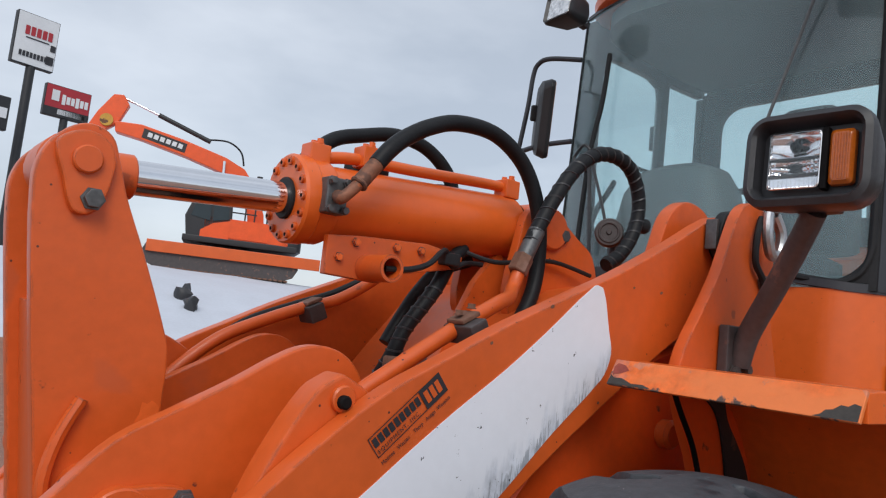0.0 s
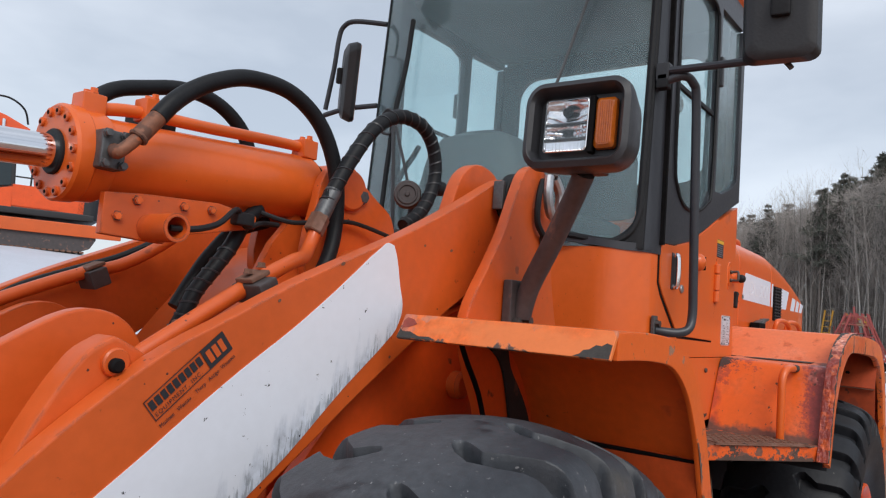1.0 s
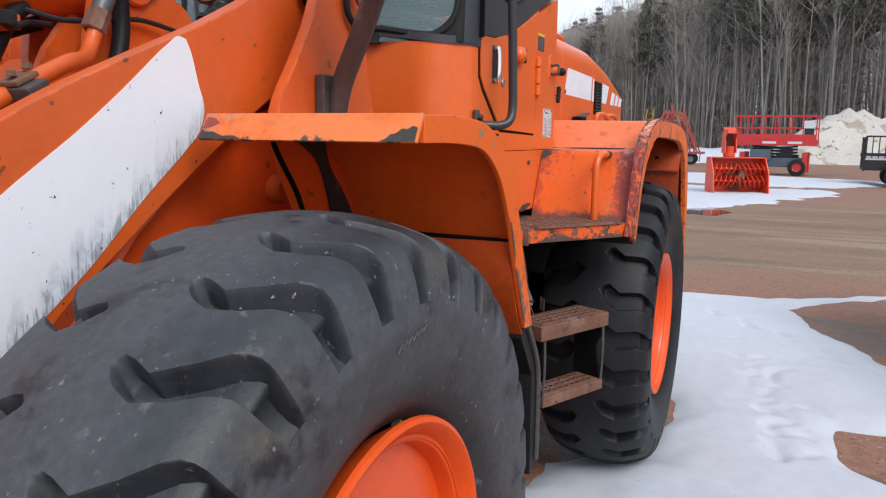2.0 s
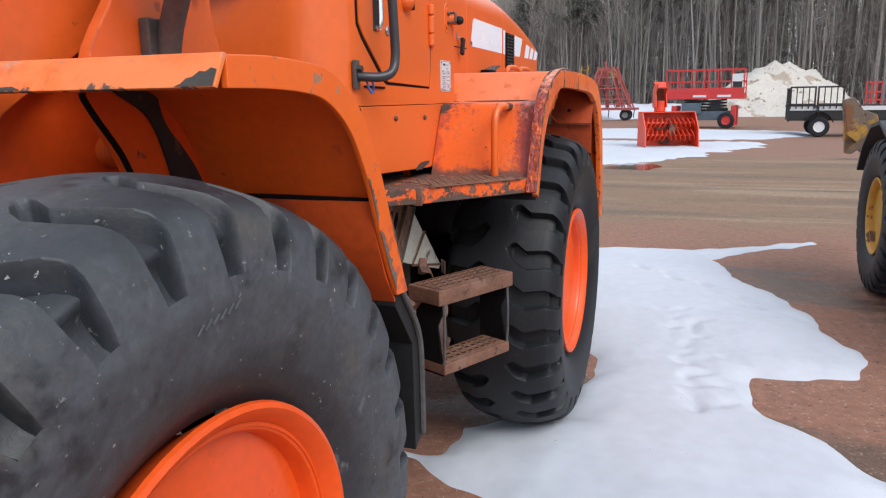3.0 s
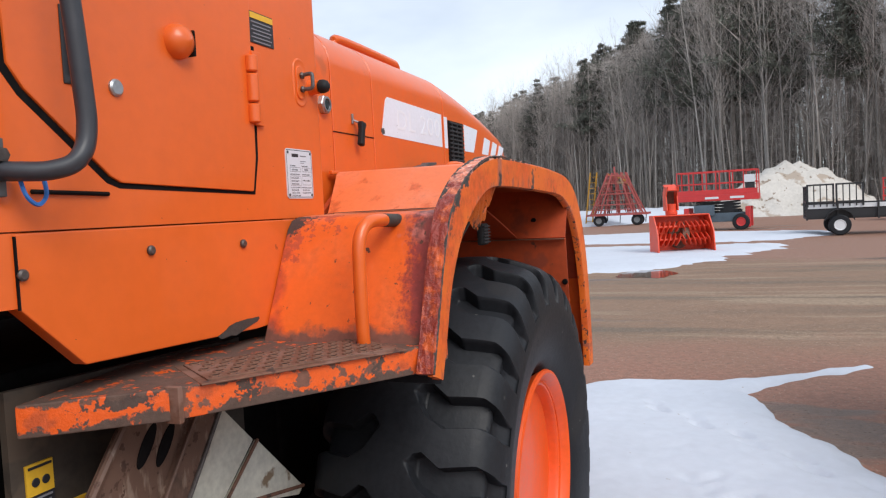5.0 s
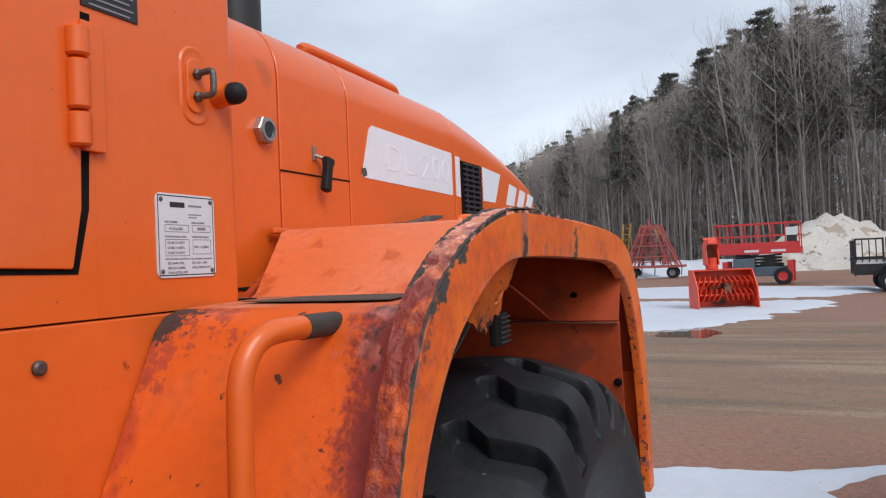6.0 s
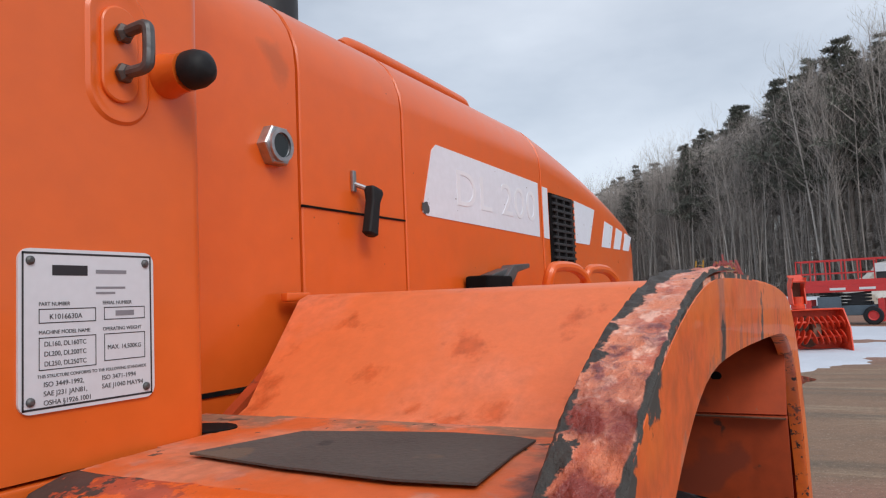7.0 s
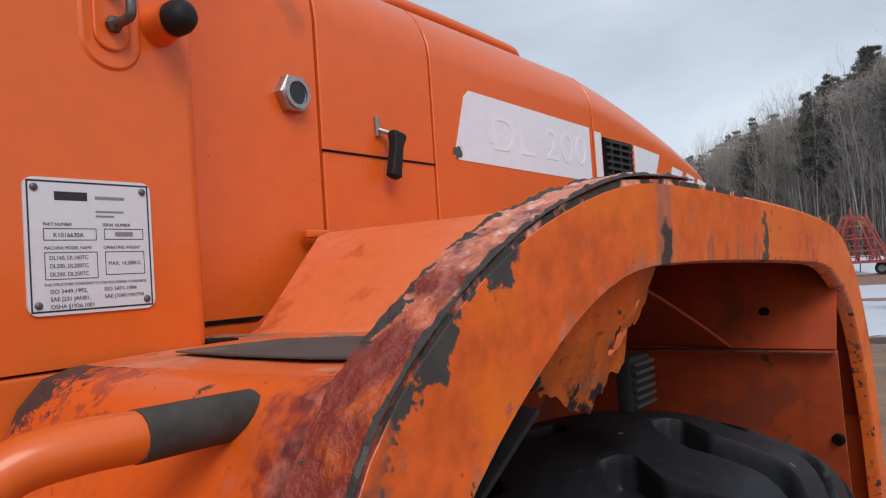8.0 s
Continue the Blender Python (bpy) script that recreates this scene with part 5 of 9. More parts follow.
def tyre_mesh(name, R, rim_r, half, count, phase, depth, spread, mat, per=40, across=58, crown=0.04, groove=None, end=None):
    """A loader tyre with curved grooves carved from the shoulders towards a smooth middle; it turns about y, outer side at -y."""
    nt = count * per
    u_at = [0.040, 0.055, 0.075, 0.12, 0.205, 0.25, 0.285, 0.40]
    mid_at = [-1.2, -1.6, -2.3, -4.2, -3.4, -4.3, -5.2, -5.6]
    half_at = [0.0, 1.3, 2.1, 1.9, 1.9, 1.8, 1.6, 1.2]
    pitch = 360.0 / count
    k = pitch / 11.1
    if groove:
        u_at, mid_at, half_at = ([q / f for q in a] for a, f in zip(groove, (1.0, k, k)))
    end = end or (half + 0.035, half + 0.085)
    # profile: (radius, y, arc from the middle), outer half
    prof = [(R - crown * (v / half) ** 2, -v) for v in np.linspace(0, half - 0.055, across)]
    S = prof[-1][0]
    prof += [(S - 0.007, -half + 0.042), (S - 0.015, -half + 0.030), (S - 0.027, -half + 0.019), (S - 0.043, -half + 0.010), (S - 0.061, -half + 0.004), (S - 0.081, -half), (S - 0.103, -half - 0.003), (S - 0.118, -half - 0.004)]
    prof += [(rim_r + 0.21, -half - 0.003), (rim_r + 0.19, -half - 0.006), (rim_r + 0.17, -half - 0.002), (rim_r + 0.12, -half + 0.004), (rim_r + 0.07, -half + 0.017), (rim_r + 0.04, -half + 0.03), (rim_r + 0.015, -half + 0.048), (rim_r - 0.01, -half + 0.07)]
    arcs, run = [], 0.0
    for i, p in enumerate(prof):
        if i:
            run += math.hypot(p[0] - prof[i - 1][0], p[1] - prof[i - 1][1])
        arcs.append(run)
    lug = np.repeat(np.arange(count) * pitch, per)
    even = np.tile(np.linspace(-pitch / 2, pitch / 2, per, endpoint=False), count)
    n_wall, n_floor = max(3, per // 7), max(2, per // 8)
    n_out = (per - 2 * n_wall - n_floor) // 2
    rings = []
    for side in (1, -1):
        for i in (range(len(prof) - 1, -1, -1) if side > 0 else range(1, len(prof))):
            r, y = prof[i]
            u = arcs[i]
            mid = np.interp(u, u_at, mid_at) * k
            hw = np.interp(u, u_at, half_at) * k * spread
            wall = 0.46 * k
            # the mesh is denser at the groove walls and runs along them
            h2 = max(hw, wall + 0.12 * k)
            local = np.concatenate([np.linspace(-pitch / 2, -h2 - 0.05 * k, n_out, endpoint=False), np.linspace(-h2 - 0.05 * k, -h2 + wall, n_wall, endpoint=False),
                                    np.linspace(-h2 + wall, h2 - wall, per - 2 * n_wall - 2 * n_out, endpoint=False), np.linspace(h2 - wall, h2 + 0.05 * k, n_wall, endpoint=False), np.linspace(h2 + 0.05 * k, pitch / 2, n_out, endpoint=False)])
            near = min(1.0, u / 0.042)
            near = near * near * (3 - 2 * near)
            off = even * (1 - near) + np.tile(local, count) * near
            shift = mid + phase + (0 if side > 0 else pitch / 2)
            th = lug + off + phase + (shift - phase) * near
            off = (th - shift + pitch / 2) % pitch - pitch / 2
            fade = np.clip((end[1] - u) / (end[1] - end[0]), 0, 1) * np.clip((u - 0.042) / 0.010, 0, 1)
            cut = np.clip((hw - np.abs(off)) / wall, 0, 1)
            cut = (0.5 * cut + 0.5 * cut * cut * (3 - 2 * cut)) * fade * depth
            rings.append((r, side * y, side, u, cut, th))
    C = np.stack([q[4] for q in rings])
    for again in range(1):
        C[1:-1] = 0.25 * C[:-2] + 0.5 * C[1:-1] + 0.25 * C[2:]
    shaped = []
    for (r, y, side, u, _, th), cut in zip(rings, C):
        w = min(1.0, max(0.0, (half + 0.03 - u) / 0.06))
        wear = 0.0015 * w * np.sin(np.radians(th * 7 + u * 900))
        shaped.append((r - cut * (0.35 + 0.65 * w) + wear, y + side * cut * 0.8 * (1 - w), th))
    rings = shaped
    verts = []
    for rad, yy, t in rings:
        a = np.radians(t)
        Y = np.broadcast_to(yy, a.shape)
        verts.append(np.stack([rad * np.sin(a), Y, rad * np.cos(a)], 1))
    V = np.concatenate(verts)
    n = len(rings)
    i, j = np.meshgrid(np.arange(n - 1), np.arange(nt), indexing="ij")
    jn = (j + 1) % nt
    F = np.stack([i * nt + j, i * nt + jn, (i + 1) * nt + jn, (i + 1) * nt + j], -1).reshape(-1, 4)
    me = bpy.data.meshes.new(name)
    me.from_pydata(V.tolist(), [], F.tolist())
    me.materials.append(mat)
    me.polygons.foreach_set("use_smooth", [True] * len(me.polygons))
    me.set_sharp_from_angle(angle=radians(58))
    return me


def wheel(c, side, tyre, rim_mat, parent, rim_r, half, scale=1.0):
    """A tyre on its rim; side -1 faces the near side."""
    f = Matrix.Translation(c) @ (Matrix() if side < 0 else Matrix.Rotation(math.pi, 4, "Z")) @ Matrix.Diagonal((scale, scale, scale, 1))
    ob = new("tyre", tyre)
    ob.parent, ob.matrix_basis = parent, f
    tagged(ob, "large worn black loader tyre with curved lugs")
    h = half
    rp = [(rim_r - 0.03, -h + 0.09), (rim_r - 0.004, -h + 0.048), (rim_r + 0.003, -h + 0.036), (rim_r + 0.001, -h + 0.028), (rim_r - 0.008, -h + 0.025), (rim_r - 0.022, -h + 0.034), (rim_r - 0.032, -h + 0.052), (rim_r - 0.036, -h + 0.056), (rim_r - 0.038, -h + 0.054), (rim_r - 0.046, -h + 0.057), (rim_r - 0.052, -h + 0.07), (rim_r - 0.060, -h + 0.13),
          (rim_r - 0.075, -h + 0.20), (rim_r - 0.10, -h + 0.215), (0.15, -h + 0.21), (0.135, -h + 0.19), (0.13, -h + 0.14), (0.10, -h + 0.125)]
    bm = lathe(rp, (0, 0, 0), "y", 72)
    bm.transform(f)
    rim = part("rim", bm, rim_mat, parent, "dished painted steel rim")
    ring = lathe([(rim_r - 0.034, -h + 0.0535), (rim_r - 0.0405, -h + 0.0520), (rim_r - 0.0405, -h + 0.060), (rim_r - 0.034, -h + 0.060)], (0, 0, 0), "y", 72, closed=True)
    ring.transform(f)
    part("lock_ring", ring, orange_dark, rim)
    for k in range(12):
        a = 2 * math.pi * (k + 0.5) / 12
        b = hex_bolt((0.19 * math.cos(a), -h + 0.21, 0.19 * math.sin(a)), 0.014, 0.02)
        b.transform(f)
        part("wheel_nut", b, bolt_mat, rim)
    return ob


tyre_front = tyre_mesh("front_tyre", 0.720, 0.373, 0.222, 30, 0.4, 0.042, 1.0, rubber, crown=0.047,
                       groove=((0.036, 0.050, 0.065, 0.095, 0.137, 0.178, 0.205, 0.245, 0.31), (0.3, 0.0, -0.6, -1.6, 0.2, 2.8, 3.3, 2.9, 3.2), (0.0, 1.2, 1.6, 1.6, 2.2, 2.7, 2.6, 2.4, 1.8)), end=(0.290, 0.316))
tyre_rear = tyre_mesh("rear_tyre", 0.700, 0.345, 0.242, 26, 4.0, 0.040, 1.35, rubber_new, 36, 44, 0.058)
tyre_far = tyre_mesh("far_tyre", 0.73, 0.345, 0.262, 28, 0.0, 0.035, 1.2, rubber_new, 12, 10)
wheel((-0.005, -0.814, 0.761), -1, tyre_front, orange_dark, loader, 0.373, 0.222)
wheel((0.005, 0.808, 0.772), 1, tyre_far, orange_dark, loader, 0.338, 0.262)
wheel((2.635, -0.864, 0.712), -1, tyre_rear, orange_dark, loader, 0.345, 0.242)
wheel((2.655, 0.852, 0.735), 1, tyre_far, orange_dark, loader, 0.352, 0.262)
# moulded marks on the sidewall
for k in range(6):
    x = -0.060 + 0.016 * k
    part("sidewall_mark", rod((x, -1.0385 - 0.0004 * k, 1.281 + 0.003 * k), (x + 0.012, -1.0405 - 0.0004 * k, 1.294 + 0.003 * k), 0.0016, 5, 0.0005), rubber, loader)
part("valve_stem", rod((0.055, -0.965, 1.112), (0.060, -0.985, 1.120), 0.007, 8), bolt_mat, loader)

# ---- cab ----


def plan_ring(z, x0, x1, half, r, n=10):
    """A closed outline at height z: square at the rear, rounded in front."""
    pts = [(x1, half, z)]
    for k in range(n + 1):
        a = radians(90 * k / n)
        pts.append((x0 + r - r * math.sin(a), half - r + r * math.cos(a), z))
    for k in range(n + 1):
        a = radians(90 - 90 * k / n)
        pts.append((x0 + r - r * math.sin(a), -half + r - r * math.cos(a), z))
    pts.append((x1, -half, z))
    return pts


CAB_H = 0.63
part("cab_body", ring_loft([plan_ring(1.562, 1.10, 1.90, CAB_H, 0.17), plan_ring(1.905, 1.10, 1.90, CAB_H, 0.17)], True), orange, loader, "smooth orange lower cab body")


def rear_post(z, top):
    """Plan of the cab's rear lower corner posts, rounded at the back."""
    r, n = 0.016, 5
    pts = [(1.9002, CAB_H), (1.9002, -CAB_H)]
    pts += [(2.18 - r + r * math.sin(radians(90 * k / n)), -CAB_H + r - r * math.cos(radians(90 * k / n))) for k in range(n + 1)]
    pts += [(2.18 - r + r * math.cos(radians(90 * k / n)), CAB_H - r + r * math.sin(radians(90 * k / n))) for k in range(n + 1)]
    return [(x, y, z if not top else 2.10 + (x - 1.90) * 0.36) for x, y in pts]


part("cab_rear_body", ring_loft([rear_post(1.562, False), rear_post(0, True)], True), orange, loader, "orange rear cab side with rounded corner")
# rounded rear corner strip and the side above the curved boundary
SIDE_UP = [(1.273, 1.9052), (1.273, 1.936), (1.40, 1.945), (1.55, 1.975), (1.72, 2.04), (1.90, 2.115), (1.90, 1.9052)]
both(lambda: plate(SIDE_UP, -CAB_H, -CAB_H + 0.05, 0), "cab_shoulder", orange, loader)
LOWER = [(1.269, 1.5595), (2.16, 1.5595), (2.16, 1.33), (1.85, 1.32), (1.38, 1.34), (1.269, 1.445)]
both(lambda: plate(LOWER, -CAB_H - 0.001, -CAB_H + 0.03, 0.004), "lower_side_panel", orange, loader, "bolted orange lower cab panel")
part("front_apron", ring_loft([plan_ring(1.448, 1.102, 1.266, CAB_H - 0.001, 0.17), plan_ring(1.5595, 1.102, 1.266, CAB_H - 0.001, 0.17)], True), orange, loader)
for x, z in ((1.225, 1.515), (1.275, 1.497), (1.538, 1.516), (1.811, 1.512)):
    part("panel_bolt", disc((x, -CAB_H - 0.004, z), 0.0092, 0.010, "y", 16), bolt_mat, loader)
part("panel_seam", block((1.2675, -CAB_H - 0.0015, 1.50), (0.003, 0.004, 0.11), 0.0), frame_black, loader)
part("paint_scuff", patch((1.78, -CAB_H - 0.0025, 1.335), (1, 0, 0.1), (-0.1, 0, 1), 0.16, 0.03, 90), primer, loader)

# door with its dark gap
DOOR = [(1.275, 2.96), (1.272, 1.915), (1.275, 1.81), (1.30, 1.775), (1.455, 1.648), (1.48, 1.637), (1.86, 1.625), (1.875, 1.70), (1.885, 1.94), (1.80, 1.94)]
GAP = [(1.262, 1.95), (1.259, 1.915), (1.262, 1.803), (1.292, 1.765), (1.45, 1.637), (1.478, 1.628), (1.870, 1.6185), (1.889, 1.70), (1.899, 1.95)]
part("door_gap", plate(GAP, -CAB_H - 0.001, -CAB_H + 0.01, 0), frame_black, loader)
part("cab_door", plate([(1.272, 1.937)] + DOOR[1:8] + [(1.886, 2.105), (1.72, 2.038), (1.55, 1.973), (1.40, 1.943)], -CAB_H - 0.006, -CAB_H + 0.01, 0.003), orange, loader, "closed orange cab door")
part("door_gap", block((1.266, -CAB_H - 0.006, 2.45), (0.012, 0.02, 1.04), 0), frame_black, loader)
part("handle_recess", block((1.392, -CAB_H - 0.007, 1.855), (0.04, 0.004, 0.125), 0.002), black_plastic, loader)
part("door_handle", tube([(1.392, -CAB_H - 0.008, 1.908), (1.392, -CAB_H - 0.022, 1.90), (1.392, -CAB_H - 0.022, 1.81), (1.392, -CAB_H - 0.008, 1.802)], 0.0085, 10), chrome, loader, "chromed door handle")
part("key_lock", disc((1.478, -CAB_H - 0.008, 1.80), 0.015, 0.010, "y", 18), steel, loader)
part("door_stop", lathe([(0.034, 0.0), (0.033, -0.012), (0.026, -0.024), (0.012, -0.032), (0.002, -0.034)], (1.64, -CAB_H - 0.005, 1.91), "y", 24), orange, loader)
part("stop_slot", block((1.662, -CAB_H - 0.022, 1.908), (0.006, 0.02, 0.05), 0.002), frame_black, loader)
for z0, z1 in ((1.888, 1.925), (1.822, 1.884), (1.776, 1.818)):
    part("door_hinge", rod((1.870, -CAB_H - 0.012, z0), (1.870, -CAB_H - 0.012, z1), 0.014, 16), orange, loader)
part("hinge_leaf", block((1.895, -CAB_H - 0.006, 1.855), (0.035, 0.008, 0.165), 0.002), orange, loader)
warn = part("warning_label", block((1.932, -CAB_H - 0.001, 1.994), (0.092, 0.003, 0.070), 0.0005), ink, loader, "black warning label with yellow heading")
part("label_heading", block((1.932, -CAB_H - 0.003, 2.020), (0.088, 0.001, 0.013), 0), yellow_tag, warn)
for k in range(6):
    part("label_line", block((1.930, -CAB_H - 0.003, 2.006 - 0.0085 * k), (0.078 - 0.012 * (k % 2), 0.001, 0.0025), 0), grey_ink, warn)

# grab rail beside the door
part("grab_rail", tube([(1.20, -0.645, 2.46), (1.215, -0.70, 2.475), (1.24, -0.725, 2.455), (1.262, -0.73, 2.40), (1.29, -0.73, 2.10), (1.318, -0.73, 1.80), (1.322, -0.73, 1.705), (1.305, -0.725, 1.662), (1.28, -0.70, 1.648), (1.255, -0.665, 1.648), (1.245, -0.64, 1.65)], 0.0145, 12), cab_grey, loader, "dark tubular grab rail")
part("rail_foot", block((1.24, -CAB_H - 0.006, 1.655), (0.03, 0.012, 0.085), 0.002), grey_fitting, loader)
part("rail_foot_bolt", hex_bolt((1.243, -CAB_H - 0.012, 1.672), 0.011, 0.014), bolt_mat, loader)
part("rail_joint", block((1.205, -0.64, 2.46), (0.04, 0.04, 0.05), 0.006), black_rubber, loader)
part("cable_tie", tube([(1.262, -0.655, 1.655), (1.265, -0.665, 1.615), (1.285, -0.665, 1.60), (1.30, -0.665, 1.615), (1.30, -0.66, 1.645)], 0.0035, 6), blue_tie, loader, "blue cable tie")
part("step_rod", rod((1.30, -CAB_H - 0.004, 1.621), (1.45, -CAB_H - 0.004, 1.618), 0.004, 6), frame_black, loader)

# upper cab: dark pillars, panes and roof
BAND = [(1.27, 1.938), (1.40, 1.945), (1.55, 1.975), (1.72, 2.04), (1.90, 2.115), (2.05, 2.175), (2.17, 2.22), (2.17, 2.36), (2.12, 2.30), (2.05, 2.26), (1.92, 2.215), (1.83, 2.21), (1.80, 2.30), (1.775, 2.20), (1.72, 2.14), (1.63, 2.10), (1.53, 2.085), (1.45, 2.10), (1.39, 2.145), (1.36, 2.23), (1.27, 2.30)]
both(lambda: plate(BAND, -CAB_H - 0.004, -CAB_H + 0.03, 0.003), "cab_band", cab_grey, loader)
both(lambda: plate([(1.27, 2.28), (1.362, 2.2), (1.345, 2.5), (1.345, 2.84), (1.375, 2.925), (1.27, 3.01)], -CAB_H - 0.003, -CAB_H + 0.04, 0.003), "door_pillar", cab_grey, loader)
both(lambda: plate([(1.775, 2.18), (1.832, 2.2), (1.84, 3.0), (1.75, 2.98), (1.785, 2.88), (1.79, 2.6)], -CAB_H - 0.003, -CAB_H + 0.04, 0.003), "middle_pillar", cab_grey, loader)
both(lambda: plate([(2.13, 2.26), (2.175, 2.22), (2.175, 2.98), (2.13, 2.96)], -CAB_H - 0.003, -CAB_H + 0.04, 0.003), "rear_pillar", cab_grey, loader)
both(lambda: plate([(1.27, 2.93), (1.30, 2.93), (1.375, 2.925), (1.45, 2.945), (1.70, 2.945), (1.77, 2.92), (1.84, 2.955), (2.13, 2.965), (2.175, 3.075), (1.27, 3.075)], -CAB_H - 0.004, -CAB_H + 0.04, 0.003), "top_rail", cab_grey, loader)
both(lambda: block((1.56, -CAB_H + 0.014, 2.50), (0.43, 0.006, 0.90), 0.001), "door_window", cab_glass, loader, "tinted door window")
both(lambda: block((1.985, -CAB_H + 0.014, 2.60), (0.32, 0.006, 0.80), 0.001), "rear_side_window", cab_glass, loader)
both(lambda: block((1.56, -CAB_H + 0.004, 2.505), (0.42, 0.014, 0.018), 0.003), "window_bar", black_rubber, loader)
part("window_seal", tube([(1.352, -CAB_H - 0.006, 2.60), (1.36, -CAB_H - 0.006, 2.23), (1.39, -CAB_H - 0.006, 2.147), (1.45, -CAB_H - 0.006, 2.10), (1.53, -CAB_H - 0.006, 2.087), (1.63, -CAB_H - 0.006, 2.10), (1.72, -CAB_H - 0.006, 2.142), (1.772, -CAB_H - 0.006, 2.21), (1.787, -CAB_H - 0.006, 2.6), (1.783, -CAB_H - 0.006, 2.87), (1.76, -CAB_H - 0.006, 2.915), (1.70, -CAB_H - 0.006, 2.938), (1.45, -CAB_H - 0.006, 2.94), (1.38, -CAB_H - 0.006, 2.925), (1.35, -CAB_H - 0.006, 2.84), (1.352, -CAB_H - 0.006, 2.60)], 0.007, 6, 4), black_rubber, loader)
both(lambda: block((1.80, -CAB_H - 0.012, 2.68), (0.025, 0.025, 0.12), 0.004), "window_hinge", black_plastic, loader)


def screen_x(y, z, off=0.0):
    return 1.045 + 0.118 * (abs(y) / 0.60) ** 2.2 + 0.06 * (z - 1.93) / 1.07 + off


def screen_sheet(y0, y1, z0, z1, t, off, ny=16, nz=2):
    """A curved sheet that follows the windscreen."""
    bm = bmesh.new()
    grid = [[[bm.verts.new((screen_x(y, z, off + d), y, z)) for y in np.linspace(y0, y1, ny + 1)] for z in np.linspace(z0, z1, nz + 1)] for d in (0, t)]
    for g, s in zip(grid, (1, -1)):
        for j in range(nz):
            for i in range(ny):
                bm.faces.new((g[j][i], g[j][i + 1], g[j + 1][i + 1], g[j + 1][i])[::s])
    for j in (0, nz):
        for i in range(ny):
            bm.faces.new((grid[0][j][i], grid[0][j][i + 1], grid[1][j][i + 1], grid[1][j][i]))
    for i in (0, ny):
        for j in range(nz):
            bm.faces.new((grid[0][j][i], grid[0][j + 1][i], grid[1][j + 1][i], grid[1][j][i]))
    return bm


part("windscreen", screen_sheet(-0.612, 0.612, 1.905, 3.075, 0.006, 0.0), cab_glass, loader, "tall curved tinted windscreen")
part("screen_sill", screen_sheet(-0.36, 0.36, 1.900, 1.948, 0.02, -0.006), black_rubber, loader)
SEAL = [(-0.601, 3.05), (-0.601, 2.50), (-0.601, 2.10), (-0.598, 2.02), (-0.582, 1.968), (-0.556, 1.938), (-0.52, 1.925), (-0.45, 1.932), (-0.35, 1.946), (-0.15, 1.950), (0.15, 1.950), (0.35, 1.946)]
part("screen_seal", tube([(screen_x(y, z, -0.004), y, z) for y, z in SEAL], 0.011, 8), black_rubber, loader, "black rubber seal round the windscreen")
part("screen_header", screen_sheet(-0.60, 0.60, 3.060, 3.075, 0.02, -0.004), cab_grey, loader)
part("screen_seal", screen_sheet(-0.614, -0.588, 1.905, 3.065, 0.012, -0.004, 3), black_rubber, loader)
part("screen_seal", screen_sheet(0.603, 0.614, 1.905, 3.065, 0.012, -0.004, 3), black_rubber, loader)


def corner_pillar():
    rings = []
    for z in (1.905, 2.3, 2.7, 3.06):
        dx = 0.06 * (z - 1.93) / 1.07
        rings.append([(1.178 + dx, -0.612, z), (1.21 + dx * 0.8, -0.626, z), (1.272, -CAB_H - 0.003, z), (1.272, -CAB_H + 0.05, z), (1.225 + dx * 0.6, -0.585, z)])
    return ring_loft(rings, True)


def screen_corner():
    """Dark border that rounds the lower corner of the windscreen."""
    r, y0, z0 = 0.12, -0.596, 1.926
    ring = [(y0, z0)] + [(y0 + r - r * math.cos(radians(a)), z0 + r - r * math.sin(radians(a))) for a in range(0, 91, 10)]
    return ring_loft([[(screen_x(y, z, d), y, z) for y, z in ring] for d in (-0.005, 0.006)], True)


def sill_corner():
    """Charcoal strip that wraps the cab's corner under the windscreen; its foot sinks towards the door."""
    top, foot = [], []
    for k in range(25):
        f = k / 24
        if f < 0.7:
            y = -0.30 - 0.31 * f / 0.7
            body = 1.27 - math.sqrt(max(0.0, 0.17 ** 2 - max(0.0, abs(y) - 0.46) ** 2))
            x = min(body, screen_x(y, 1.93)) - 0.005
        else:
            a = (f - 0.7) / 0.3
            x, y = 1.178 + 0.094 * a, -0.6105 - 0.024 * math.sin(a * math.pi / 2)
        top.append((x, y, 1.950 - 0.026 * min(1, f / 0.6)))
        foot.append((x, y, 1.932 - 0.034 * min(1, f / 0.6)))
    bm = bmesh.new()
    rows = [[bm.verts.new(Vector(p) + Vector((d, d, 0))) for p in q] for q, d in ((top, 0), (foot, 0), (foot, 0.012), (top, 0.012))]
    for k in range(24):
        for i in range(4):
            bm.faces.new((rows[i][k], rows[i][k + 1], rows[(i + 1) % 4][k + 1], rows[(i + 1) % 4][k]))
    for k in (0, 24):
        bm.faces.new([r[k] for r in rows])
    return bm


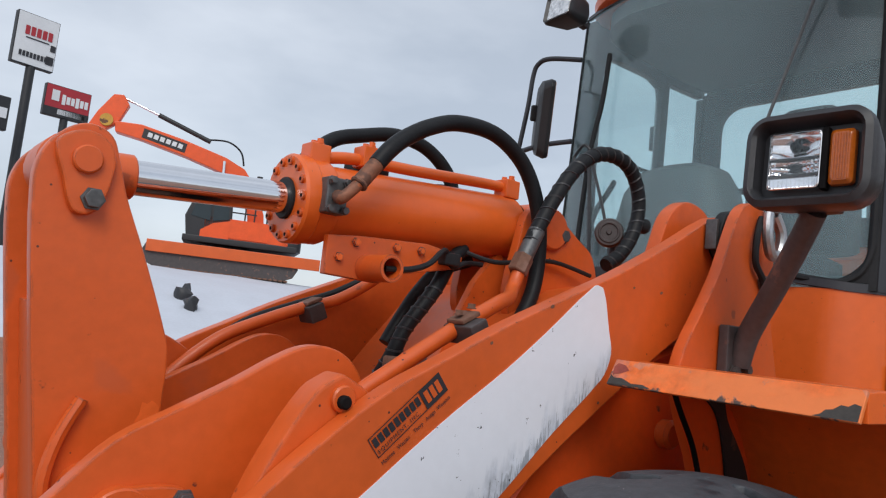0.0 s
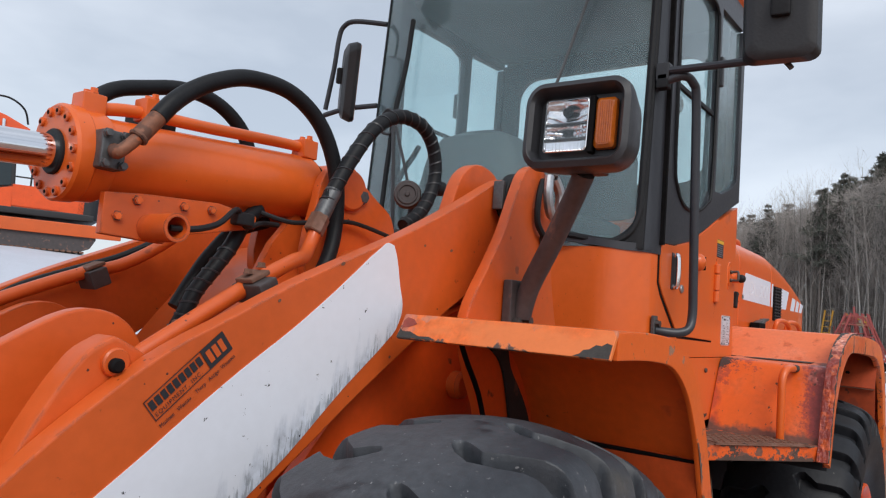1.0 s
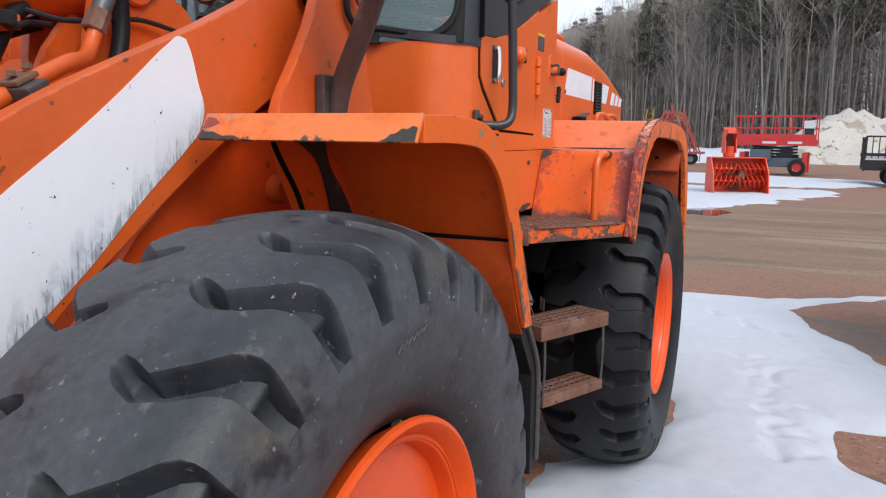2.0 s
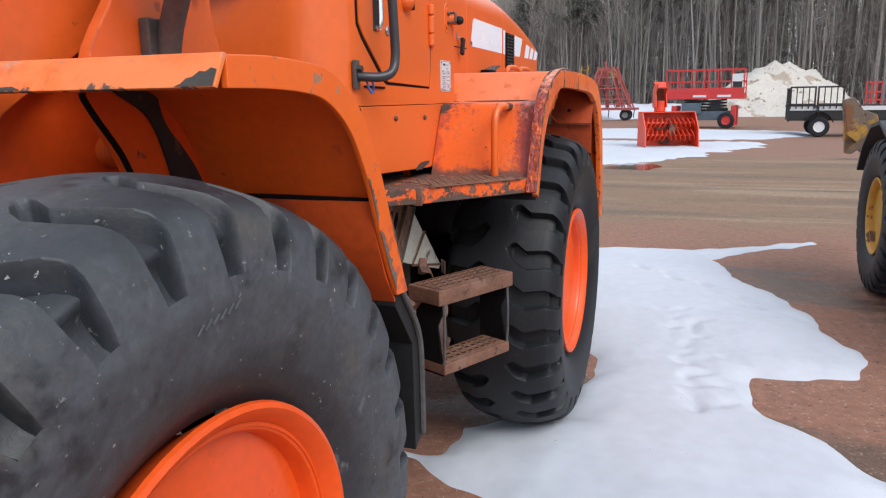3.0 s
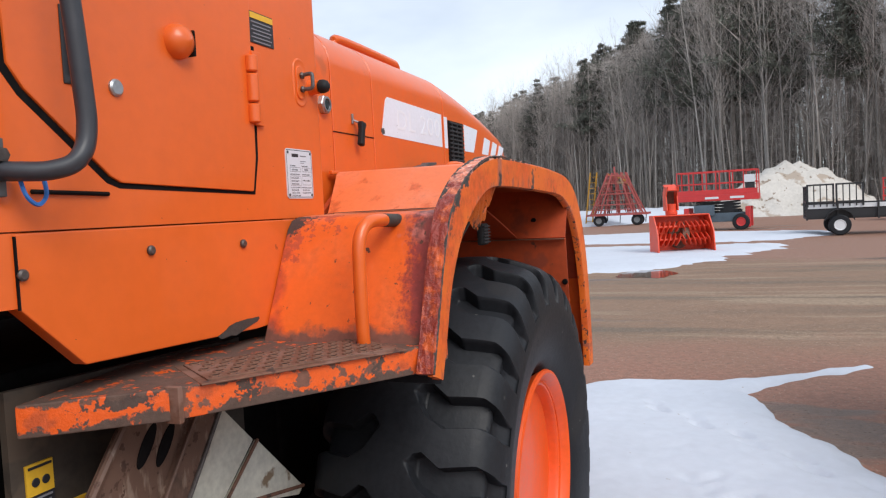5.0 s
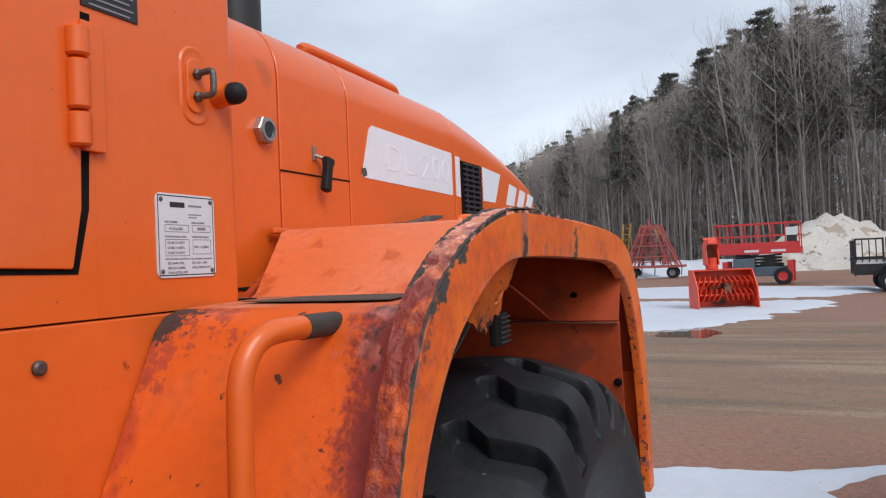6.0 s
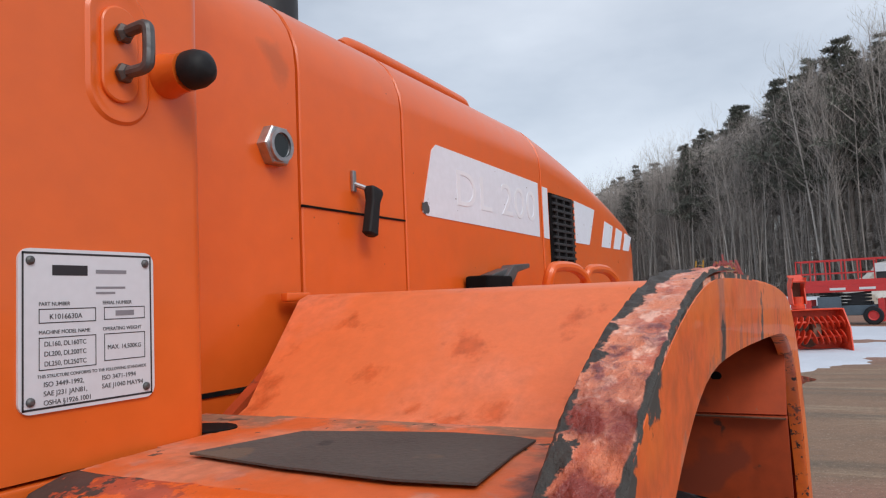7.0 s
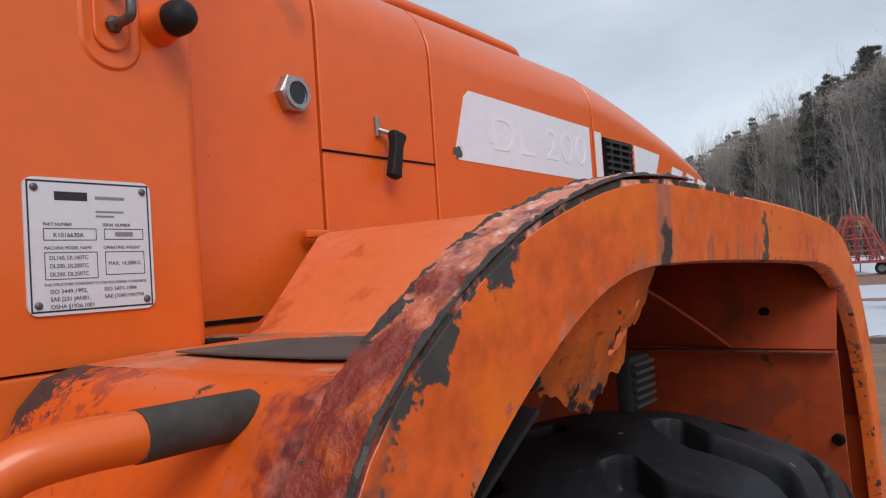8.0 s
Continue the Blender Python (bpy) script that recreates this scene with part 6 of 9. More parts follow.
both(sill_corner, "sill_corner", cab_grey, loader)
both(screen_corner, "screen_corner", black_rubber, loader)
both(corner_pillar, "front_pillar", cab_grey, loader, "charcoal front cab pillar")
both(lambda: block((2.165, -0.56, 2.6), (0.03, 0.10, 0.78), 0.006), "back_pillar", cab_grey, loader)
part("back_window", block((2.165, 0, 2.62), (0.006, 1.02, 0.68), 0.001), cab_glass, loader, "tinted rear cab window")
part("back_rail", block((2.165, 0, 2.26), (0.03, 1.2, 0.06), 0.005), cab_grey, loader)
back_open = [at_x(x, rounded_rect(w, h, r, 6)) for x, w, h, r in ((2.13, 1.14, 0.82, 0.02), (2.13, 0.98, 0.58, 0.11), (2.16, 0.98, 0.58, 0.11), (2.16, 1.14, 0.82, 0.02), (2.13, 1.14, 0.82, 0.02))]
part("back_frame", turned(Matrix.Translation((0, 0, 2.60)), ring_loft(back_open, False, False)), cab_grey, loader)
roof_rings = [plan_ring(3.062, 1.150, 2.19, 0.630, 0.30), plan_ring(3.078, 1.115, 2.21, 0.645, 0.32), plan_ring(3.108, 1.105, 2.21, 0.645, 0.32), plan_ring(3.128, 1.12, 2.18, 0.61, 0.30), plan_ring(3.143, 1.22, 2.10, 0.52, 0.26)]
part("cab_roof", ring_loft(roof_rings, True), orange, loader, "orange cab roof")
part("roof_liner", ring_loft([plan_ring(2.995, 1.165, 2.14, 0.585, 0.30), plan_ring(3.061, 1.165, 2.14, 0.585, 0.30)], True), liner_mat, loader)
part("cab_floor", ring_loft([plan_ring(1.60, 1.14, 2.14, 0.60, 0.1), plan_ring(1.945, 1.14, 2.14, 0.60, 0.1)], True), dash_mat, loader)


# inside the cab
def cushion(rings_spec, seg=24):
    rings = []
    for z, cx, cy, rx, ry in rings_spec:
        rings.append([(cx + rx * math.copysign(abs(math.cos(a)) ** 0.6, math.cos(a)), cy + ry * math.copysign(abs(math.sin(a)) ** 0.6, math.sin(a)), z) for a in (2 * math.pi * k / seg for k in range(seg))])
    return ring_loft(rings, True)


part("operator_seat", cushion([(1.94, 1.82, 0.02, 0.20, 0.20), (2.0, 1.82, 0.02, 0.24, 0.24), (2.08, 1.83, 0.02, 0.24, 0.24), (2.10, 1.84, 0.02, 0.2, 0.2)]), seat_mat, loader, "dark grey operator seat cushion")
part("seat_back", cushion([(2.05, 1.99, 0.02, 0.06, 0.22), (2.12, 2.0, 0.02, 0.075, 0.25), (2.40, 2.03, 0.02, 0.07, 0.24), (2.60, 2.06, 0.02, 0.06, 0.19), (2.64, 2.06, 0.02, 0.03, 0.13)]), seat_mat, loader)
part("head_rest", cushion([(2.645, 2.07, 0.02, 0.035, 0.10), (2.67, 2.07, 0.02, 0.05, 0.13), (2.775, 2.08, 0.02, 0.05, 0.13), (2.80, 2.08, 0.02, 0.03, 0.10)]), seat_mat, loader)
part("dash_cowl", cushion([(1.93, 1.34, 0.16, 0.15, 0.27), (2.16, 1.34, 0.16, 0.14, 0.25), (2.28, 1.34, 0.16, 0.13, 0.22), (2.36, 1.345, 0.16, 0.10, 0.17), (2.39, 1.35, 0.16, 0.05, 0.09)]), dash_mat, loader, "rounded grey instrument cowl")
wheel_line = [Vector((1.52, 0.08, 2.26)) + Vector((0.19 * math.cos(a) * 0.85, 0.19 * math.sin(a), 0.19 * math.cos(a) * 0.5)) for a in (2 * math.pi * k / 28 for k in range(29))]
part("steering_wheel", tube(wheel_line, 0.014, 10, smooth=False), black_plastic, loader)
part("steering_column", rod((1.36, 0.08, 2.0), (1.52, 0.08, 2.25), 0.035, 16), black_plastic, loader)
part("side_console", block((1.85, 0.40, 2.05), (0.42, 0.16, 0.24), 0.02), dash_mat, loader)
part("control_lever", tube([(1.68, 0.40, 2.15), (1.66, 0.40, 2.26), (1.655, 0.40, 2.30)], 0.014, 10), black_plastic, loader)
part("cab_handle", tube([(1.24, 0.53, 2.05), (1.25, 0.50, 2.20), (1.30, 0.48, 2.30), (1.36, 0.50, 2.36)], 0.012, 8), black_plastic, loader)
part("operator_notice", block((1.30, 0.585, 2.53), (0.07, 0.002, 0.07), 0), ink, loader)

# wiper, work lamps, mirrors
part("wiper_arm", tube([(1.035, 0.33, 1.95), (1.03, 0.34, 2.12), (1.045, 0.37, 2.30), (1.065, 0.40, 2.42)], 0.008, 8), black_plastic, loader)
part("wiper_link", tube([(1.03, 0.22, 1.95), (1.025, 0.27, 2.15), (1.04, 0.36, 2.36)], 0.006, 8), black_plastic, loader)
part("wiper_blade", tube([(1.05, 0.41, 2.02), (1.075, 0.405, 2.40), (1.10, 0.385, 2.62), (1.11, 0.375, 2.82)], 0.011, 6), black_rubber, loader)
part("wiper_linkage", tube([(1.06, 0.47, 2.40), (1.055, 0.42, 2.44), (1.06, 0.385, 2.40), (1.055, 0.40, 2.34), (1.055, 0.46, 2.36), (1.06, 0.47, 2.40)], 0.006, 6), black_plastic, loader)
part("wiper_arm", tube([(1.10, -0.485, 3.0), (1.092, -0.38, 2.669), (1.078, -0.31, 2.445), (1.066, -0.26, 2.26)], 0.0055, 8), grey_fitting, loader, "thin bright metal arm across the windscreen")
part("wiper_base", block((1.03, 0.28, 1.93), (0.05, 0.16, 0.05), 0.008), black_plastic, loader)


def work_lamp(c, turn, size=1.0):
    m = pose(*c, 0, 8, turn) @ Matrix.Scale(size, 4)
    shell = part("work_lamp", turned(m, ring_loft([at_x(-0.06, rounded_rect(0.13, 0.10, 0.015)), at_x(-0.075, rounded_rect(0.155, 0.12, 0.02)), at_x(-0.06, rounded_rect(0.165, 0.13, 0.025)), at_x(0.03, rounded_rect(0.13, 0.10, 0.03)), at_x(0.06, rounded_rect(0.08, 0.06, 0.02))], True)), black_plastic, loader, "black square work lamp")
    part("work_lens", turned(m, block((-0.064, 0, 0), (0.012, 0.125, 0.095), 0.006)), clear_lens, shell)
    part("lamp_bracket", turned(m, block((0.05, 0, -0.02), (0.08, 0.03, 0.02), 0.003)), black_plastic, shell)


work_lamp((1.0, 0.50, 2.985), -6)
work_lamp((1.04, -0.605, 2.962), 6, 1.25)
# right mirror
part("mirror_bracket", tube([(1.20, 0.60, 2.875), (1.15, 0.74, 2.895), (1.14, 0.80, 2.88), (1.14, 0.825, 2.83), (1.14, 0.84, 2.69), (1.14, 0.872, 2.51)], 0.011, 10), cab_grey, loader)
part("mirror_bracket", tube([(1.18, 0.60, 2.51), (1.14, 0.74, 2.50), (1.14, 0.875, 2.485)], 0.011, 10), cab_grey, loader)


def rear_mirror(m):
    shell = ring_loft([at_x(0.012, rounded_rect(0.19, 0.33, 0.03)), at_x(-0.005, rounded_rect(0.20, 0.34, 0.035)), at_x(-0.035, rounded_rect(0.18, 0.32, 0.045)), at_x(-0.05, rounded_rect(0.13, 0.26, 0.05))], True)
    ob = part("mirror_shell", turned(m, shell), mirror_back, loader, "black rear view mirror")
    part("mirror_glass", turned(m, block((0.013, 0, 0), (0.003, 0.175, 0.315), 0.0)), chrome, ob)
    part("mirror_clamp", turned(m, block((-0.055, 0.0, 0.02), (0.035, 0.05, 0.07), 0.008)), black_rubber, ob)


rear_mirror(pose(1.165, 0.742, 2.625, 17, 0, -40))
# left mirror on its long arms
part("mirror_bracket", tube([(1.20, -0.632, 2.494), (1.19, -0.80, 2.487), (1.175, -1.00, 2.478), (1.172, -1.034, 2.482), (1.172, -1.038, 2.51), (1.172, -1.038, 2.74), (1.185, -1.04, 2.95)], 0.0125, 10), cab_grey, loader)
part("mirror_bracket", tube([(1.22, -0.645, 2.93), (1.215, -0.80, 2.96), (1.205, -1.03, 2.97), (1.20, -1.05, 2.95)], 0.0115, 10), cab_grey, loader)
part("bracket_joint", block((1.205, -0.64, 2.49), (0.04, 0.045, 0.06), 0.006), black_plastic, loader)
part("bracket_tip", tube([(1.174, -1.005, 2.475), (1.172, -1.025, 2.45), (1.172, -1.032, 2.44)], 0.008, 8), bolt_mat, loader)
rear_mirror(pose(1.14, -1.008, 2.585, 0, -6, 8) @ Matrix.Diagonal((1, 1.05, 0.80, 1)))

# lifting eye, bumper and rating plate on the rear cab side
EYE = Vector((2.086, -CAB_H, 1.8965))


def stadium(w, h, y):
    return [(x, y, z) for x, z in rounded_rect(w, h, w * 0.48, 8)]


part("eye_recess", turned(Matrix.Translation(EYE), ring_loft([stadium(0.062, 0.120, 0.0), stadium(0.056, 0.114, -0.0026), stadium(0.048, 0.104, -0.0026), stadium(0.040, 0.090, -0.0004)], False, True)), orange, loader, "pressed oval dish round the eye")
part("eye_plate", turned(Matrix.Translation(EYE), ring_loft([stadium(0.036, 0.082, 0.001), stadium(0.036, 0.082, -0.0030), stadium(0.033, 0.079, -0.0040)], True)), orange, loader)
part("lifting_eye", tube([EYE + Vector(p) for p in ((0, -0.004, 0.017), (0.001, -0.026, 0.0195), (0.001, -0.033, 0.0185), (0.001, -0.036, 0.013), (0.001, -0.036, -0.010), (0.001, -0.033, -0.0155), (0.001, -0.026, -0.017), (0, -0.004, -0.017))], 0.0050, 10), grey_fitting, loader, "bent steel tie-down eye")
for dz in (0.017, -0.017):
    part("eye_nut", rod(EYE + Vector((0, -0.003, dz)), EYE + Vector((0, -0.013, dz)), 0.0085, 6), bolt_mat, loader)
part("bumper_stem", lathe([(0.021, 0.002), (0.0195, -0.006), (0.0175, -0.012), (0.0175, -0.026)], (2.137, -CAB_H, 1.891), "y", 24), orange, loader)
part("rubber_bumper", lathe([(0.0145, -0.002), (0.0172, -0.005), (0.0172, -0.014), (0.0145, -0.022), (0.009, -0.0265), (0.003, -0.0275)], (2.137, -CAB_H - 0.025, 1.891), "y", 24), black_rubber, loader, "black rubber stop")
PX0, PX1, PZ0, PZ1 = 1.999, 2.117, 1.609, 1.730
plate_ob = part("rating_plate", turned(Matrix.Translation(((PX0 + PX1) / 2, -CAB_H, (PZ0 + PZ1) / 2)), ring_loft([[(x, 0.001, z) for x, z in rounded_rect(PX1 - PX0, PZ1 - PZ0, 0.009)], [(x, -0.0022, z) for x, z in rounded_rect(PX1 - PX0, PZ1 - PZ0, 0.009)]], True)), white_plate, loader, "white riveted rating plate with black print")
PY = -CAB_H - 0.0024


def on_plate(x0, x1, z0, z1, mat=None, name="print_line", y=PY):
    """A printed bar; 0..1 across and 0..1 down the plate."""
    bm = bmesh.new()
    X, Z = (lambda q: PX0 + q * (PX1 - PX0)), (lambda q: PZ1 - q * (PZ1 - PZ0))
    bm.faces.new([bm.verts.new(p) for p in ((X(x0), y, Z(z0)), (X(x1), y, Z(z0)), (X(x1), y, Z(z1)), (X(x0), y, Z(z1)))])
    part(name, bm, mat or ink, plate_ob)


def plate_box(x0, x1, z0, z1, t=0.006):
    for b in ((x0, x1, z0, z0 + t), (x0, x1, z1 - t, z1), (x0, x0 + t, z0, z1), (x1 - t, x1, z0, z1)):
        on_plate(*b)


def plate_text(text, x, z, size, squeeze=1.0):
    lettering(text, size, ink, plate_ob, (PX0 + x * (PX1 - PX0), PY, PZ1 - z * (PZ1 - PZ0)), (1, 0, 0), (0, 0, 1), "print", 0.0001, 1.0, squeeze)


plate_box(0.022, 0.978, 0.022, 0.978, 0.013)
for x in (0.075, 0.925):
    for z in (0.075, 0.925):
        part("rivet", lathe([(0.0034, 0), (0.0032, -0.0012), (0.0016, -0.0022)], (PX0 + x * (PX1 - PX0), PY, PZ1 - z * (PZ1 - PZ0)), "y", 14), grey_fitting, plate_ob)
on_plate(0.22, 0.47, 0.10, 0.165, ink)
on_plate(0.53, 0.77, 0.125, 0.15, grey_ink)
on_plate(0.53, 0.76, 0.235, 0.25, grey_ink)
on_plate(0.53, 0.68, 0.27, 0.285, grey_ink)
plate_text("PART NUMBER", 0.13, 0.352, 0.0040, 0.95)
plate_text("SERIAL NUMBER", 0.58, 0.352, 0.0040, 0.95)
plate_box(0.13, 0.53, 0.37, 0.46)
plate_text("K1016630A", 0.20, 0.435, 0.0056, 1.0)
plate_box(0.59, 0.92, 0.37, 0.455)
on_plate(0.68, 0.83, 0.395, 0.43, grey_ink)
plate_text("MACHINE MODEL NAME", 0.13, 0.525, 0.0040, 0.95)
plate_text("OPERATING WEIGHT", 0.58, 0.525, 0.0040, 0.95)
plate_box(0.13, 0.53, 0.545, 0.745)
for k, row in enumerate(("DL160, DL160TC", "DL200, DL200TC", "DL250, DL250TC")):
    plate_text(row, 0.165, 0.60 + 0.06 * k, 0.0051, 0.93)
plate_box(0.59, 0.92, 0.545, 0.725)
plate_text("MAX. 14,500KG", 0.615, 0.65, 0.0051, 0.93)
plate_text("THIS STRUCTURE CONFORMS TO THE FOLLOWING STANDARDS", 0.12, 0.79, 0.0035, 0.92)
plate_text("ISO 3449-1992,", 0.16, 0.845, 0.0052, 1.0)
plate_text("ISO 3471-1994", 0.57, 0.845, 0.0052, 1.0)
plate_text("SAE J231 JAN81,", 0.16, 0.90, 0.0052, 1.0)
plate_text("SAE J1040 MAY94", 0.57, 0.90, 0.0052, 1.0)
plate_text("OSHA \u00a71926.1001", 0.16, 0.955, 0.0052, 1.0)

# ---- hood ----
HH = 0.49


def hood_ring(x, half, top, low=1.15, r=0.13, n=7):
    pts = [(x, half, low)]
    for k in range(n + 1):
        a = radians(90 * k / n)
        pts.append((x, half - r + r * math.cos(a), top - r + r * math.sin(a)))
    for k in range(n + 1):
        a = radians(90 - 90 * k / n)
        pts.append((x, -half + r - r * math.cos(a), top - r + r * math.sin(a)))
    pts.append((x, -half, low))
    return pts


def hood_section(xs, name, label=""):
    """A stretch of the hood between seams, edges rounded a little."""
    def dims(x):
        if x < 3.46:
            return HH, 2.155 - 0.01 * (x - 2.18)
        s = (x - 3.46) / 1.05
        return HH - 0.02 * max(0.0, x - 4.36) / 0.09, 2.142 - 0.10 * s - 0.10 * s * s
    rings = []
    for i, x in enumerate(xs):
        h, t = dims(x)
        k = 0.002 if i in (0, len(xs) - 1) else 0
        rings.append(hood_ring(x, h - k, t - k))
        if i == 0:
            rings.append(hood_ring(x + 0.002, h, t))
        if i == len(xs) - 2:
            hh, tt = dims(xs[-1])
            rings.append(hood_ring(xs[-1] - 0.002, hh, tt))
    part(name, ring_loft(rings, True), orange, loader, label)


part("hood_core", ring_loft([hood_ring(2.19, HH - 0.014, 2.13), hood_ring(3.45, HH - 0.014, 2.12), hood_ring(4.40, HH - 0.05, 1.95)], True), frame_black, loader)
hood_section([2.185, 2.488], "tank_cover", "orange tank cover behind the cab")
hood_section([2.4945, 2.771], "hood_front")
hood_section([2.7775, 3.4505], "hood_middle", "orange engine hood")
hood_section([3.4595, 3.6, 3.75, 3.9, 4.05, 4.2, 4.36, 4.45], "hood_tail")
part("door_seam", block((2.632, -HH - 0.0005, 1.822), (0.28, 0.003, 0.0032), 0), frame_black, loader)
part("hood_foot_seam", block((2.29, -HH - 0.0008, 1.580), (0.21, 0.003, 0.006), 0), frame_black, loader)
part("sight_ring", turned(Matrix.Translation((2.433, -HH, 1.896)), lathe([(0.029, 0), (0.029, -0.014), (0.027, -0.016)], (0, 0, 0), "y", 6)), steel, loader, "hexagonal steel sight glass")
part("sight_bezel", lathe([(0.017, -0.013), (0.0225, -0.013), (0.0225, -0.020), (0.017, -0.020)], (2.433, -HH, 1.896), "y", 24, closed=True), steel, loader)
part("sight_glass", disc((2.433, -HH - 0.015, 1.896), 0.017, 0.004), far_glass, loader)
part("latch_plate", block((2.617, -HH - 0.003, 1.872), (0.010, 0.006, 0.034), 0.002), steel, loader)
part("latch_pin", rod((2.617, -HH - 0.003, 1.868), (2.640, -HH - 0.022, 1.858), 0.004, 8), steel, loader)
part("latch_handle", turned(pose(2.636, -HH - 0.024, 1.828, 0, 12, 0), ring_loft([[(x, y, z) for x, y in rounded_rect(w, d, 0.005, 3)] for z, w, d in ((0.034, 0.030, 0.016), (0.028, 0.032, 0.02), (0.012, 0.022, 0.018), (-0.03, 0.024, 0.018), (-0.04, 0.026, 0.018), (-0.044, 0.018, 0.012))], True)), black_rubber, loader, "black rubber hood latch")
hood_white = [(2.835, 1.843), (2.878, 1.965), (2.895, 1.978), (3.43, 1.970), (3.43, 1.832), (2.85, 1.838)]
part("hood_decal", plate(hood_white, -HH - 0.0014, -HH + 0.001, 0), white_decal, loader, "peeling white decal with raised model number")
word = lettering("DL 200", 0.105, pale_ink, loader, (2.965, -HH - 0.0018, 1.870), (1, 0, 0), (0, 0, 1), "model_number", 0.0005, 1.08, 1.32)
for glyph in glyphs(word.data):
    part("model_number", glyph, pale_ink, loader)
bpy.data.objects.remove(word)
part("decal_peel", patch((2.845, -HH - 0.0022, 1.852), (1, 0, 0), (0, 0, 1), 0.035, 0.03, 33), grey_fitting, loader)
part("hood_decal", plate([(3.462, 1.965), (3.50, 1.965), (3.50, 1.83), (3.462, 1.832)], -HH - 0.001, -HH + 0.004, 0), white_decal, loader)
grille = part("vent_grille", block((3.60, -HH, 1.855), (0.19, 0.012, 0.20), 0.004), frame_black, loader, "black louvred hood vent")
for k in range(11):
    part("louvre", block((3.60, -HH - 0.008, 1.765 + 0.018 * k), (0.17, 0.008, 0.007), 0.001), black_plastic, grille)
for k in range(3):
    part("louvre_bar", block((3.54 + 0.06 * k, -HH - 0.008, 1.855), (0.006, 0.009, 0.19), 0.001), black_plastic, grille)
for k, (x0, x1) in enumerate(((3.72, 3.92), (3.98, 4.08), (4.12, 4.20), (4.24, 4.32))):
    s = (x0 + x1) / 2
    part("hood_decal", plate([(x0, 1.832), (x0, 1.955 - 0.01 * k), (x1, 1.945 - 0.012 * k), (x1 - 0.07, 1.832)] if k == 0 else [(x0, 1.832), (x0 + 0.05, 1.93 - 0.012 * k), (x1 + 0.045, 1.92 - 0.012 * k), (x1, 1.832)], -HH - 0.0012, -HH + 0.004, 0), white_decal, loader)
part("hood_rail", tube([(2.84, -0.30, 2.14), (2.855, -0.31, 2.185), (2.90, -0.315, 2.20), (3.30, -0.315, 2.195), (3.385, -0.312, 2.185), (3.41, -0.305, 2.13)], 0.017, 12), orange, loader, "orange tubular hood rail")
part("exhaust_pipe", tube([(3.03, 0.05, 2.10), (3.03, 0.05, 2.55), (3.03, 0.05, 2.82), (3.06, 0.05, 2.95), (3.14, 0.05, 3.0)], 0.085, 20), dark_steel, loader, "black exhaust stack")
part("hood_catch", block((3.05, -HH - 0.03, 1.712), (0.13, 0.05, 0.030), 0.006), frame_black, loader)
part("catch_plate", block((3.10, -HH - 0.02, 1.732), (0.09, 0.03, 0.012), 0.003, pose(0, 0, 0, 0, -10, 0).to_3x3()), grey_fitting, loader)
part("hood_catch_lever", plate([(3.09, 1.716), (3.15, 1.752), (3.24, 1.757), (3.24, 1.747), (3.17, 1.736), (3.14, 1.712)], -HH - 0.045, -HH - 0.015, 0.003), grey_fitting, loader)
for x in (3.40, 3.68):
    part("fender_handle", tube([(x - 0.09, -0.545, 1.69), (x - 0.088, -0.555, 1.733), (x - 0.06, -0.56, 1.750), (x + 0.03, -0.575, 1.748), (x + 0.085, -0.585, 1.722), (x + 0.10, -0.59, 1.68)], 0.013, 10), orange, loader)

# ---- rear fenders ----
ARCH = [(1.815, 1.235), (1.845, 1.31), (1.895, 1.44), (1.95, 1.545), (2.015, 1.60), (2.08, 1.635), (2.15, 1.660), (2.25, 1.683), (2.36, 1.691), (2.60, 1.690), (2.90, 1.683), (3.15, 1.668), (3.28, 1.643), (3.38, 1.595), (3.46, 1.52), (3.53, 1.41), (3.58, 1.25), (3.61, 1.02), (3.62, 0.88)]
ARCH_IN = [(1.868, 1.215), (1.895, 1.275), (1.94, 1.385), (1.985, 1.452), (2.035, 1.506), (2.11, 1.556), (2.19, 1.593), (2.275, 1.613), (2.40, 1.617), (2.60, 1.614), (2.88, 1.606), (3.08, 1.596), (3.19, 1.573), (3.29, 1.532), (3.37, 1.47), (3.44, 1.37), (3.50, 1.22), (3.535, 1.01), (3.545, 0.88)]


def fender_skirt():
    """The outer face of the fender between its two arches, with its lower edge turned in; v runs from the top edge to the lower."""
    out, low = (curve_points([(x, 0, z) for x, z in a], 3) for a in (ARCH, ARCH_IN))
    bm = bmesh.new()
    uv = bm.loops.layers.uv.new("across")
    rows = []
    for p, q in zip(out, low):
        d = (q - p)
        row = [(p + d * f, -1.062 + dy, f) for f, dy in ((0.0, 0.003), (0.04, 0.0), (0.35, 0.0), (0.7, 0.001), (0.97, 0.002), (1.0, 0.008))]
        row += [(q, -1.035, 1.0), (p + d * 0.9, -1.045, 1.0), (p + d * 0.1, -1.045, 0.0)]
        rows.append([(bm.verts.new((c.x, y, c.z)), f) for c, y, f in row])
    n = len(rows[0])
    for a, b in zip(rows, rows[1:]):
        for k in range(n):
            quad = (a[k], a[(k + 1) % n], b[(k + 1) % n], b[k])
            face = bm.faces.new([v for v, f in quad])
            for loop, (v, f) in zip(face.loops, quad):
                loop[uv].uv = (v.co.x, f)
    for r in (rows[0], rows[-1]):
        bm.faces.new([v for v, f in r])
    return bm


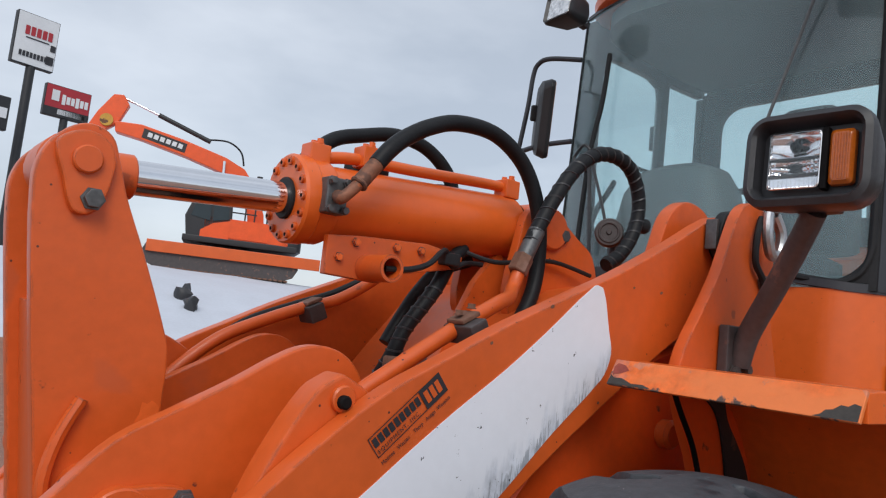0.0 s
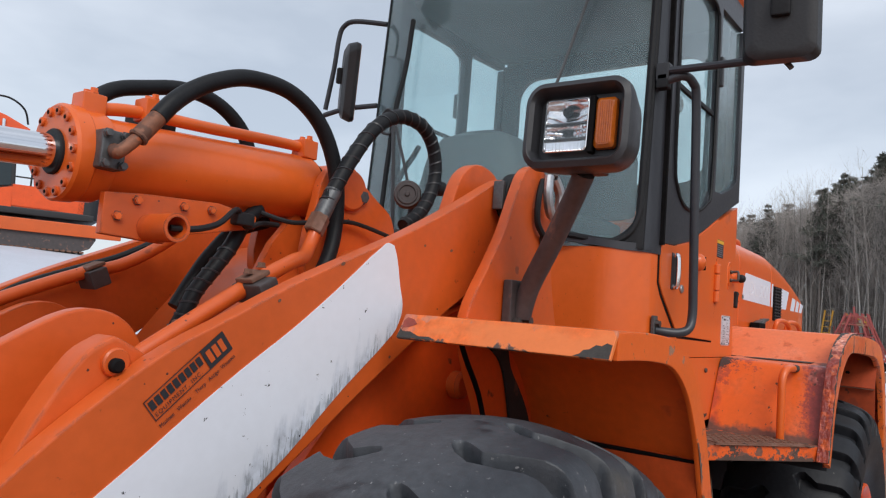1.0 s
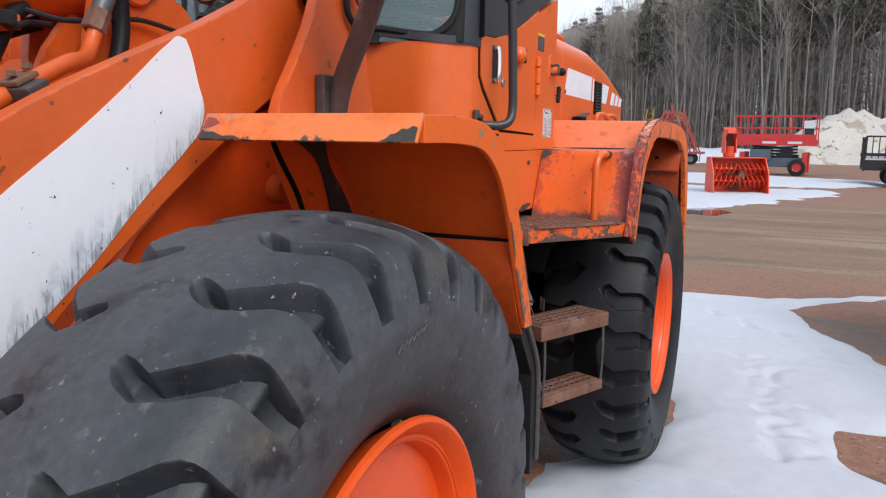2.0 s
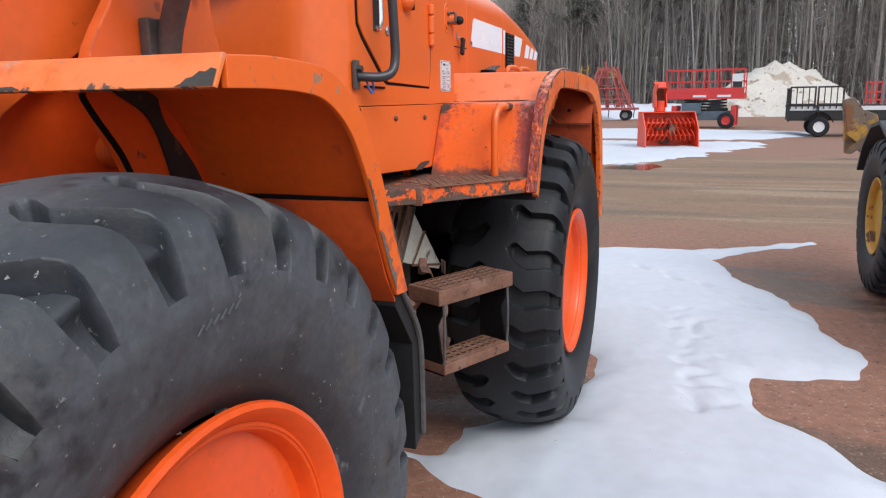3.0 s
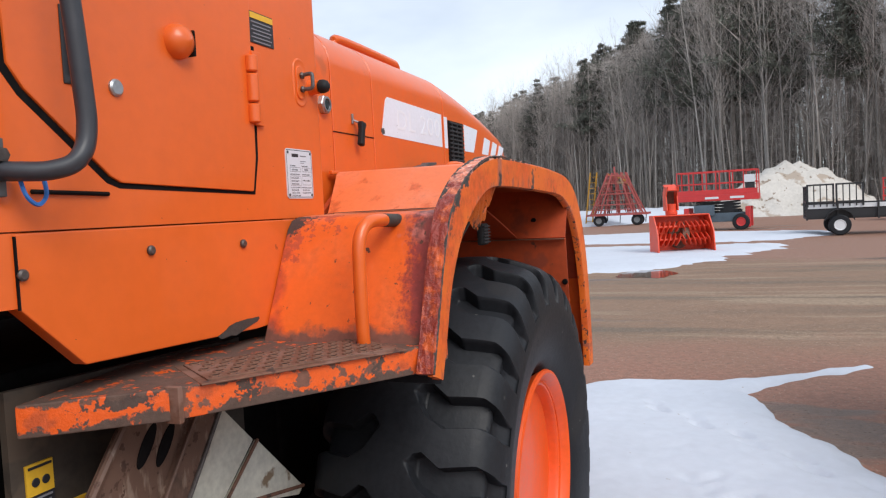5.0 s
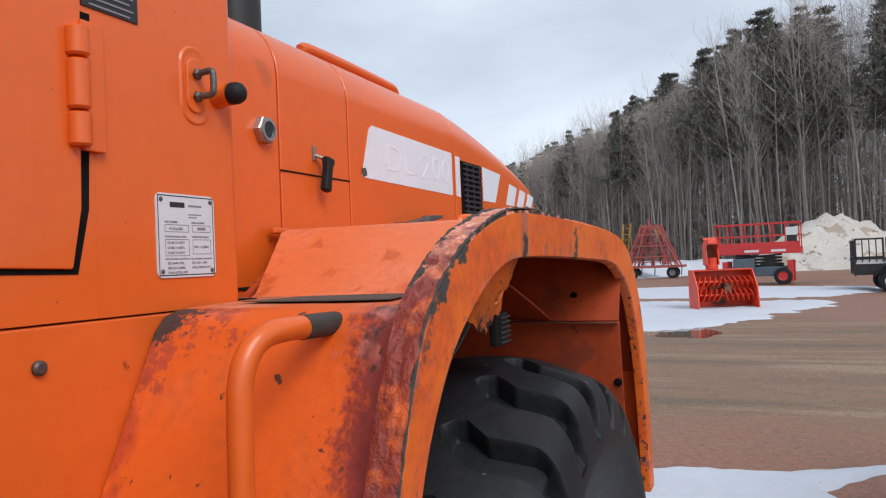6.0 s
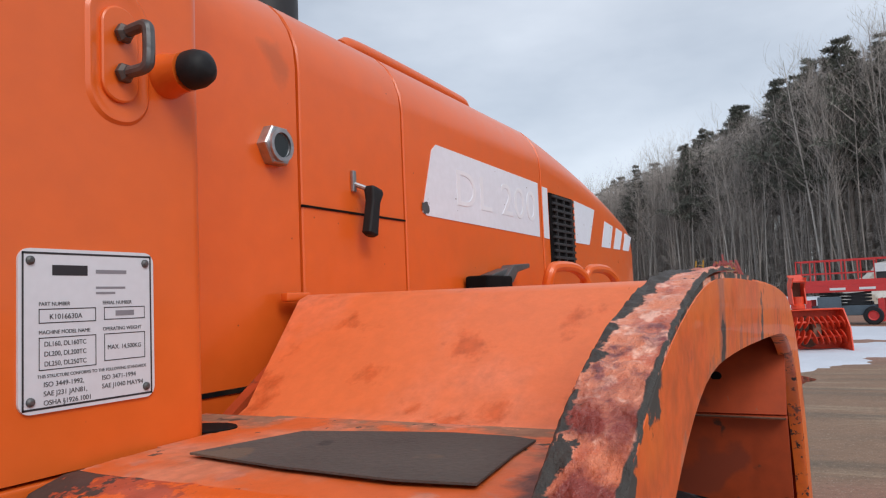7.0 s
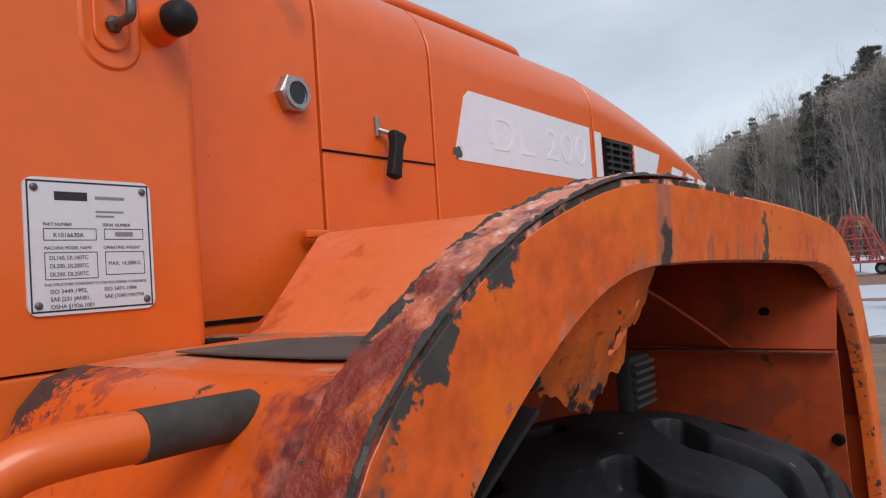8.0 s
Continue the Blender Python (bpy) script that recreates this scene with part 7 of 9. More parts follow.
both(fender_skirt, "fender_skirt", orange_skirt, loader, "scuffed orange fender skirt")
both(lambda: sheet([(2.48, 1.6895)] + ARCH[9:], -1.045, -0.50, 0.012, 0.002), "rear_fender_sheet", orange, loader, "orange rear fender")
both(lambda: sheet([(x, z + 0.003) for x, z in ARCH[0:10]], -1.0615, -1.0235, 0.010), "fender_rolled_edge", flaked_edge, loader, "rolled fender edge")
part("flaked_paint", flaking_ribbon([(x, z + 0.0040) for x, z in ARCH[0:9] + [(2.43, 1.691)]], -1.0640, -1.0225, 8, 0.0010, 0.0020, 0.0006, 300, 22), flaked_edge, loader, "pink scuffed paint between lines of bare metal")
both(lambda: plate([(2.10, 1.40), (2.14, 1.52), (2.28, 1.545), (2.46, 1.66), (3.28, 1.64), (3.50, 1.50), (3.60, 0.9), (2.9, 0.9), (2.5, 1.2)], -0.535, -0.52, 0), "inner_fender", shaded_red, loader)
both(lambda: sheet([(3.30, 1.635), (3.255, 1.52), (3.215, 1.437)], -1.046, -0.52, 0.006), "fender_back_wall", shaded_red, loader)
both(lambda: sheet([(3.200, 1.436), (3.225, 1.436), (3.235, 1.30), (3.26, 1.10), (3.29, 0.90)], -1.046, -0.52, 0.006), "fender_back_wall", shaded_red, loader)
both(lambda: tube([(3.197, -1.045, 1.434), (3.197, -0.80, 1.436), (3.197, -0.55, 1.434)], 0.0022, 6), "wall_seam", rust_mat, loader)


def fender_baffle():
    """A curved web that closes the fender towards the hood."""
    bm = bmesh.new()
    edge = curve_points([(2.62, -0.80, 1.618), (2.85, -0.815, 1.585), (3.05, -0.84, 1.51), (3.205, -0.862, 1.440)], 4)
    rows = [[bm.verts.new(p), bm.verts.new((p.x, -0.54, p.z + 0.01)), bm.verts.new((p.x, -0.54, p.z + 0.016)), bm.verts.new((p.x, p.y, p.z + 0.006))] for p in edge]
    for a, b in zip(rows, rows[1:]):
        for k in range(4):
            bm.faces.new((a[k], a[(k + 1) % 4], b[(k + 1) % 4], b[k]))
    for r in (rows[0], rows[-1]):
        bm.faces.new(r)
    return bm


both(fender_baffle, "fender_gusset", shaded_red, loader)
both(lambda: sheet([(x - 0.004, z - 0.014) for x, z in [(2.48, 1.6895)] + ARCH[9:]], -1.040, -0.52, 0.004), "fender_underside", shaded_red, loader)
both(lambda: sheet([(1.895, 1.20), (1.928, 1.29), (1.965, 1.375), (2.01, 1.445), (2.06, 1.495), (2.13, 1.532)], -1.044, -0.52, 0.004), "fender_liner", rubber_new, loader)
for c in ((3.246, -0.920, 1.505), (3.232, -1.035, 1.27), (3.25, -0.70, 1.51)):
    part("fender_bolt", disc(c, 0.011, 0.014, "x"), frame_black, loader)


def torn_flap():
    """A sheet of flaking paint and liner that hangs below the skirt with a ragged foot."""
    edge = curve_points([(x, 0, z) for x, z in ARCH_IN[4:10]], 16)
    bm = bmesh.new()
    rows = []
    foot_x, foot_z = (2.10, 2.134, 2.169, 2.197, 2.233, 2.262, 2.295, 2.354, 2.402), (1.535, 1.545, 1.534, 1.523, 1.508, 1.514, 1.527, 1.567, 1.618)
    for i in range(121):
        f = i / 120
        x = 2.10 + 0.302 * f
        top = min(edge, key=lambda q: abs(q.x - x)).z + 0.012
        rag = (0.018 * noise.noise((x * 34, 3.1, 0)) + 0.007 * noise.noise((x * 120, 1.7, 0))) * min(1, f * 6 + 0.2) * min(1, (1 - f) * 5)
        low = min(top - 0.006, float(np.interp(x, foot_x, foot_z)) + rag)
        rows.append([bm.verts.new((x, -1.046 + 0.024 * g + 0.007 * noise.noise((x * 30, g * 3, 5)) + 0.004 * noise.noise((x * 70, g * 6, 9)), top + (low - top) * g)) for g in (0, 0.25, 0.5, 0.75, 0.92, 1.0)])
    for a, b in zip(rows, rows[1:]):
        for k in range(5):
            bm.faces.new((a[k], a[k + 1], b[k + 1], b[k]))
    bmesh.ops.solidify(bm, geom=bm.faces, thickness=0.003)
    return bm


part("torn_liner", torn_flap(), flap_paint, loader, "torn flaking liner under the fender")
part("liner_backing", plate([(2.06, 1.50), (2.12, 1.56), (2.30, 1.58), (2.26, 1.535), (2.16, 1.525), (2.10, 1.49)], -1.000, -0.99, 0.002), frame_black, loader)
part("side_marker", block((2.498, -0.955, 1.488), (0.058, 0.02, 0.062), 0.006), black_rubber, loader)
for k in range(6):
    part("marker_rib", block((2.498, -0.967, 1.465 + 0.009 * k), (0.054, 0.006, 0.004), 0.001), black_plastic, loader)

# tool box in front of the rear wheel: sloping front, flat top, step below
BOX = [(1.86, 1.285), (1.985, 1.535), (2.005, 1.556), (2.03, 1.563), (2.12, 1.5655), (2.12, 1.551), (2.045, 1.50), (1.992, 1.45), (1.946, 1.38), (1.905, 1.285)]
both(lambda: plate(BOX, -1.042, -0.632, 0.006), "tool_box", box_paint, loader, "worn orange box step ahead of the rear wheel")


def fender_ramp():
    """The sloping panel between the box top and the fender top; its inner edge runs aslant beside the hood."""
    bm = bmesh.new()
    top = [(2.268, -0.578, 1.5665), (2.262, -1.03, 1.5665), (2.285, -1.03, 1.572), (2.445, -1.03, 1.684), (2.47, -1.03, 1.691), (2.52, -1.03, 1.691), (2.52, -0.505, 1.691), (2.47, -0.515, 1.695), (2.445, -0.52, 1.688), (2.29, -0.572, 1.573)]
    v = [bm.verts.new(p) for p in top]
    w = [bm.verts.new((p[0] + 0.012, p[1], p[2] - 0.02)) for p in top]
    for q, z in ((v, 1), (w, -1)):
        for f in ((0, 1, 2, 9), (9, 2, 3, 8), (8, 3, 4, 7), (7, 4, 5, 6)):
            bm.faces.new([q[i] for i in f][::z])
    for i in range(10):
        j = (i + 1) % 10
        bm.faces.new((v[i], w[i], w[j], v[j]))
    return bm


both(fender_ramp, "fender_ramp", ramp_paint, loader, "sloping orange fender panel")
part("ramp_flange", block((2.455, -0.507, 1.693), (0.05, 0.012, 0.012), 0.003), orange, loader)
both(lambda: plate([(2.119, 1.552), (2.119, 1.5655), (2.272, 1.568), (2.272, 1.556)], -1.025, -0.632, 0), "box_deck", deck_paint, loader)
part("deck_corner", plate([(2.184, -0.6315), (2.271, -0.6315), (2.271, -0.53), (2.184, -0.53)], 1.552, 1.5672, 0.002, "z"), deck_paint, loader)
part("drain_hole", turned(Matrix.Translation((2.195, -0.612, 1.5678)) @ Matrix.Diagonal((1.0, 1.25, 1, 1)), disc((0, 0, 0), 0.024, 0.002, "z", 20, 0.0004)), frame_black, loader)
part("box_top", flaking_ribbon([(2.035, 1.5620), (2.055, 1.5640), (2.10, 1.5655), (2.19, 1.5668), (2.262, 1.5675)], -1.034, -0.640, 21, 0.003, 0.0002, 0.0005, 60, 30), deck_paint, loader, "grimy worn top of the box step")
part("grip_mat", plate([(2.092, -0.700), (2.14, -0.712), (2.195, -0.727), (2.213, -0.80), (2.224, -0.86), (2.222, -0.915), (2.213, -0.938), (2.16, -0.942), (2.078, -0.953), (2.071, -0.90), (2.077, -0.80)], 1.5686, 1.5702, 0, "z"), grip_mat, loader, "grey anti-slip mat")
part("box_handle", tube([(1.931, -0.917, 1.547), (1.895, -0.913, 1.5475), (1.868, -0.907, 1.543), (1.848, -0.902, 1.526), (1.836, -0.90, 1.495), (1.833, -0.90, 1.44), (1.832, -0.90, 1.38), (1.833, -0.90, 1.32), (1.837, -0.90, 1.275)], 0.0140, 14), orange, loader, "orange tubular grab handle")
part("handle_sleeve", tube([(2.004, -0.913, 1.545), (1.97, -0.915, 1.546), (1.926, -0.917, 1.547)], 0.0147, 16), primer, loader)
# boarding steps


def tread_plate(c, length, width, thick, turn, top_mat, edge_mat, label):
    """A perforated anti-slip step: a pan with rows of raised teeth and holes."""
    m = pose(*c, 0, 0, turn)
    pan = part("step_tread", turned(m, block((0, 0, -thick / 2), (length, width, thick), 0.006)), edge_mat, loader, label)
    part("step_grip", turned(m, block((0, 0, 0.001), (length - 0.03, width - 0.03, 0.004), 0.001)), top_mat, pan)
    rows, cols = max(2, int(width / 0.036)), max(4, int(length / 0.036))
    tooth = lathe([(0.0125, 0.002), (0.0115, 0.0050), (0.0090, 0.0058), (0.0084, 0.0036)], (0, 0, 0), "z", 8)
    hole = lathe([(0.0082, 0.0033), (0.0082, 0.0040)], (0, 0, 0), "z", 8)
    meshes = []
    for bm, mat in ((tooth, top_mat), (hole, frame_black)):
        me = bpy.data.meshes.new("step_tooth")
        bmesh.ops.recalc_face_normals(bm, faces=bm.faces)
        bm.to_mesh(me)
        bm.free()
        me.materials.append(mat)
        meshes.append(me)
    for i in range(rows):
        for j in range(cols):
            x = (j + 0.5 + 0.25 * (i % 2 * 2 - 1)) / cols * (length - 0.05) - (length - 0.05) / 2
            y = (i + 0.5) / rows * (width - 0.03) - (width - 0.03) / 2
            for me, nm in zip(meshes, ("step_tooth", "step_hole")):
                ob = new(nm, me)
                ob.parent = pan
                ob.matrix_basis = m @ Matrix.Translation((x, y, 0))
    return pan


turn = math.degrees(math.atan2(-0.25, 0.345))
deck = [(1.30, -0.56), (1.44, -0.742), (1.795, -0.998), (1.86, -1.04), (1.98, -1.03), (1.98, -0.60), (1.60, -0.50)]
part("step_deck", plate(deck, 1.235, 1.290, 0.004, "z"), orange_step, loader, "chipped orange boarding platform")
tread_plate((1.695, -0.815, 1.2915), 0.40, 0.20, 0.004, turn, rust_mat, rust_mat, "perforated rusty step tread")
part("deck_joint", block((1.445, -0.745, 1.262), (0.012, 0.03, 0.062), 0.002), rust_mat, loader)
t1 = math.degrees(math.atan2(-0.16, 0.345))
tread_plate((1.60, -0.845, 0.955), 0.385, 0.155, 0.055, t1, rust_mat, rust_mat, "rusty perforated boarding step")
tread_plate((1.60, -0.855, 0.690), 0.345, 0.13, 0.040, t1, rust_mat, rust_mat, "rusty perforated boarding step")
su, sv = Vector((math.cos(radians(t1)), math.sin(radians(t1)), 0)), Vector((-math.sin(radians(t1)), math.cos(radians(t1)), 0))
for off in (-0.165, 0.168):
    p = Vector((1.60, -0.85, 0)) + su * off
    part("step_hanger", turned(pose(p.x, p.y, 0, 0, 0, t1 + 90), plate([(-0.06, 0.92), (-0.055, 0.86), (-0.035, 0.82), (-0.05, 0.72), (-0.06, 0.645), (0.07, 0.645), (0.07, 0.92)], -0.004, 0.004, 0.001)), frame_black, loader, "flat dark steel step hanger")
    part("hanger_rod", tube([p + sv * -0.062 + Vector((0, 0, 0.92)), p + sv * -0.066 + Vector((0, 0, 0.80)), p + sv * -0.060 + Vector((0, 0, 0.66))], 0.005, 6), grey_fitting, loader)
part("step_bracket", rod(Vector((1.53, -0.79, 0.925)), Vector((1.335, -0.535, 0.805)), 0.028, 4), rust_mat, loader)
part("torn_tab", turned(pose(1.648, -0.757, 0.978, 0, 0, 38), block((0, 0, 0), (0.042, 0.003, 0.05), 0.001)), tan_plate, loader)
part("torn_tab", turned(pose(1.545, -0.725, 0.992, 12, -8, 30), block((0, 0, 0), (0.075, 0.035, 0.004), 0.001)), tan_plate, loader)
part("torn_tab", turned(pose(1.575, -0.735, 0.972, 70, 10, 30), block((0, 0, 0), (0.035, 0.04, 0.003), 0.001)), rust_mat, loader)
part("bent_clip", block((1.585, -0.70, 0.99), (0.075, 0.03, 0.035), 0.008, pose(0, 0, 0, 10, -15, 20).to_3x3()), rust_mat, loader)

# chassis below the cab
part("chassis", block((1.75, 0, 1.0), (1.9, 0.76, 0.62), 0.02), frame_black, loader, "dark grimy chassis")
part("chassis_plate", block((1.10, -0.46, 1.05), (0.26, 0.05, 0.66), 0.006), frame_black, loader)
part("cab_mount", disc((1.10, -0.50, 1.415), 0.060, 0.06, "z", 24, 0.008), black_rubber, loader)
part("hinge_column", block((0.86, 0, 1.0), (0.30, 0.36, 0.7), 0.04), frame_black, loader)
part("pulley", disc((1.238, -0.50, 1.250), 0.046, 0.02, "y", 28, 0.006), frame_black, loader)
part("pulley_hub", disc((1.238, -0.512, 1.250), 0.026, 0.02, "y", 20, 0.004), lamp_post, loader)
box = part("valve_box", block((1.205, -0.475, 1.0), (0.11, 0.05, 0.014), 0.002), lamp_post, loader)
part("box_post", block((1.245, -0.475, 0.965), (0.022, 0.05, 0.06), 0.002), lamp_post, box)
part("box_foot", block((1.205, -0.475, 0.932), (0.10, 0.05, 0.014), 0.002), lamp_post, box)
part("side_plate", plate([(1.33, 1.30), (1.95, 1.28), (1.95, 0.80), (1.33, 0.80)], -0.50, -0.485, 0), mud_brown, loader)
tag = part("caution_label", block((1.381, -0.503, 1.142), (0.053, 0.004, 0.054), 0), yellow_tag, loader, "yellow caution label with black text block")
part("label_line", block((1.381, -0.5065, 1.163), (0.045, 0.002, 0.004), 0), ink, tag)
for x in (1.371, 1.391):
    part("label_picture", disc((x, -0.5065, 1.137), 0.008, 0.002, "y", 12), ink, tag)
part("label_block", block((1.381, -0.503, 1.100), (0.053, 0.003, 0.030), 0), ink, tag)
for k in range(3):
    part("label_line", block((1.380, -0.506, 1.109 - 0.009 * k), (0.044 - 0.006 * k, 0.002, 0.003), 0), grey_ink, tag)
wide_tag = part("caution_label", block((1.414, -0.503, 1.052), (0.118, 0.004, 0.056), 0), yellow_tag, loader)
for k in range(3):
    part("label_line", block((1.410 - 0.004 * k, -0.506, 1.066 - 0.013 * k), (0.096 - 0.012 * k, 0.002, 0.003), 0), rust_mat, wide_tag)
part("tan_guard", plate([(1.49, 1.236), (1.665, 1.196), (1.515, 1.007), (1.349, 1.063)], -0.604, -0.592, 0.002), tan_plate, loader, "dirty brown guard plate with slots")
part("guard_flange", plate([(1.656, 1.198), (1.722, 1.184), (1.579, 0.990), (1.510, 1.005)], -0.618, -0.598, 0.003), tan_plate, loader)
part("guard_fold", tube([(1.49, -0.607, 1.232), (1.42, -0.607, 1.148), (1.352, -0.607, 1.062)], 0.008, 8), tan_plate, loader)
part("guard_fold", tube([(1.722, -0.620, 1.184), (1.65, -0.620, 1.086), (1.579, -0.620, 0.992)], 0.005, 8), bolt_mat, loader)
part("guard_fold", tube([(1.656, -0.620, 1.198), (1.58, -0.620, 1.10), (1.512, -0.620, 1.006)], 0.004, 8), tan_plate, loader)
for x, z in [(1.523, 1.158), (1.570, 1.146)]:
    part("guard_slot", turned(pose(x, -0.605, z, 0, 35, 0) @ Matrix.Diagonal((1, 1, 3.0, 1)), disc((0, 0, 0), 0.0145, 0.004, "y")), frame_black, loader)
part("bright_guard", plate([(1.74, 1.172), (1.844, 1.069), (1.716, 0.963), (1.59, 1.003)], -0.602, -0.594, 0.002), dull_plate, loader, "dull galvanised guard plate")
part("bright_guard", plate([(1.85, 1.068), (2.026, 0.896), (2.007, 0.88), (1.718, 0.963)], -0.607, -0.599, 0.002), dull_plate, loader)
part("guard_edge", tube([(1.85, -0.609, 1.068), (1.718, -0.609, 0.963)], 0.004, 6), rust_mat, loader)
part("guard_edge", tube([(2.026, -0.607, 0.896), (1.718, -0.607, 0.959)], 0.005, 6), rust_mat, loader)
part("rear_axle", rod((2.655, -0.60, 0.735), (2.655, 0.60, 0.735), 0.17, 28), frame_black, loader)
part("rear_frame", block((3.2, 0, 1.0), (1.9, 0.80, 0.55), 0.03), frame_black, loader)
part("counterweight", turned(Matrix.Translation((4.35, 0, 0)), ring_loft([[(x, y, z) for x, y in rounded_rect(0.5, 1.7, 0.15)] for z in (0.7, 1.25)], True)), orange_dark, loader, "orange rear counterweight")

# ---- yard ----


def ground_height(x, y):
    """Gentle lumps and wheel ruts; a bank rises on the far right side of the yard."""
    h = 0.012 * noise.noise((x * 0.7, y * 0.7, 0)) + 0.02 * noise.noise((x * 0.15, y * 0.12, 3))
    if 8 < x < 22:
        h += 0.02 * noise.noise((x * 1.9, y * 0.10, 7)) * min(1, (x - 8) / 2, (22 - x) / 2)
    d = y - 8.0
    if d > 0:
        s = min(1, d / 13.0)
        e = max(0.0, min(1.0, (24 - x) / 9))
        h += 2.45 * s * s * (3 - 2 * s) * e * e * (3 - 2 * e)
    q = ((x - 16.4) / 1.9) ** 2 + ((y + 0.1) / 1.7) ** 2
    if q < 1:
        h = h * q - 0.02 * (1 - q)
    q = (x * x + (abs(y) - 0.8) ** 2) / 0.6
    if q < 1:
        h += 0.055 * (1 - q) ** 2
    return h


def spaced(lo, hi, near, n):
    s = np.linspace(-1, 1, n)
    return [near * q * 12 + (hi - lo) / 2 * q ** 5 + (hi + lo) / 2 * 0 for q in s]


gx = [4 + v for v in spaced(-700, 700, 2.0, 130)]
gy = [0 + v for v in spaced(-700, 700, 2.2, 130)]
verts = [(x, y, ground_height(x, y)) for x in gx for y in gy]
ny = len(gy)
faces = [(i * ny + j, (i + 1) * ny + j, (i + 1) * ny + j + 1, i * ny + j + 1) for i in range(len(gx) - 1) for j in range(ny - 1)]
me = bpy.data.meshes.new("ground")
me.from_pydata(verts, [], faces)
me.materials.append(dirt)
me.polygons.foreach_set("use_smooth", [True] * len(me.polygons))
tagged(new("ground", me), "damp brown gravelly dirt yard with tyre tracks", "ground", kind="structure")


def snow_patch(outline, height, step, seed, mat=snow_mat, ragged=0.12, soft=0.5, name="snow_patch", label="patch of old melting snow on the dirt", prints=()):
    """Snow over the inside of an outline, thinning to an uneven edge."""
    pts = np.array(outline, float)
    lo, hi = pts.min(0) - 0.6, pts.max(0) + 0.6
    xs, ys = np.arange(lo[0], hi[0], step), np.arange(lo[1], hi[1], step)
    X, Y = np.meshgrid(xs, ys, indexing="ij")
    inside = np.zeros(X.shape, bool)
    dist = np.full(X.shape, 1e9)
    for (x0, y0), (x1, y1) in zip(pts, np.roll(pts, -1, 0)):
        if y0 != y1:
            inside ^= ((y0 > Y) != (y1 > Y)) & (X < (x1 - x0) * (Y - y0) / (y1 - y0) + x0)
        l2 = (x1 - x0) ** 2 + (y1 - y0) ** 2
        t = np.clip(((X - x0) * (x1 - x0) + (Y - y0) * (y1 - y0)) / l2, 0, 1)
        dist = np.minimum(dist, np.hypot(X - x0 - t * (x1 - x0), Y - y0 - t * (y1 - y0)))
    sd = np.where(inside, dist, -dist)
    Z = np.zeros(X.shape)
    for i in range(X.shape[0]):
        for j in range(X.shape[1]):
            p = (X[i, j], Y[i, j])
            d = sd[i, j] + ragged * (noise.noise((p[0] * 1.6, p[1] * 1.6, seed)) + 0.6 * noise.noise((p[0] * 5, p[1] * 5, seed + 2)))
            k = max(-1.0, min(1.0, d / soft))
            Z[i, j] = ground_height(*p) + (height * (1 - (1 - max(k, 0)) ** 2) if k > 0 else 0.15 * k) + height * 0.22 * (noise.noise((p[0] * 2.2, p[1] * 2.2, seed + 5)) + 0.5 * noise.noise((p[0] * 7, p[1] * 7, seed + 9))) * max(k, 0) - 0.004
    for px, py, turn, deep in prints:
        u, v = (X - px) * math.cos(turn) + (Y - py) * math.sin(turn), (Y - py) * math.cos(turn) - (X - px) * math.sin(turn)
        hole = np.clip(1.6 - 1.6 * ((u / 0.12) ** 2 + (v / 0.048) ** 2), 0, 1)
        Z -= deep * hole * (sd > 0.1)
    n = len(ys)
    G = np.vectorize(ground_height)(X, Y)
    above = Z > G - 0.03
    fs = [(i * n + j, (i + 1) * n + j, (i + 1) * n + j + 1, i * n + j + 1) for i in range(len(xs) - 1) for j in range(n - 1) if above[i, j] or above[i + 1, j] or above[i, j + 1] or above[i + 1, j + 1]]
    used = sorted({v for f in fs for v in f})
    where = {v: k for k, v in enumerate(used)}
    me = bpy.data.meshes.new(name)
    me.from_pydata([(X.flat[v], Y.flat[v], Z.flat[v]) for v in used], [], [[where[v] for v in f] for f in fs])
    me.materials.append(mat)
    me.polygons.foreach_set("use_smooth", [True] * len(me.polygons))
    return tagged(new(name, me), label, "snow", kind="structure")


# one line of old prints and a trampled stretch beside the machine
trail_rnd = random.Random(31)
steps_in_snow = []
for k in range(9):
    f = k / 8
    steps_in_snow.append((6.10 - 1.42 * f, -1.02 - 1.20 * f + (0.05 if k % 2 else -0.05), -2.40 + trail_rnd.uniform(-0.15, 0.15), trail_rnd.uniform(0.016, 0.026)))
for k in range(34):
    f = trail_rnd.random()
    x, y = 4.75 - 1.95 * f + trail_rnd.gauss(0, 0.10), -1.45 - 0.28 * f + trail_rnd.gauss(0, 0.10)
    steps_in_snow.append((x, y, trail_rnd.uniform(-1.2, 1.2), trail_rnd.uniform(0.006, 0.016)))
snow_patch([(2.05, -0.2), (2.1, -0.55), (2.38, -0.55), (2.60, -1.06), (2.95, -1.05), (3.35, -1.08), (4.2, -0.7), (6.6, -0.2), (6.9, -0.57), (7.0, -0.96), (7.0, -1.55), (7.9, -2.78), (7.75, -2.80), (6.65, -1.72), (5.5, -2.11), (4.80, -2.47), (4.45, -2.46), (3.95, -2.64), (3.60, -2.50), (3.50, -2.20), (3.42, -1.98), (3.20, -1.92), (2.95, -1.98), (2.75, -2.25), (2.3, -2.5), (1.4, -2.1), (1.6, -1.3)], 0.055, 0.026, 1, ragged=0.085, soft=0.24, prints=steps_in_snow)
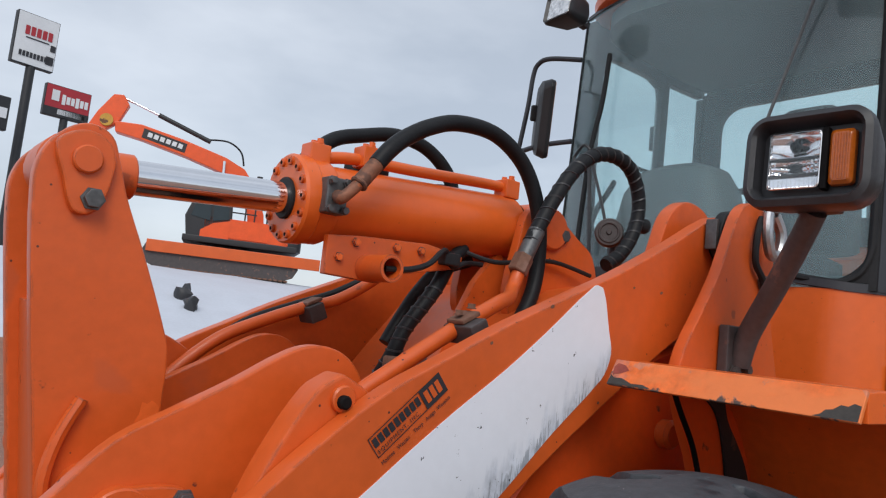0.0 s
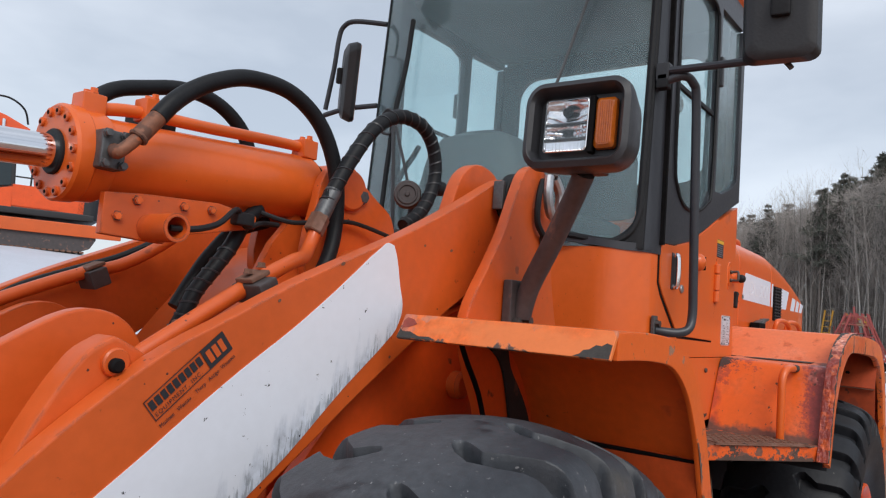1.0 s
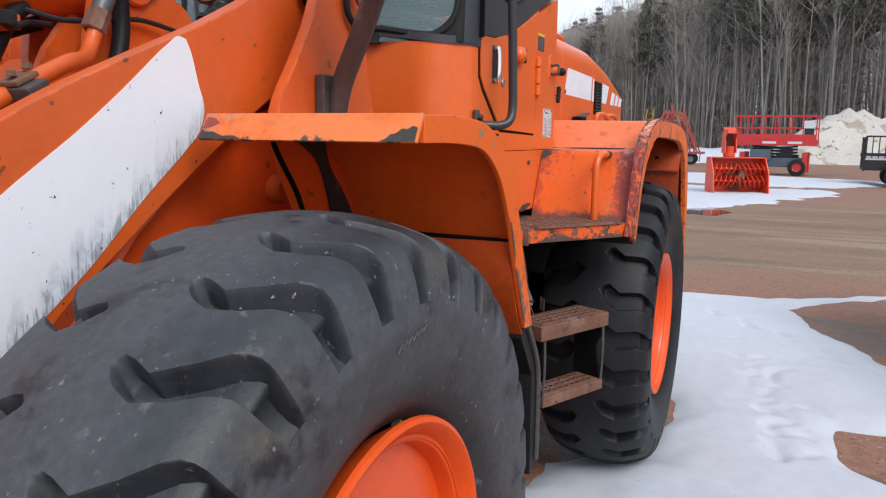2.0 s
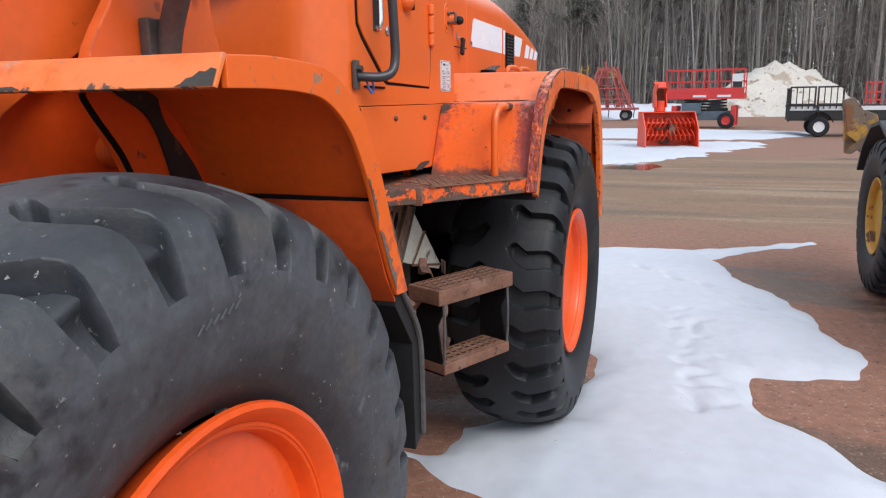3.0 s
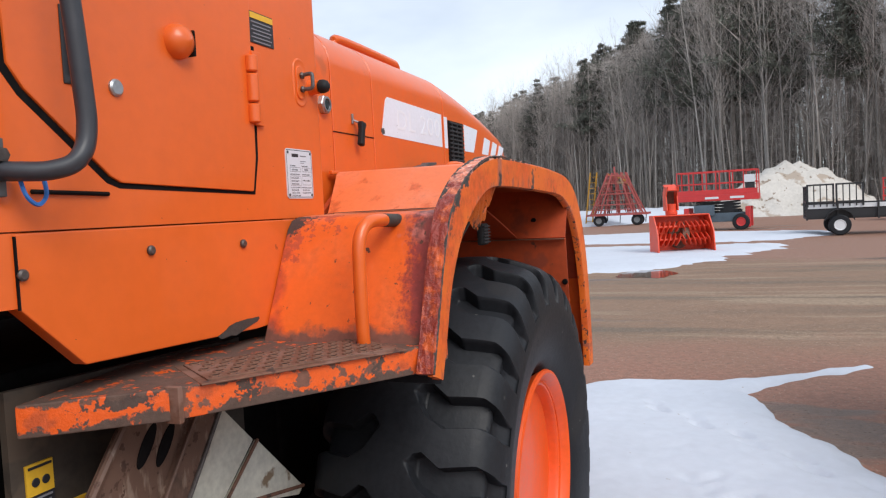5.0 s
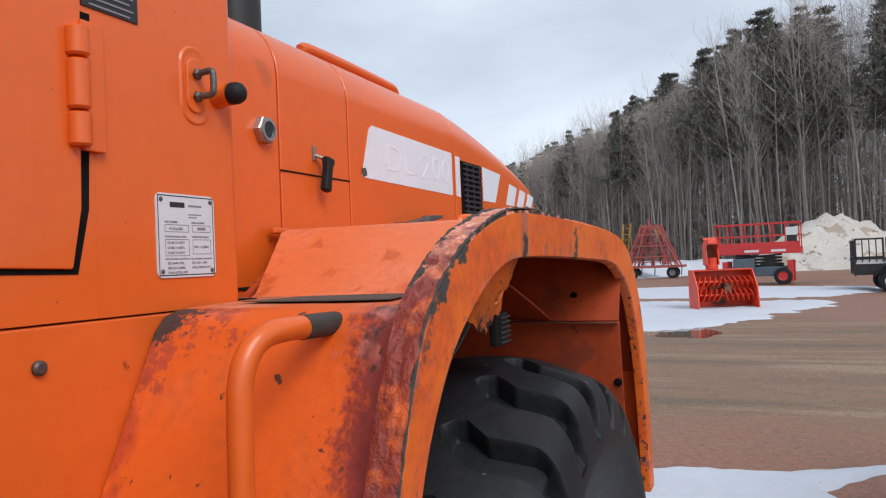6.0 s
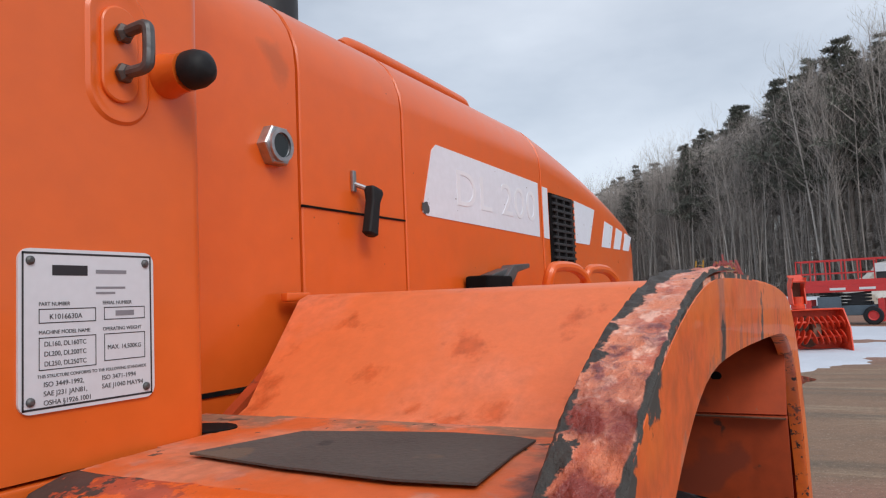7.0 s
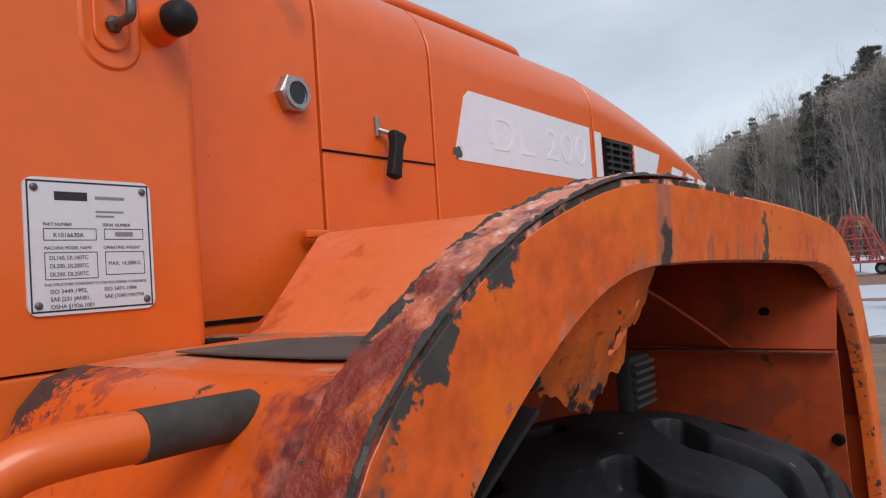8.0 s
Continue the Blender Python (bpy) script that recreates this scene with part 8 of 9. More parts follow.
snow_patch([(16.5, 3.5), (17.0, 0.6), (18.0, -0.4), (19.6, -1.2), (21.3, -2.0), (23.5, -3.2), (25.6, -3.3), (25.2, -1.2), (26.0, 2.0), (25.0, 6.0), (19, 6)], 0.10, 0.25, 2, ragged=0.5, soft=0.9)
snow_patch([(28.5, 8), (28.5, 3), (27.2, -0.5), (28, -3.6), (30, -5.2), (32.5, -5.6), (34, -3), (36, 1), (35, 9)], 0.10, 0.4, 3, ragged=0.6, soft=1.0)
snow_patch([(52, 22), (50, 6), (56, 2), (58, -1), (62, -3), (78, -3), (80, 24)], 0.8, 1.0, 4, ragged=1.0, soft=4.0, mat=snow_mat)
snow_patch([(57.5, -1.0), (56.5, -4), (57.5, -8.5), (60, -12), (64, -12.5), (70, -10.5), (70, -3.5), (64, -0.5)], 3.9, 0.5, 5, ragged=1.0, soft=6.6, mat=snow_dirty, name="snow_pile", label="tall dirty ploughed snow pile")
snow_patch([(-25, 12), (-10, 12.2), (4, 12.5), (14, 13), (19, 16), (24, 21), (60, 30), (60, 70), (-60, 70), (-60, 14)], 0.12, 0.8, 6, ragged=1.0, soft=1.5, name="snow_field", label="wide snow-covered bank beyond the yard")

bm = bmesh.new()
for k in range(26):
    a = 2 * math.pi * k / 26
    r = 1 + 0.6 * noise.noise((math.cos(a) * 1.5, math.sin(a) * 1.5, 5))
    bm.verts.new((16.6 + 1.0 * r * math.cos(a), -0.05 + 0.55 * r * math.sin(a), -0.012))
bm.faces.new(bm.verts)
part("puddle", bm, puddle_mat, None, "shallow muddy puddle on the dirt", kind="structure", category="puddle")

# dark clods thrown on the snow bank
def clod(c, r, seed):
    bm = bmesh.new()
    bmesh.ops.create_icosphere(bm, subdivisions=2, radius=r)
    for v in bm.verts:
        v.co *= 0.75 + 0.6 * noise.noise(v.co * (2.0 / r) + Vector((seed, 0, 0)))
        v.co.z *= 1.2
    bm.transform(Matrix.Translation(c))
    return part("dirt_clod", bm, black_plastic, None, "dark frozen clod of dirt on the snow", category="dirt clod", group="clods on the snow")


for k, (x, y, r) in enumerate([(5.08, 15.75, 0.26), (4.98, 14.95, 0.22), (9.5, 23.5, 0.3), (10.3, 23.6, 0.22), (4.2, 22, 0.2), (0.9, 21.0, 0.15)]):
    clod((x, y, ground_height(x, y) + r * 0.5 + 0.1), r, k * 3)


# ---- machines and implements in the yard ----
def small_wheel(parent, c, r, w, rim_mat, axis="y", tyre_mat=None):
    t = part("tyre", lathe([(r * 0.55, -w / 2), (r * 0.9, -w / 2), (r, -w * 0.32), (r, w * 0.32), (r * 0.9, w / 2), (r * 0.55, w / 2)], c, axis, 28, closed=True), tyre_mat or rubber_new, parent)
    part("rim", lathe([(r * 0.57, -w * 0.42), (r * 0.5, -w * 0.5), (r * 0.3, -w * 0.35), (r * 0.15, -w * 0.4)], c, axis, 20), rim_mat, t)
    part("rim", lathe([(r * 0.57, w * 0.42), (r * 0.5, w * 0.5), (r * 0.3, w * 0.35), (r * 0.15, w * 0.4)], c, axis, 20), rim_mat, t)


def bar(name, a, b, w, mat, parent, bevel=0.0):
    m, length = between(a, b)
    part(name, turned(m @ Matrix.Translation((0, 0, length / 2)), block((0, 0, 0), (w, w, length), bevel)), mat, parent)


# snow blower
bl = thing("snow_blower", "orange-red tractor snow blower standing on the snow", "snow blower", (22.2, -0.45, 0.05), -69)
part("back_plate", plate([(-0.95, 0.0), (0.95, 0.0), (0.95, 0.95), (-0.95, 0.95)], 0.30, 0.34, 0), blower_paint, bl)
for sx in (-0.97, 0.93):
    part("side_plate", plate([(-0.48, 0.0), (0.36, 0.0), (0.36, 0.98), (-0.05, 0.98), (-0.40, 0.55)], sx, sx + 0.04, 0.004, "x"), blower_paint, bl)
part("top_plate", block((0, 0.15, 0.97), (1.9, 0.42, 0.03), 0.004), blower_paint, bl)
part("cutting_edge", block((0, -0.25, 0.02), (1.9, 0.12, 0.03), 0), rust_mat, bl)
for z, r in ((0.35, 0.19), (0.68, 0.16)):
    part("auger_shaft", rod((-0.93, -0.12, z), (0.93, -0.12, z), 0.035, 10), blower_paint, bl)
    for k in range(11):
        x = -0.85 + 0.17 * k
        part("auger_blade", turned(pose(x, -0.12, z, 0, 28 if x < 0 else -28, 0), disc((0, 0, 0), r, 0.02, "x", 18)), blower_paint, bl)
part("impeller", disc((0, 0.24, 0.45), 0.36, 0.08, "y", 24), rust_mat, bl)
part("chute", lathe([(0.16, 0.0), (0.20, 0.02), (0.20, 0.10), (0.17, 0.12), (0.17, 0.30)], (-0.26, 0.15, 0.98), "z", 16), blower_paint, bl)
for sx in (-0.47, -0.09):
    part("chute_side", plate([(-0.02, 1.10), (0.34, 1.10), (0.34, 1.58), (0.20, 1.72), (-0.12, 1.72), (0.06, 1.48)], sx, sx + 0.035, 0.004, "x"), blower_paint, bl)
part("chute_back", block((-0.26, 0.33, 1.35), (0.36, 0.03, 0.52), 0.004), rust_mat, bl)
part("chute_hood", turned(pose(-0.26, 0.12, 1.70, 22, 0, 0), block((0, 0, 0), (0.42, 0.40, 0.03), 0.004)), blower_paint, bl)
part("gear_box", block((0.1, -0.05, 0.5), (0.24, 0.3, 0.3), 0.03), rust_mat, bl)
bl.scale = (0.82, 1.0, 1.08)

# scissor lift
sl = thing("scissor_lift", "red and grey rough-terrain scissor lift, lowered", "scissor lift", (37.6, -1.35, 0.0), 84)
for x in (-1.05, 1.05):
    for y in (-0.75, 0.75):
        small_wheel(sl, (x, y, 0.38), 0.38, 0.28, red_paint)
part("chassis", block((0, 0, 0.60), (2.5, 1.25, 0.42), 0.03), lift_blue, sl, "blue-grey lift chassis")
part("tool_tray", block((0.55, 0.70, 0.95), (0.9, 0.25, 0.5), 0.03), lift_blue, sl)
for x in (-1.35, 1.35):
    part("outrigger", block((x, -0.7, 0.60), (0.22, 0.25, 0.95), 0.03), red_paint, sl)
    part("outrigger", block((x, 0.7, 0.60), (0.22, 0.25, 0.95), 0.03), red_paint, sl)
for k in range(4):
    for s in (-1, 1):
        bar("scissor_arm", (-0.95 * s, -0.35, 0.78 + 0.14 * k), (0.95 * s, -0.35, 0.92 + 0.14 * k), 0.09, dark_steel, sl)
        bar("scissor_arm", (-0.95 * s, 0.35, 0.78 + 0.14 * k), (0.95 * s, 0.35, 0.92 + 0.14 * k), 0.09, dark_steel, sl)
part("platform", block((0, 0, 1.52), (3.6, 1.5, 0.28), 0.02), red_paint, sl, "red work platform")
for k in range(2):
    part("platform_mark", block((-0.9 + 1.1 * k, 0.755, 1.52), (0.6, 0.004, 0.10), 0), sign_white, sl)
for x in (-1.75, -1.2, -0.6, 0, 0.6, 1.2, 1.75):
    for y in (-0.72, 0.72):
        bar("rail_post", (x, y, 1.64), (x, y, 2.75), 0.05, red_paint, sl)
for z in (2.2, 2.75):
    for y in (-0.72, 0.72):
        bar("guard_rail", (-1.77, y, z), (1.77, y, z), 0.05, red_paint, sl)
    for x in (-1.75, 1.75):
        bar("guard_rail", (x, -0.72, z), (x, 0.72, z), 0.05, red_paint, sl)
part("toe_board", block((0, 0.74, 1.78), (3.55, 0.02, 0.24), 0.004), red_paint, sl)
part("notice_board", block((-1.45, 0.76, 2.35), (0.45, 0.02, 0.35), 0.004), sign_white, sl)
part("control_box", block((-1.45, 0.6, 2.0), (0.4, 0.25, 0.4), 0.03), dark_steel, sl)
part("engine_cover", block((-0.5, -0.62, 0.75), (1.0, 0.2, 0.4), 0.04), grey_steel, sl)

# black utility trailer
tr = thing("utility_trailer", "black utility trailer with mesh gate and white wheels", "trailer", (30.5, -6.27, 0.0), 88)
part("bed", block((0, 0, 0.62), (3.8, 1.7, 0.08), 0.01), dark_steel, tr)
for y in (-0.85, 0.85):
    part("side_wall", block((0, y, 0.85), (3.8, 0.04, 0.42), 0.004), dark_steel, tr)
    part("top_rail", block((0, y, 1.10), (3.84, 0.07, 0.07), 0.004), dark_steel, tr)
    part("white_strip", block((0.0, y + (0.045 if y > 0 else -0.045), 1.03), (3.7, 0.02, 0.15), 0.004), sign_white, tr)
    part("mud_guard", sheet([(0.85 + 0.48 * math.cos(radians(a)), 0.45 + 0.48 * math.sin(radians(a))) for a in (170, 140, 110, 90, 70, 40, 10)], y - 0.28 if y < 0 else y + 0.03, y - 0.03 if y < 0 else y + 0.28, 0.02), dark_steel, tr)
    small_wheel(tr, (0.85, y + (-0.15 if y < 0 else 0.15), 0.36), 0.36, 0.2, sign_white)
bar("tongue", (-1.9, 0, 0.5), (-3.1, 0, 0.5), 0.09, dark_steel, tr)
for x0, x1 in ((1.88, 1.88),):
    for k in range(9):
        bar("gate_bar", (x0, -0.8 + 0.2 * k, 0.6), (x0, -0.8 + 0.2 * k, 1.75), 0.035, dark_steel, tr)
    for z in (0.62, 1.2, 1.75):
        bar("gate_rail", (x0, -0.85, z), (x0, 0.85, z), 0.05, dark_steel, tr)
for a in (1.85, 0.93):
    for k in range(5):
        bar("side_gate_bar", (a - 0.205 * k, 0.93, 1.02), (a - 0.205 * k, 0.93, 1.80), 0.06 if k in (0, 4) else 0.035, dark_steel, tr)
    for z in (1.18, 1.80):
        bar("side_gate_rail", (a + 0.03, 0.93, z), (a - 0.85, 0.93, z), 0.06, dark_steel, tr)
for a in (1.88, 0.90, -0.35, -1.88):
    bar("stake_post", (a, 0.935, 0.55), (a, 0.935, 1.15), 0.06, dark_steel, tr)
bar("tail_mast", (-1.2, 0.5, 0.6), (-1.2, 0.5, 2.9), 0.08, grey_steel, tr)

# red farm implement with tall folded frame
im = thing("folding_harrow", "faded red farm implement with a tall folded lattice frame", "farm implement", (50.0, 4.95, 0.0), 90)


def hbar(name, a, b, w, mat, parent):
    """A bar of the harrow's narrow folded frame."""
    return bar(name, (a[0] * 0.77, a[1], a[2]), (b[0] * 0.77, b[1], b[2]), w, mat, parent)


for x in (-1.25, 1.2):
    for y in (-0.6, 0.6):
        small_wheel(im, (x, y, 0.36), 0.36, 0.22, grey_steel)
for y in (-0.8, 0.8):
    hbar("main_beam", (-2.6, y, 0.75), (2.6, y, 0.75), 0.14, faded_red, im)
    for x0, x1 in ((-2.2, -0.7), (2.2, 0.7), (-1.4, -0.35), (1.4, 0.35)):
        hbar("frame_leg", (x0, y, 0.75), (x1, y, 3.3), 0.09, faded_red, im)
    for z, s in ((1.4, 1.75), (2.1, 1.3), (2.8, 0.95), (3.3, 0.7)):
        hbar("cross_rail", (-s, y, z), (s, y, z), 0.08, faded_red, im)
for x in (-2.2, -1.1, 0, 1.1, 2.2):
    hbar("cross_tie", (x, -0.8, 0.75), (x, 0.8, 0.75), 0.1, faded_red, im)
    hbar("tine", (x, -1.0, 0.75), (x + 0.1, -1.2, 0.15), 0.05, dark_steel, im)
for k in range(6):
    hbar("brace", (-1.9 + 0.7 * k, -0.8, 0.9), (-1.3 + 0.55 * k, 0.8, 2.6), 0.05, faded_red, im)
for y in (-0.8, 0.0, 0.8):
    for k in range(5):
        f = k / 2 - 1
        hbar("wing_bar", (f * 1.9, y, 0.85), (f * 0.75, y * 0.6, 3.5), 0.055, faded_red, im)
    for k in range(4):
        z = 1.05 + 0.62 * k
        w = 1.85 - 0.43 * (z - 0.85)
        hbar("wing_rail", (-w, y * (1 - 0.15 * k / 2), z), (w, y * (1 - 0.15 * k / 2), z), 0.045, faded_red, im)
        hbar("spring_tine", (-w * 0.5, y - 0.1, z), (-w * 0.5 + 0.12, y - 0.28, z - 0.3), 0.03, dark_steel, im)
        hbar("spring_tine", (w * 0.4, y - 0.1, z), (w * 0.4 + 0.12, y - 0.28, z - 0.3), 0.03, dark_steel, im)
hbar("lift_mast", (0.0, -0.2, 0.75), (0.25, -0.1, 3.9), 0.10, faded_red, im)
hbar("folding_link", (-0.9, -0.5, 2.9), (0.9, -0.3, 3.45), 0.07, yellow_paint, im)
hbar("folding_link", (-1.3, -0.6, 2.2), (-0.2, -0.4, 3.3), 0.07, yellow_paint, im)
lad = thing("yellow_ladder", "yellow ladder leaning beside the implement", "ladder", (50.5, 7.0, 0), 90)
for x in (-0.22, 0.22):
    bar("stile", (x, 0, 0.1), (x - 0.5, 0.4, 3.6), 0.07, yellow_paint, lad)
for k in range(9):
    s = (k + 0.7) / 9.5
    bar("rung", (-0.22 - 0.5 * s, 0.4 * s, 0.1 + 3.5 * s), (0.22 - 0.5 * s, 0.4 * s, 0.1 + 3.5 * s), 0.04, yellow_paint, lad)

# red mesh-sided trailer behind
rt = thing("red_trailer", "red mesh-sided farm trailer by the snow pile", "trailer", (42.5, -11.6, 0), 90)
part("bed", block((0, 0, 0.8), (5.0, 2.0, 0.2), 0.02), red_paint, rt)
for k in range(21):
    bar("stake", (-2.4 + 0.24 * k, -0.95, 0.9), (-2.4 + 0.24 * k, -0.95, 2.1), 0.06, red_paint, rt)
for z in (1.2, 1.6, 2.1):
    bar("stake_rail", (-2.45, -0.95, z), (2.45, -0.95, z), 0.08, red_paint, rt)
for x in (-1.5, 1.5):
    small_wheel(rt, (x, -0.9, 0.4), 0.4, 0.25, grey_steel)
    small_wheel(rt, (x, 0.9, 0.4), 0.4, 0.25, grey_steel)

# neighbouring yellow loader on the other side of the aisle
yl = thing("yellow_loader", "faded yellow wheel loader parked alongside", "wheel loader")
wheel((5.72, -3.10, 0.62), 1, tyre_far, yellow_paint, yl, 0.352, 0.262, 0.86)
wheel((5.72, -4.75, 0.62), -1, tyre_far, yellow_paint, yl, 0.352, 0.262, 0.86)
part("axle", rod((5.72, -4.7, 0.6), (5.72, -3.15, 0.6), 0.14, 16), frame_black, yl)
part("body", ring_loft([[(x + 4.6, y - 3.93, z) for x, y in rounded_rect(2.6, 0.9, 0.1)] for z in (0.7, 1.5)], True), yellow_paint, yl)
part("black_fender", sheet([(5.72 + 0.75 * math.cos(radians(a)), 0.62 + 0.75 * math.sin(radians(a))) for a in (150, 120, 95, 70, 45, 25)], -3.45, -2.86, 0.03, 0.004), black_plastic, yl)
part("lift_arm", plate([(5.6, 1.0), (6.6, 0.95), (7.25, 0.62), (7.3, 0.82), (6.8, 1.22), (5.7, 1.30)], -3.50, -3.40, 0.01), yellow_paint, yl)
part("coupler_plate", plate([(-2.751, 1.517), (-2.832, 1.538), (-2.904, 1.435), (-3.032, 1.385), (-3.065, 1.257), (-3.0, 1.127), (-2.982, 0.995), (-2.902, 1.077), (-2.855, 1.037), (-2.801, 1.043), (-2.781, 1.24)], 6.66, 6.74, 0.008, "x"), rusty_yellow, yl, "rusty yellow attachment plate")
part("attachment_pin", disc((6.64, -2.868, 1.331), 0.06, 0.06, "x", 20), rust_mat, yl)
part("attachment_rib", plate([(-2.751, 1.517), (-2.832, 1.538), (-2.904, 1.435), (-2.947, 1.257), (-2.882, 1.142), (-2.795, 1.207)], 6.60, 6.66, 0.006, "x"), rusty_yellow, yl)

# excavator on the bank
EX, EY = 8.3, 21.7
ex = thing("excavator", "orange crawler excavator parked on the snow bank", "excavator", (EX, EY, ground_height(EX, EY) + 0.1), -22)
for y in (-1.2, 1.2):
    trk = part("track", plate([(-2.2, 0.12), (-2.35, 0.40), (-2.2, 0.72), (2.2, 0.72), (2.35, 0.40), (2.2, 0.12), (1.9, 0.0), (-1.9, 0.0)], y - 0.30, y + 0.30, 0.02), lamp_post, ex, "dark muddy crawler track")
    for k in range(26):
        for z in (0.0, 0.74):
            part("track_shoe", block((-2.0 + 0.16 * k, y, z), (0.12, 0.62, 0.05), 0), rust_mat, trk)
part("track_frame", block((0, 0, 0.55), (1.6, 2.0, 0.35), 0.02), dark_steel, ex)
part("side_beam", block((0.4, -1.55, 0.62), (5.2, 0.10, 0.36), 0.02), orange_arm, ex, "long orange side beam")
part("turntable", disc((0, 0, 0.85), 0.75, 0.2, "z", 32), dark_steel, ex)
part("house", ring_loft([[(x + 0.65, y, z) for x, y in rounded_rect(3.0, 2.5, 0.2)] for z in (1.0, 1.75)], True), orange_dark, ex, "orange engine house")
part("house_skirt", block((0.5, 0, 1.02), (3.5, 2.56, 0.2), 0.03), dark_steel, ex)
part("counterweight", ring_loft([[(x + 1.95, y, z) for x, y in rounded_rect(0.9, 2.5, 0.3)] for z in (0.98, 1.95)], True), dark_steel, ex)
excab = part("cab", plate([(-1.15, 1.05), (-1.25, 1.7), (-0.95, 2.55), (0.10, 2.6), (0.20, 1.05)], -1.25, -0.30, 0.06), dark_steel, ex, "black framed cab")
part("cab_window", plate([(-1.08, 1.72), (-0.86, 2.44), (-0.50, 2.46), (-0.50, 1.62)], -1.27, -1.255, 0), far_glass, excab)
part("cab_window", plate([(-0.42, 1.62), (-0.42, 2.46), (0.0, 2.47), (0.05, 1.72)], -1.27, -1.255, 0), far_glass, excab)
part("cab_panel", plate([(-0.75, 1.1), (-0.75, 1.3), (-0.4, 1.55), (0.10, 1.68), (0.12, 1.1)], -1.275, -1.255, 0), orange_dark, excab)
part("cab_panel", plate([(0.1, 1.15), (0.1, 1.7), (1.3, 1.7), (1.3, 1.15)], -1.275, -1.255, 0), orange_dark, ex)
boom = part("boom", plate([(0.75, 1.5), (0.62, 2.4), (0.20, 3.25), (-0.35, 3.62), (-1.6, 3.98), (-3.0, 4.30), (-3.75, 4.42), (-3.8, 4.75), (-3.0, 4.78), (-1.7, 4.52), (-0.3, 4.15), (0.35, 3.85), (0.85, 3.2), (1.15, 2.4), (1.25, 1.5)], -0.02, 0.42, 0.03), orange_dark, ex, "orange bent boom")
part("boom_mark", plate([(-2.95, 4.36), (-2.9, 4.66), (-1.55, 4.38), (-1.6, 4.08)], -0.036, -0.022, 0), dark_steel, boom)
for k in range(6):
    part("boom_letter", turned(pose(-2.7 + 0.19 * k, -0.042, 4.47 - 0.04 * k, 0, 12, 0), block((0, 0, 0), (0.14, 0.012, 0.15), 0)), sign_white, boom)
part("stick", plate([(-3.45, 5.35), (-3.65, 5.65), (-3.95, 5.62), (-4.35, 5.0), (-4.55, 4.55), (-4.75, 3.2), (-4.85, 1.6), (-4.6, 1.6), (-4.4, 3.4), (-4.05, 4.45), (-3.7, 4.75)], 0.04, 0.36, 0.03), orange_dark, ex, "orange dipper stick")
part("stick_pin", disc((-4.05, 0.02, 4.75), 0.2, 0.06, "y", 20), yellow_paint, ex)
part("stick_cylinder", rod((-3.65, 0.2, 5.58), (-2.5, 0.2, 5.20), 0.04, 12), chrome, ex)
part("stick_cylinder", rod((-2.55, 0.2, 5.22), (-0.85, 0.2, 4.62), 0.08, 12), dark_steel, ex)
part("boom_cylinder", rod((-0.2, -0.1, 1.4), (-0.30, -0.1, 3.2), 0.08, 12), orange_dark, ex)
part("boom_cylinder", rod((-0.30, -0.1, 3.2), (-0.33, -0.1, 3.75), 0.05, 12), chrome, ex)
part("boom_hose", tube([(-0.95, 0.2, 4.68), (-0.3, 0.2, 4.72), (0.15, 0.2, 4.45), (0.30, 0.2, 4.0)], 0.03, 8), hose_mat, ex)
for x in (0.55, 0.85, 1.25):
    bar("roof_mast", (x, -0.6, 1.75), (x, -0.6, 2.9 + 0.3 * (x == 0.85)), 0.05, dark_steel, ex)
part("roof_beacon", disc((0.85, -0.6, 3.25), 0.09, 0.16, "z", 12), dark_steel, ex)
bar("hand_rail", (-0.1, -1.0, 2.0), (0.9, -1.0, 2.0), 0.04, dark_steel, ex)


for ob in ex.children:
    if ob.name.split(".")[0] in ("boom", "stick", "stick_pin", "stick_cylinder", "boom_hose"):
        ob.location.z -= 0.25


# roadside signs beyond the bank
def pylon_sign(name, label, c, rz, w, h, z0, face, bands, pole=True):
    ob = thing(name, label, "sign", c, rz, "dealer signs")
    part("sign_box", block((0, 0, z0 + h / 2), (w, 0.5, h), 0.05), dark_steel, ob)
    part("sign_face", block((0, -0.27, z0 + h / 2), (w - 0.12, 0.06, h - 0.12), 0.01), face, ob)
    for x, z, bw, bh, mat in bands:
        part("sign_mark", block((x * w, -0.32, z0 + z * h), (bw * w, 0.04, bh * h), 0), mat, ob)
    if pole:
        part("pole", rod((0, 0, -3.0), (0, 0, z0), 0.28, 16), dark_steel, ob)
    return ob


pylon_sign("pylon_sign", "tall white dealer sign on a dark steel pole", (6.15, 52.0, 1.5), 12, 2.6, 3.4, 14.0, sign_white,
           [(-0.24 + 0.135 * k, 0.66, 0.10, 0.17, sign_red) for k in range(5)] + [(-0.33 + 0.085 * k, 0.20, 0.06, 0.10, ink) for k in range(9)] + [(0.36, 0.20, 0.18, 0.16, ink), (0.02, 0.52, 0.55, 0.02, ink), (0.40, 0.45, 0.12, 0.12, ink)])
pylon_sign("red_sign", "red and black dealer sign board", (10.0, 60.0, 1.5), 8, 3.3, 2.4, 12.8, sign_red,
           [(-0.28, 0.66, 0.16, 0.34, sign_white)] + [(-0.10 + 0.1 * k, 0.58, 0.075, 0.24 + 0.08 * (k % 3 == 0), sign_white) for k in range(6)] + [(0, 0.14, 0.98, 0.26, dark_steel)] + [(0.1, 0.16, 0.6, 0.16, sign_white)])
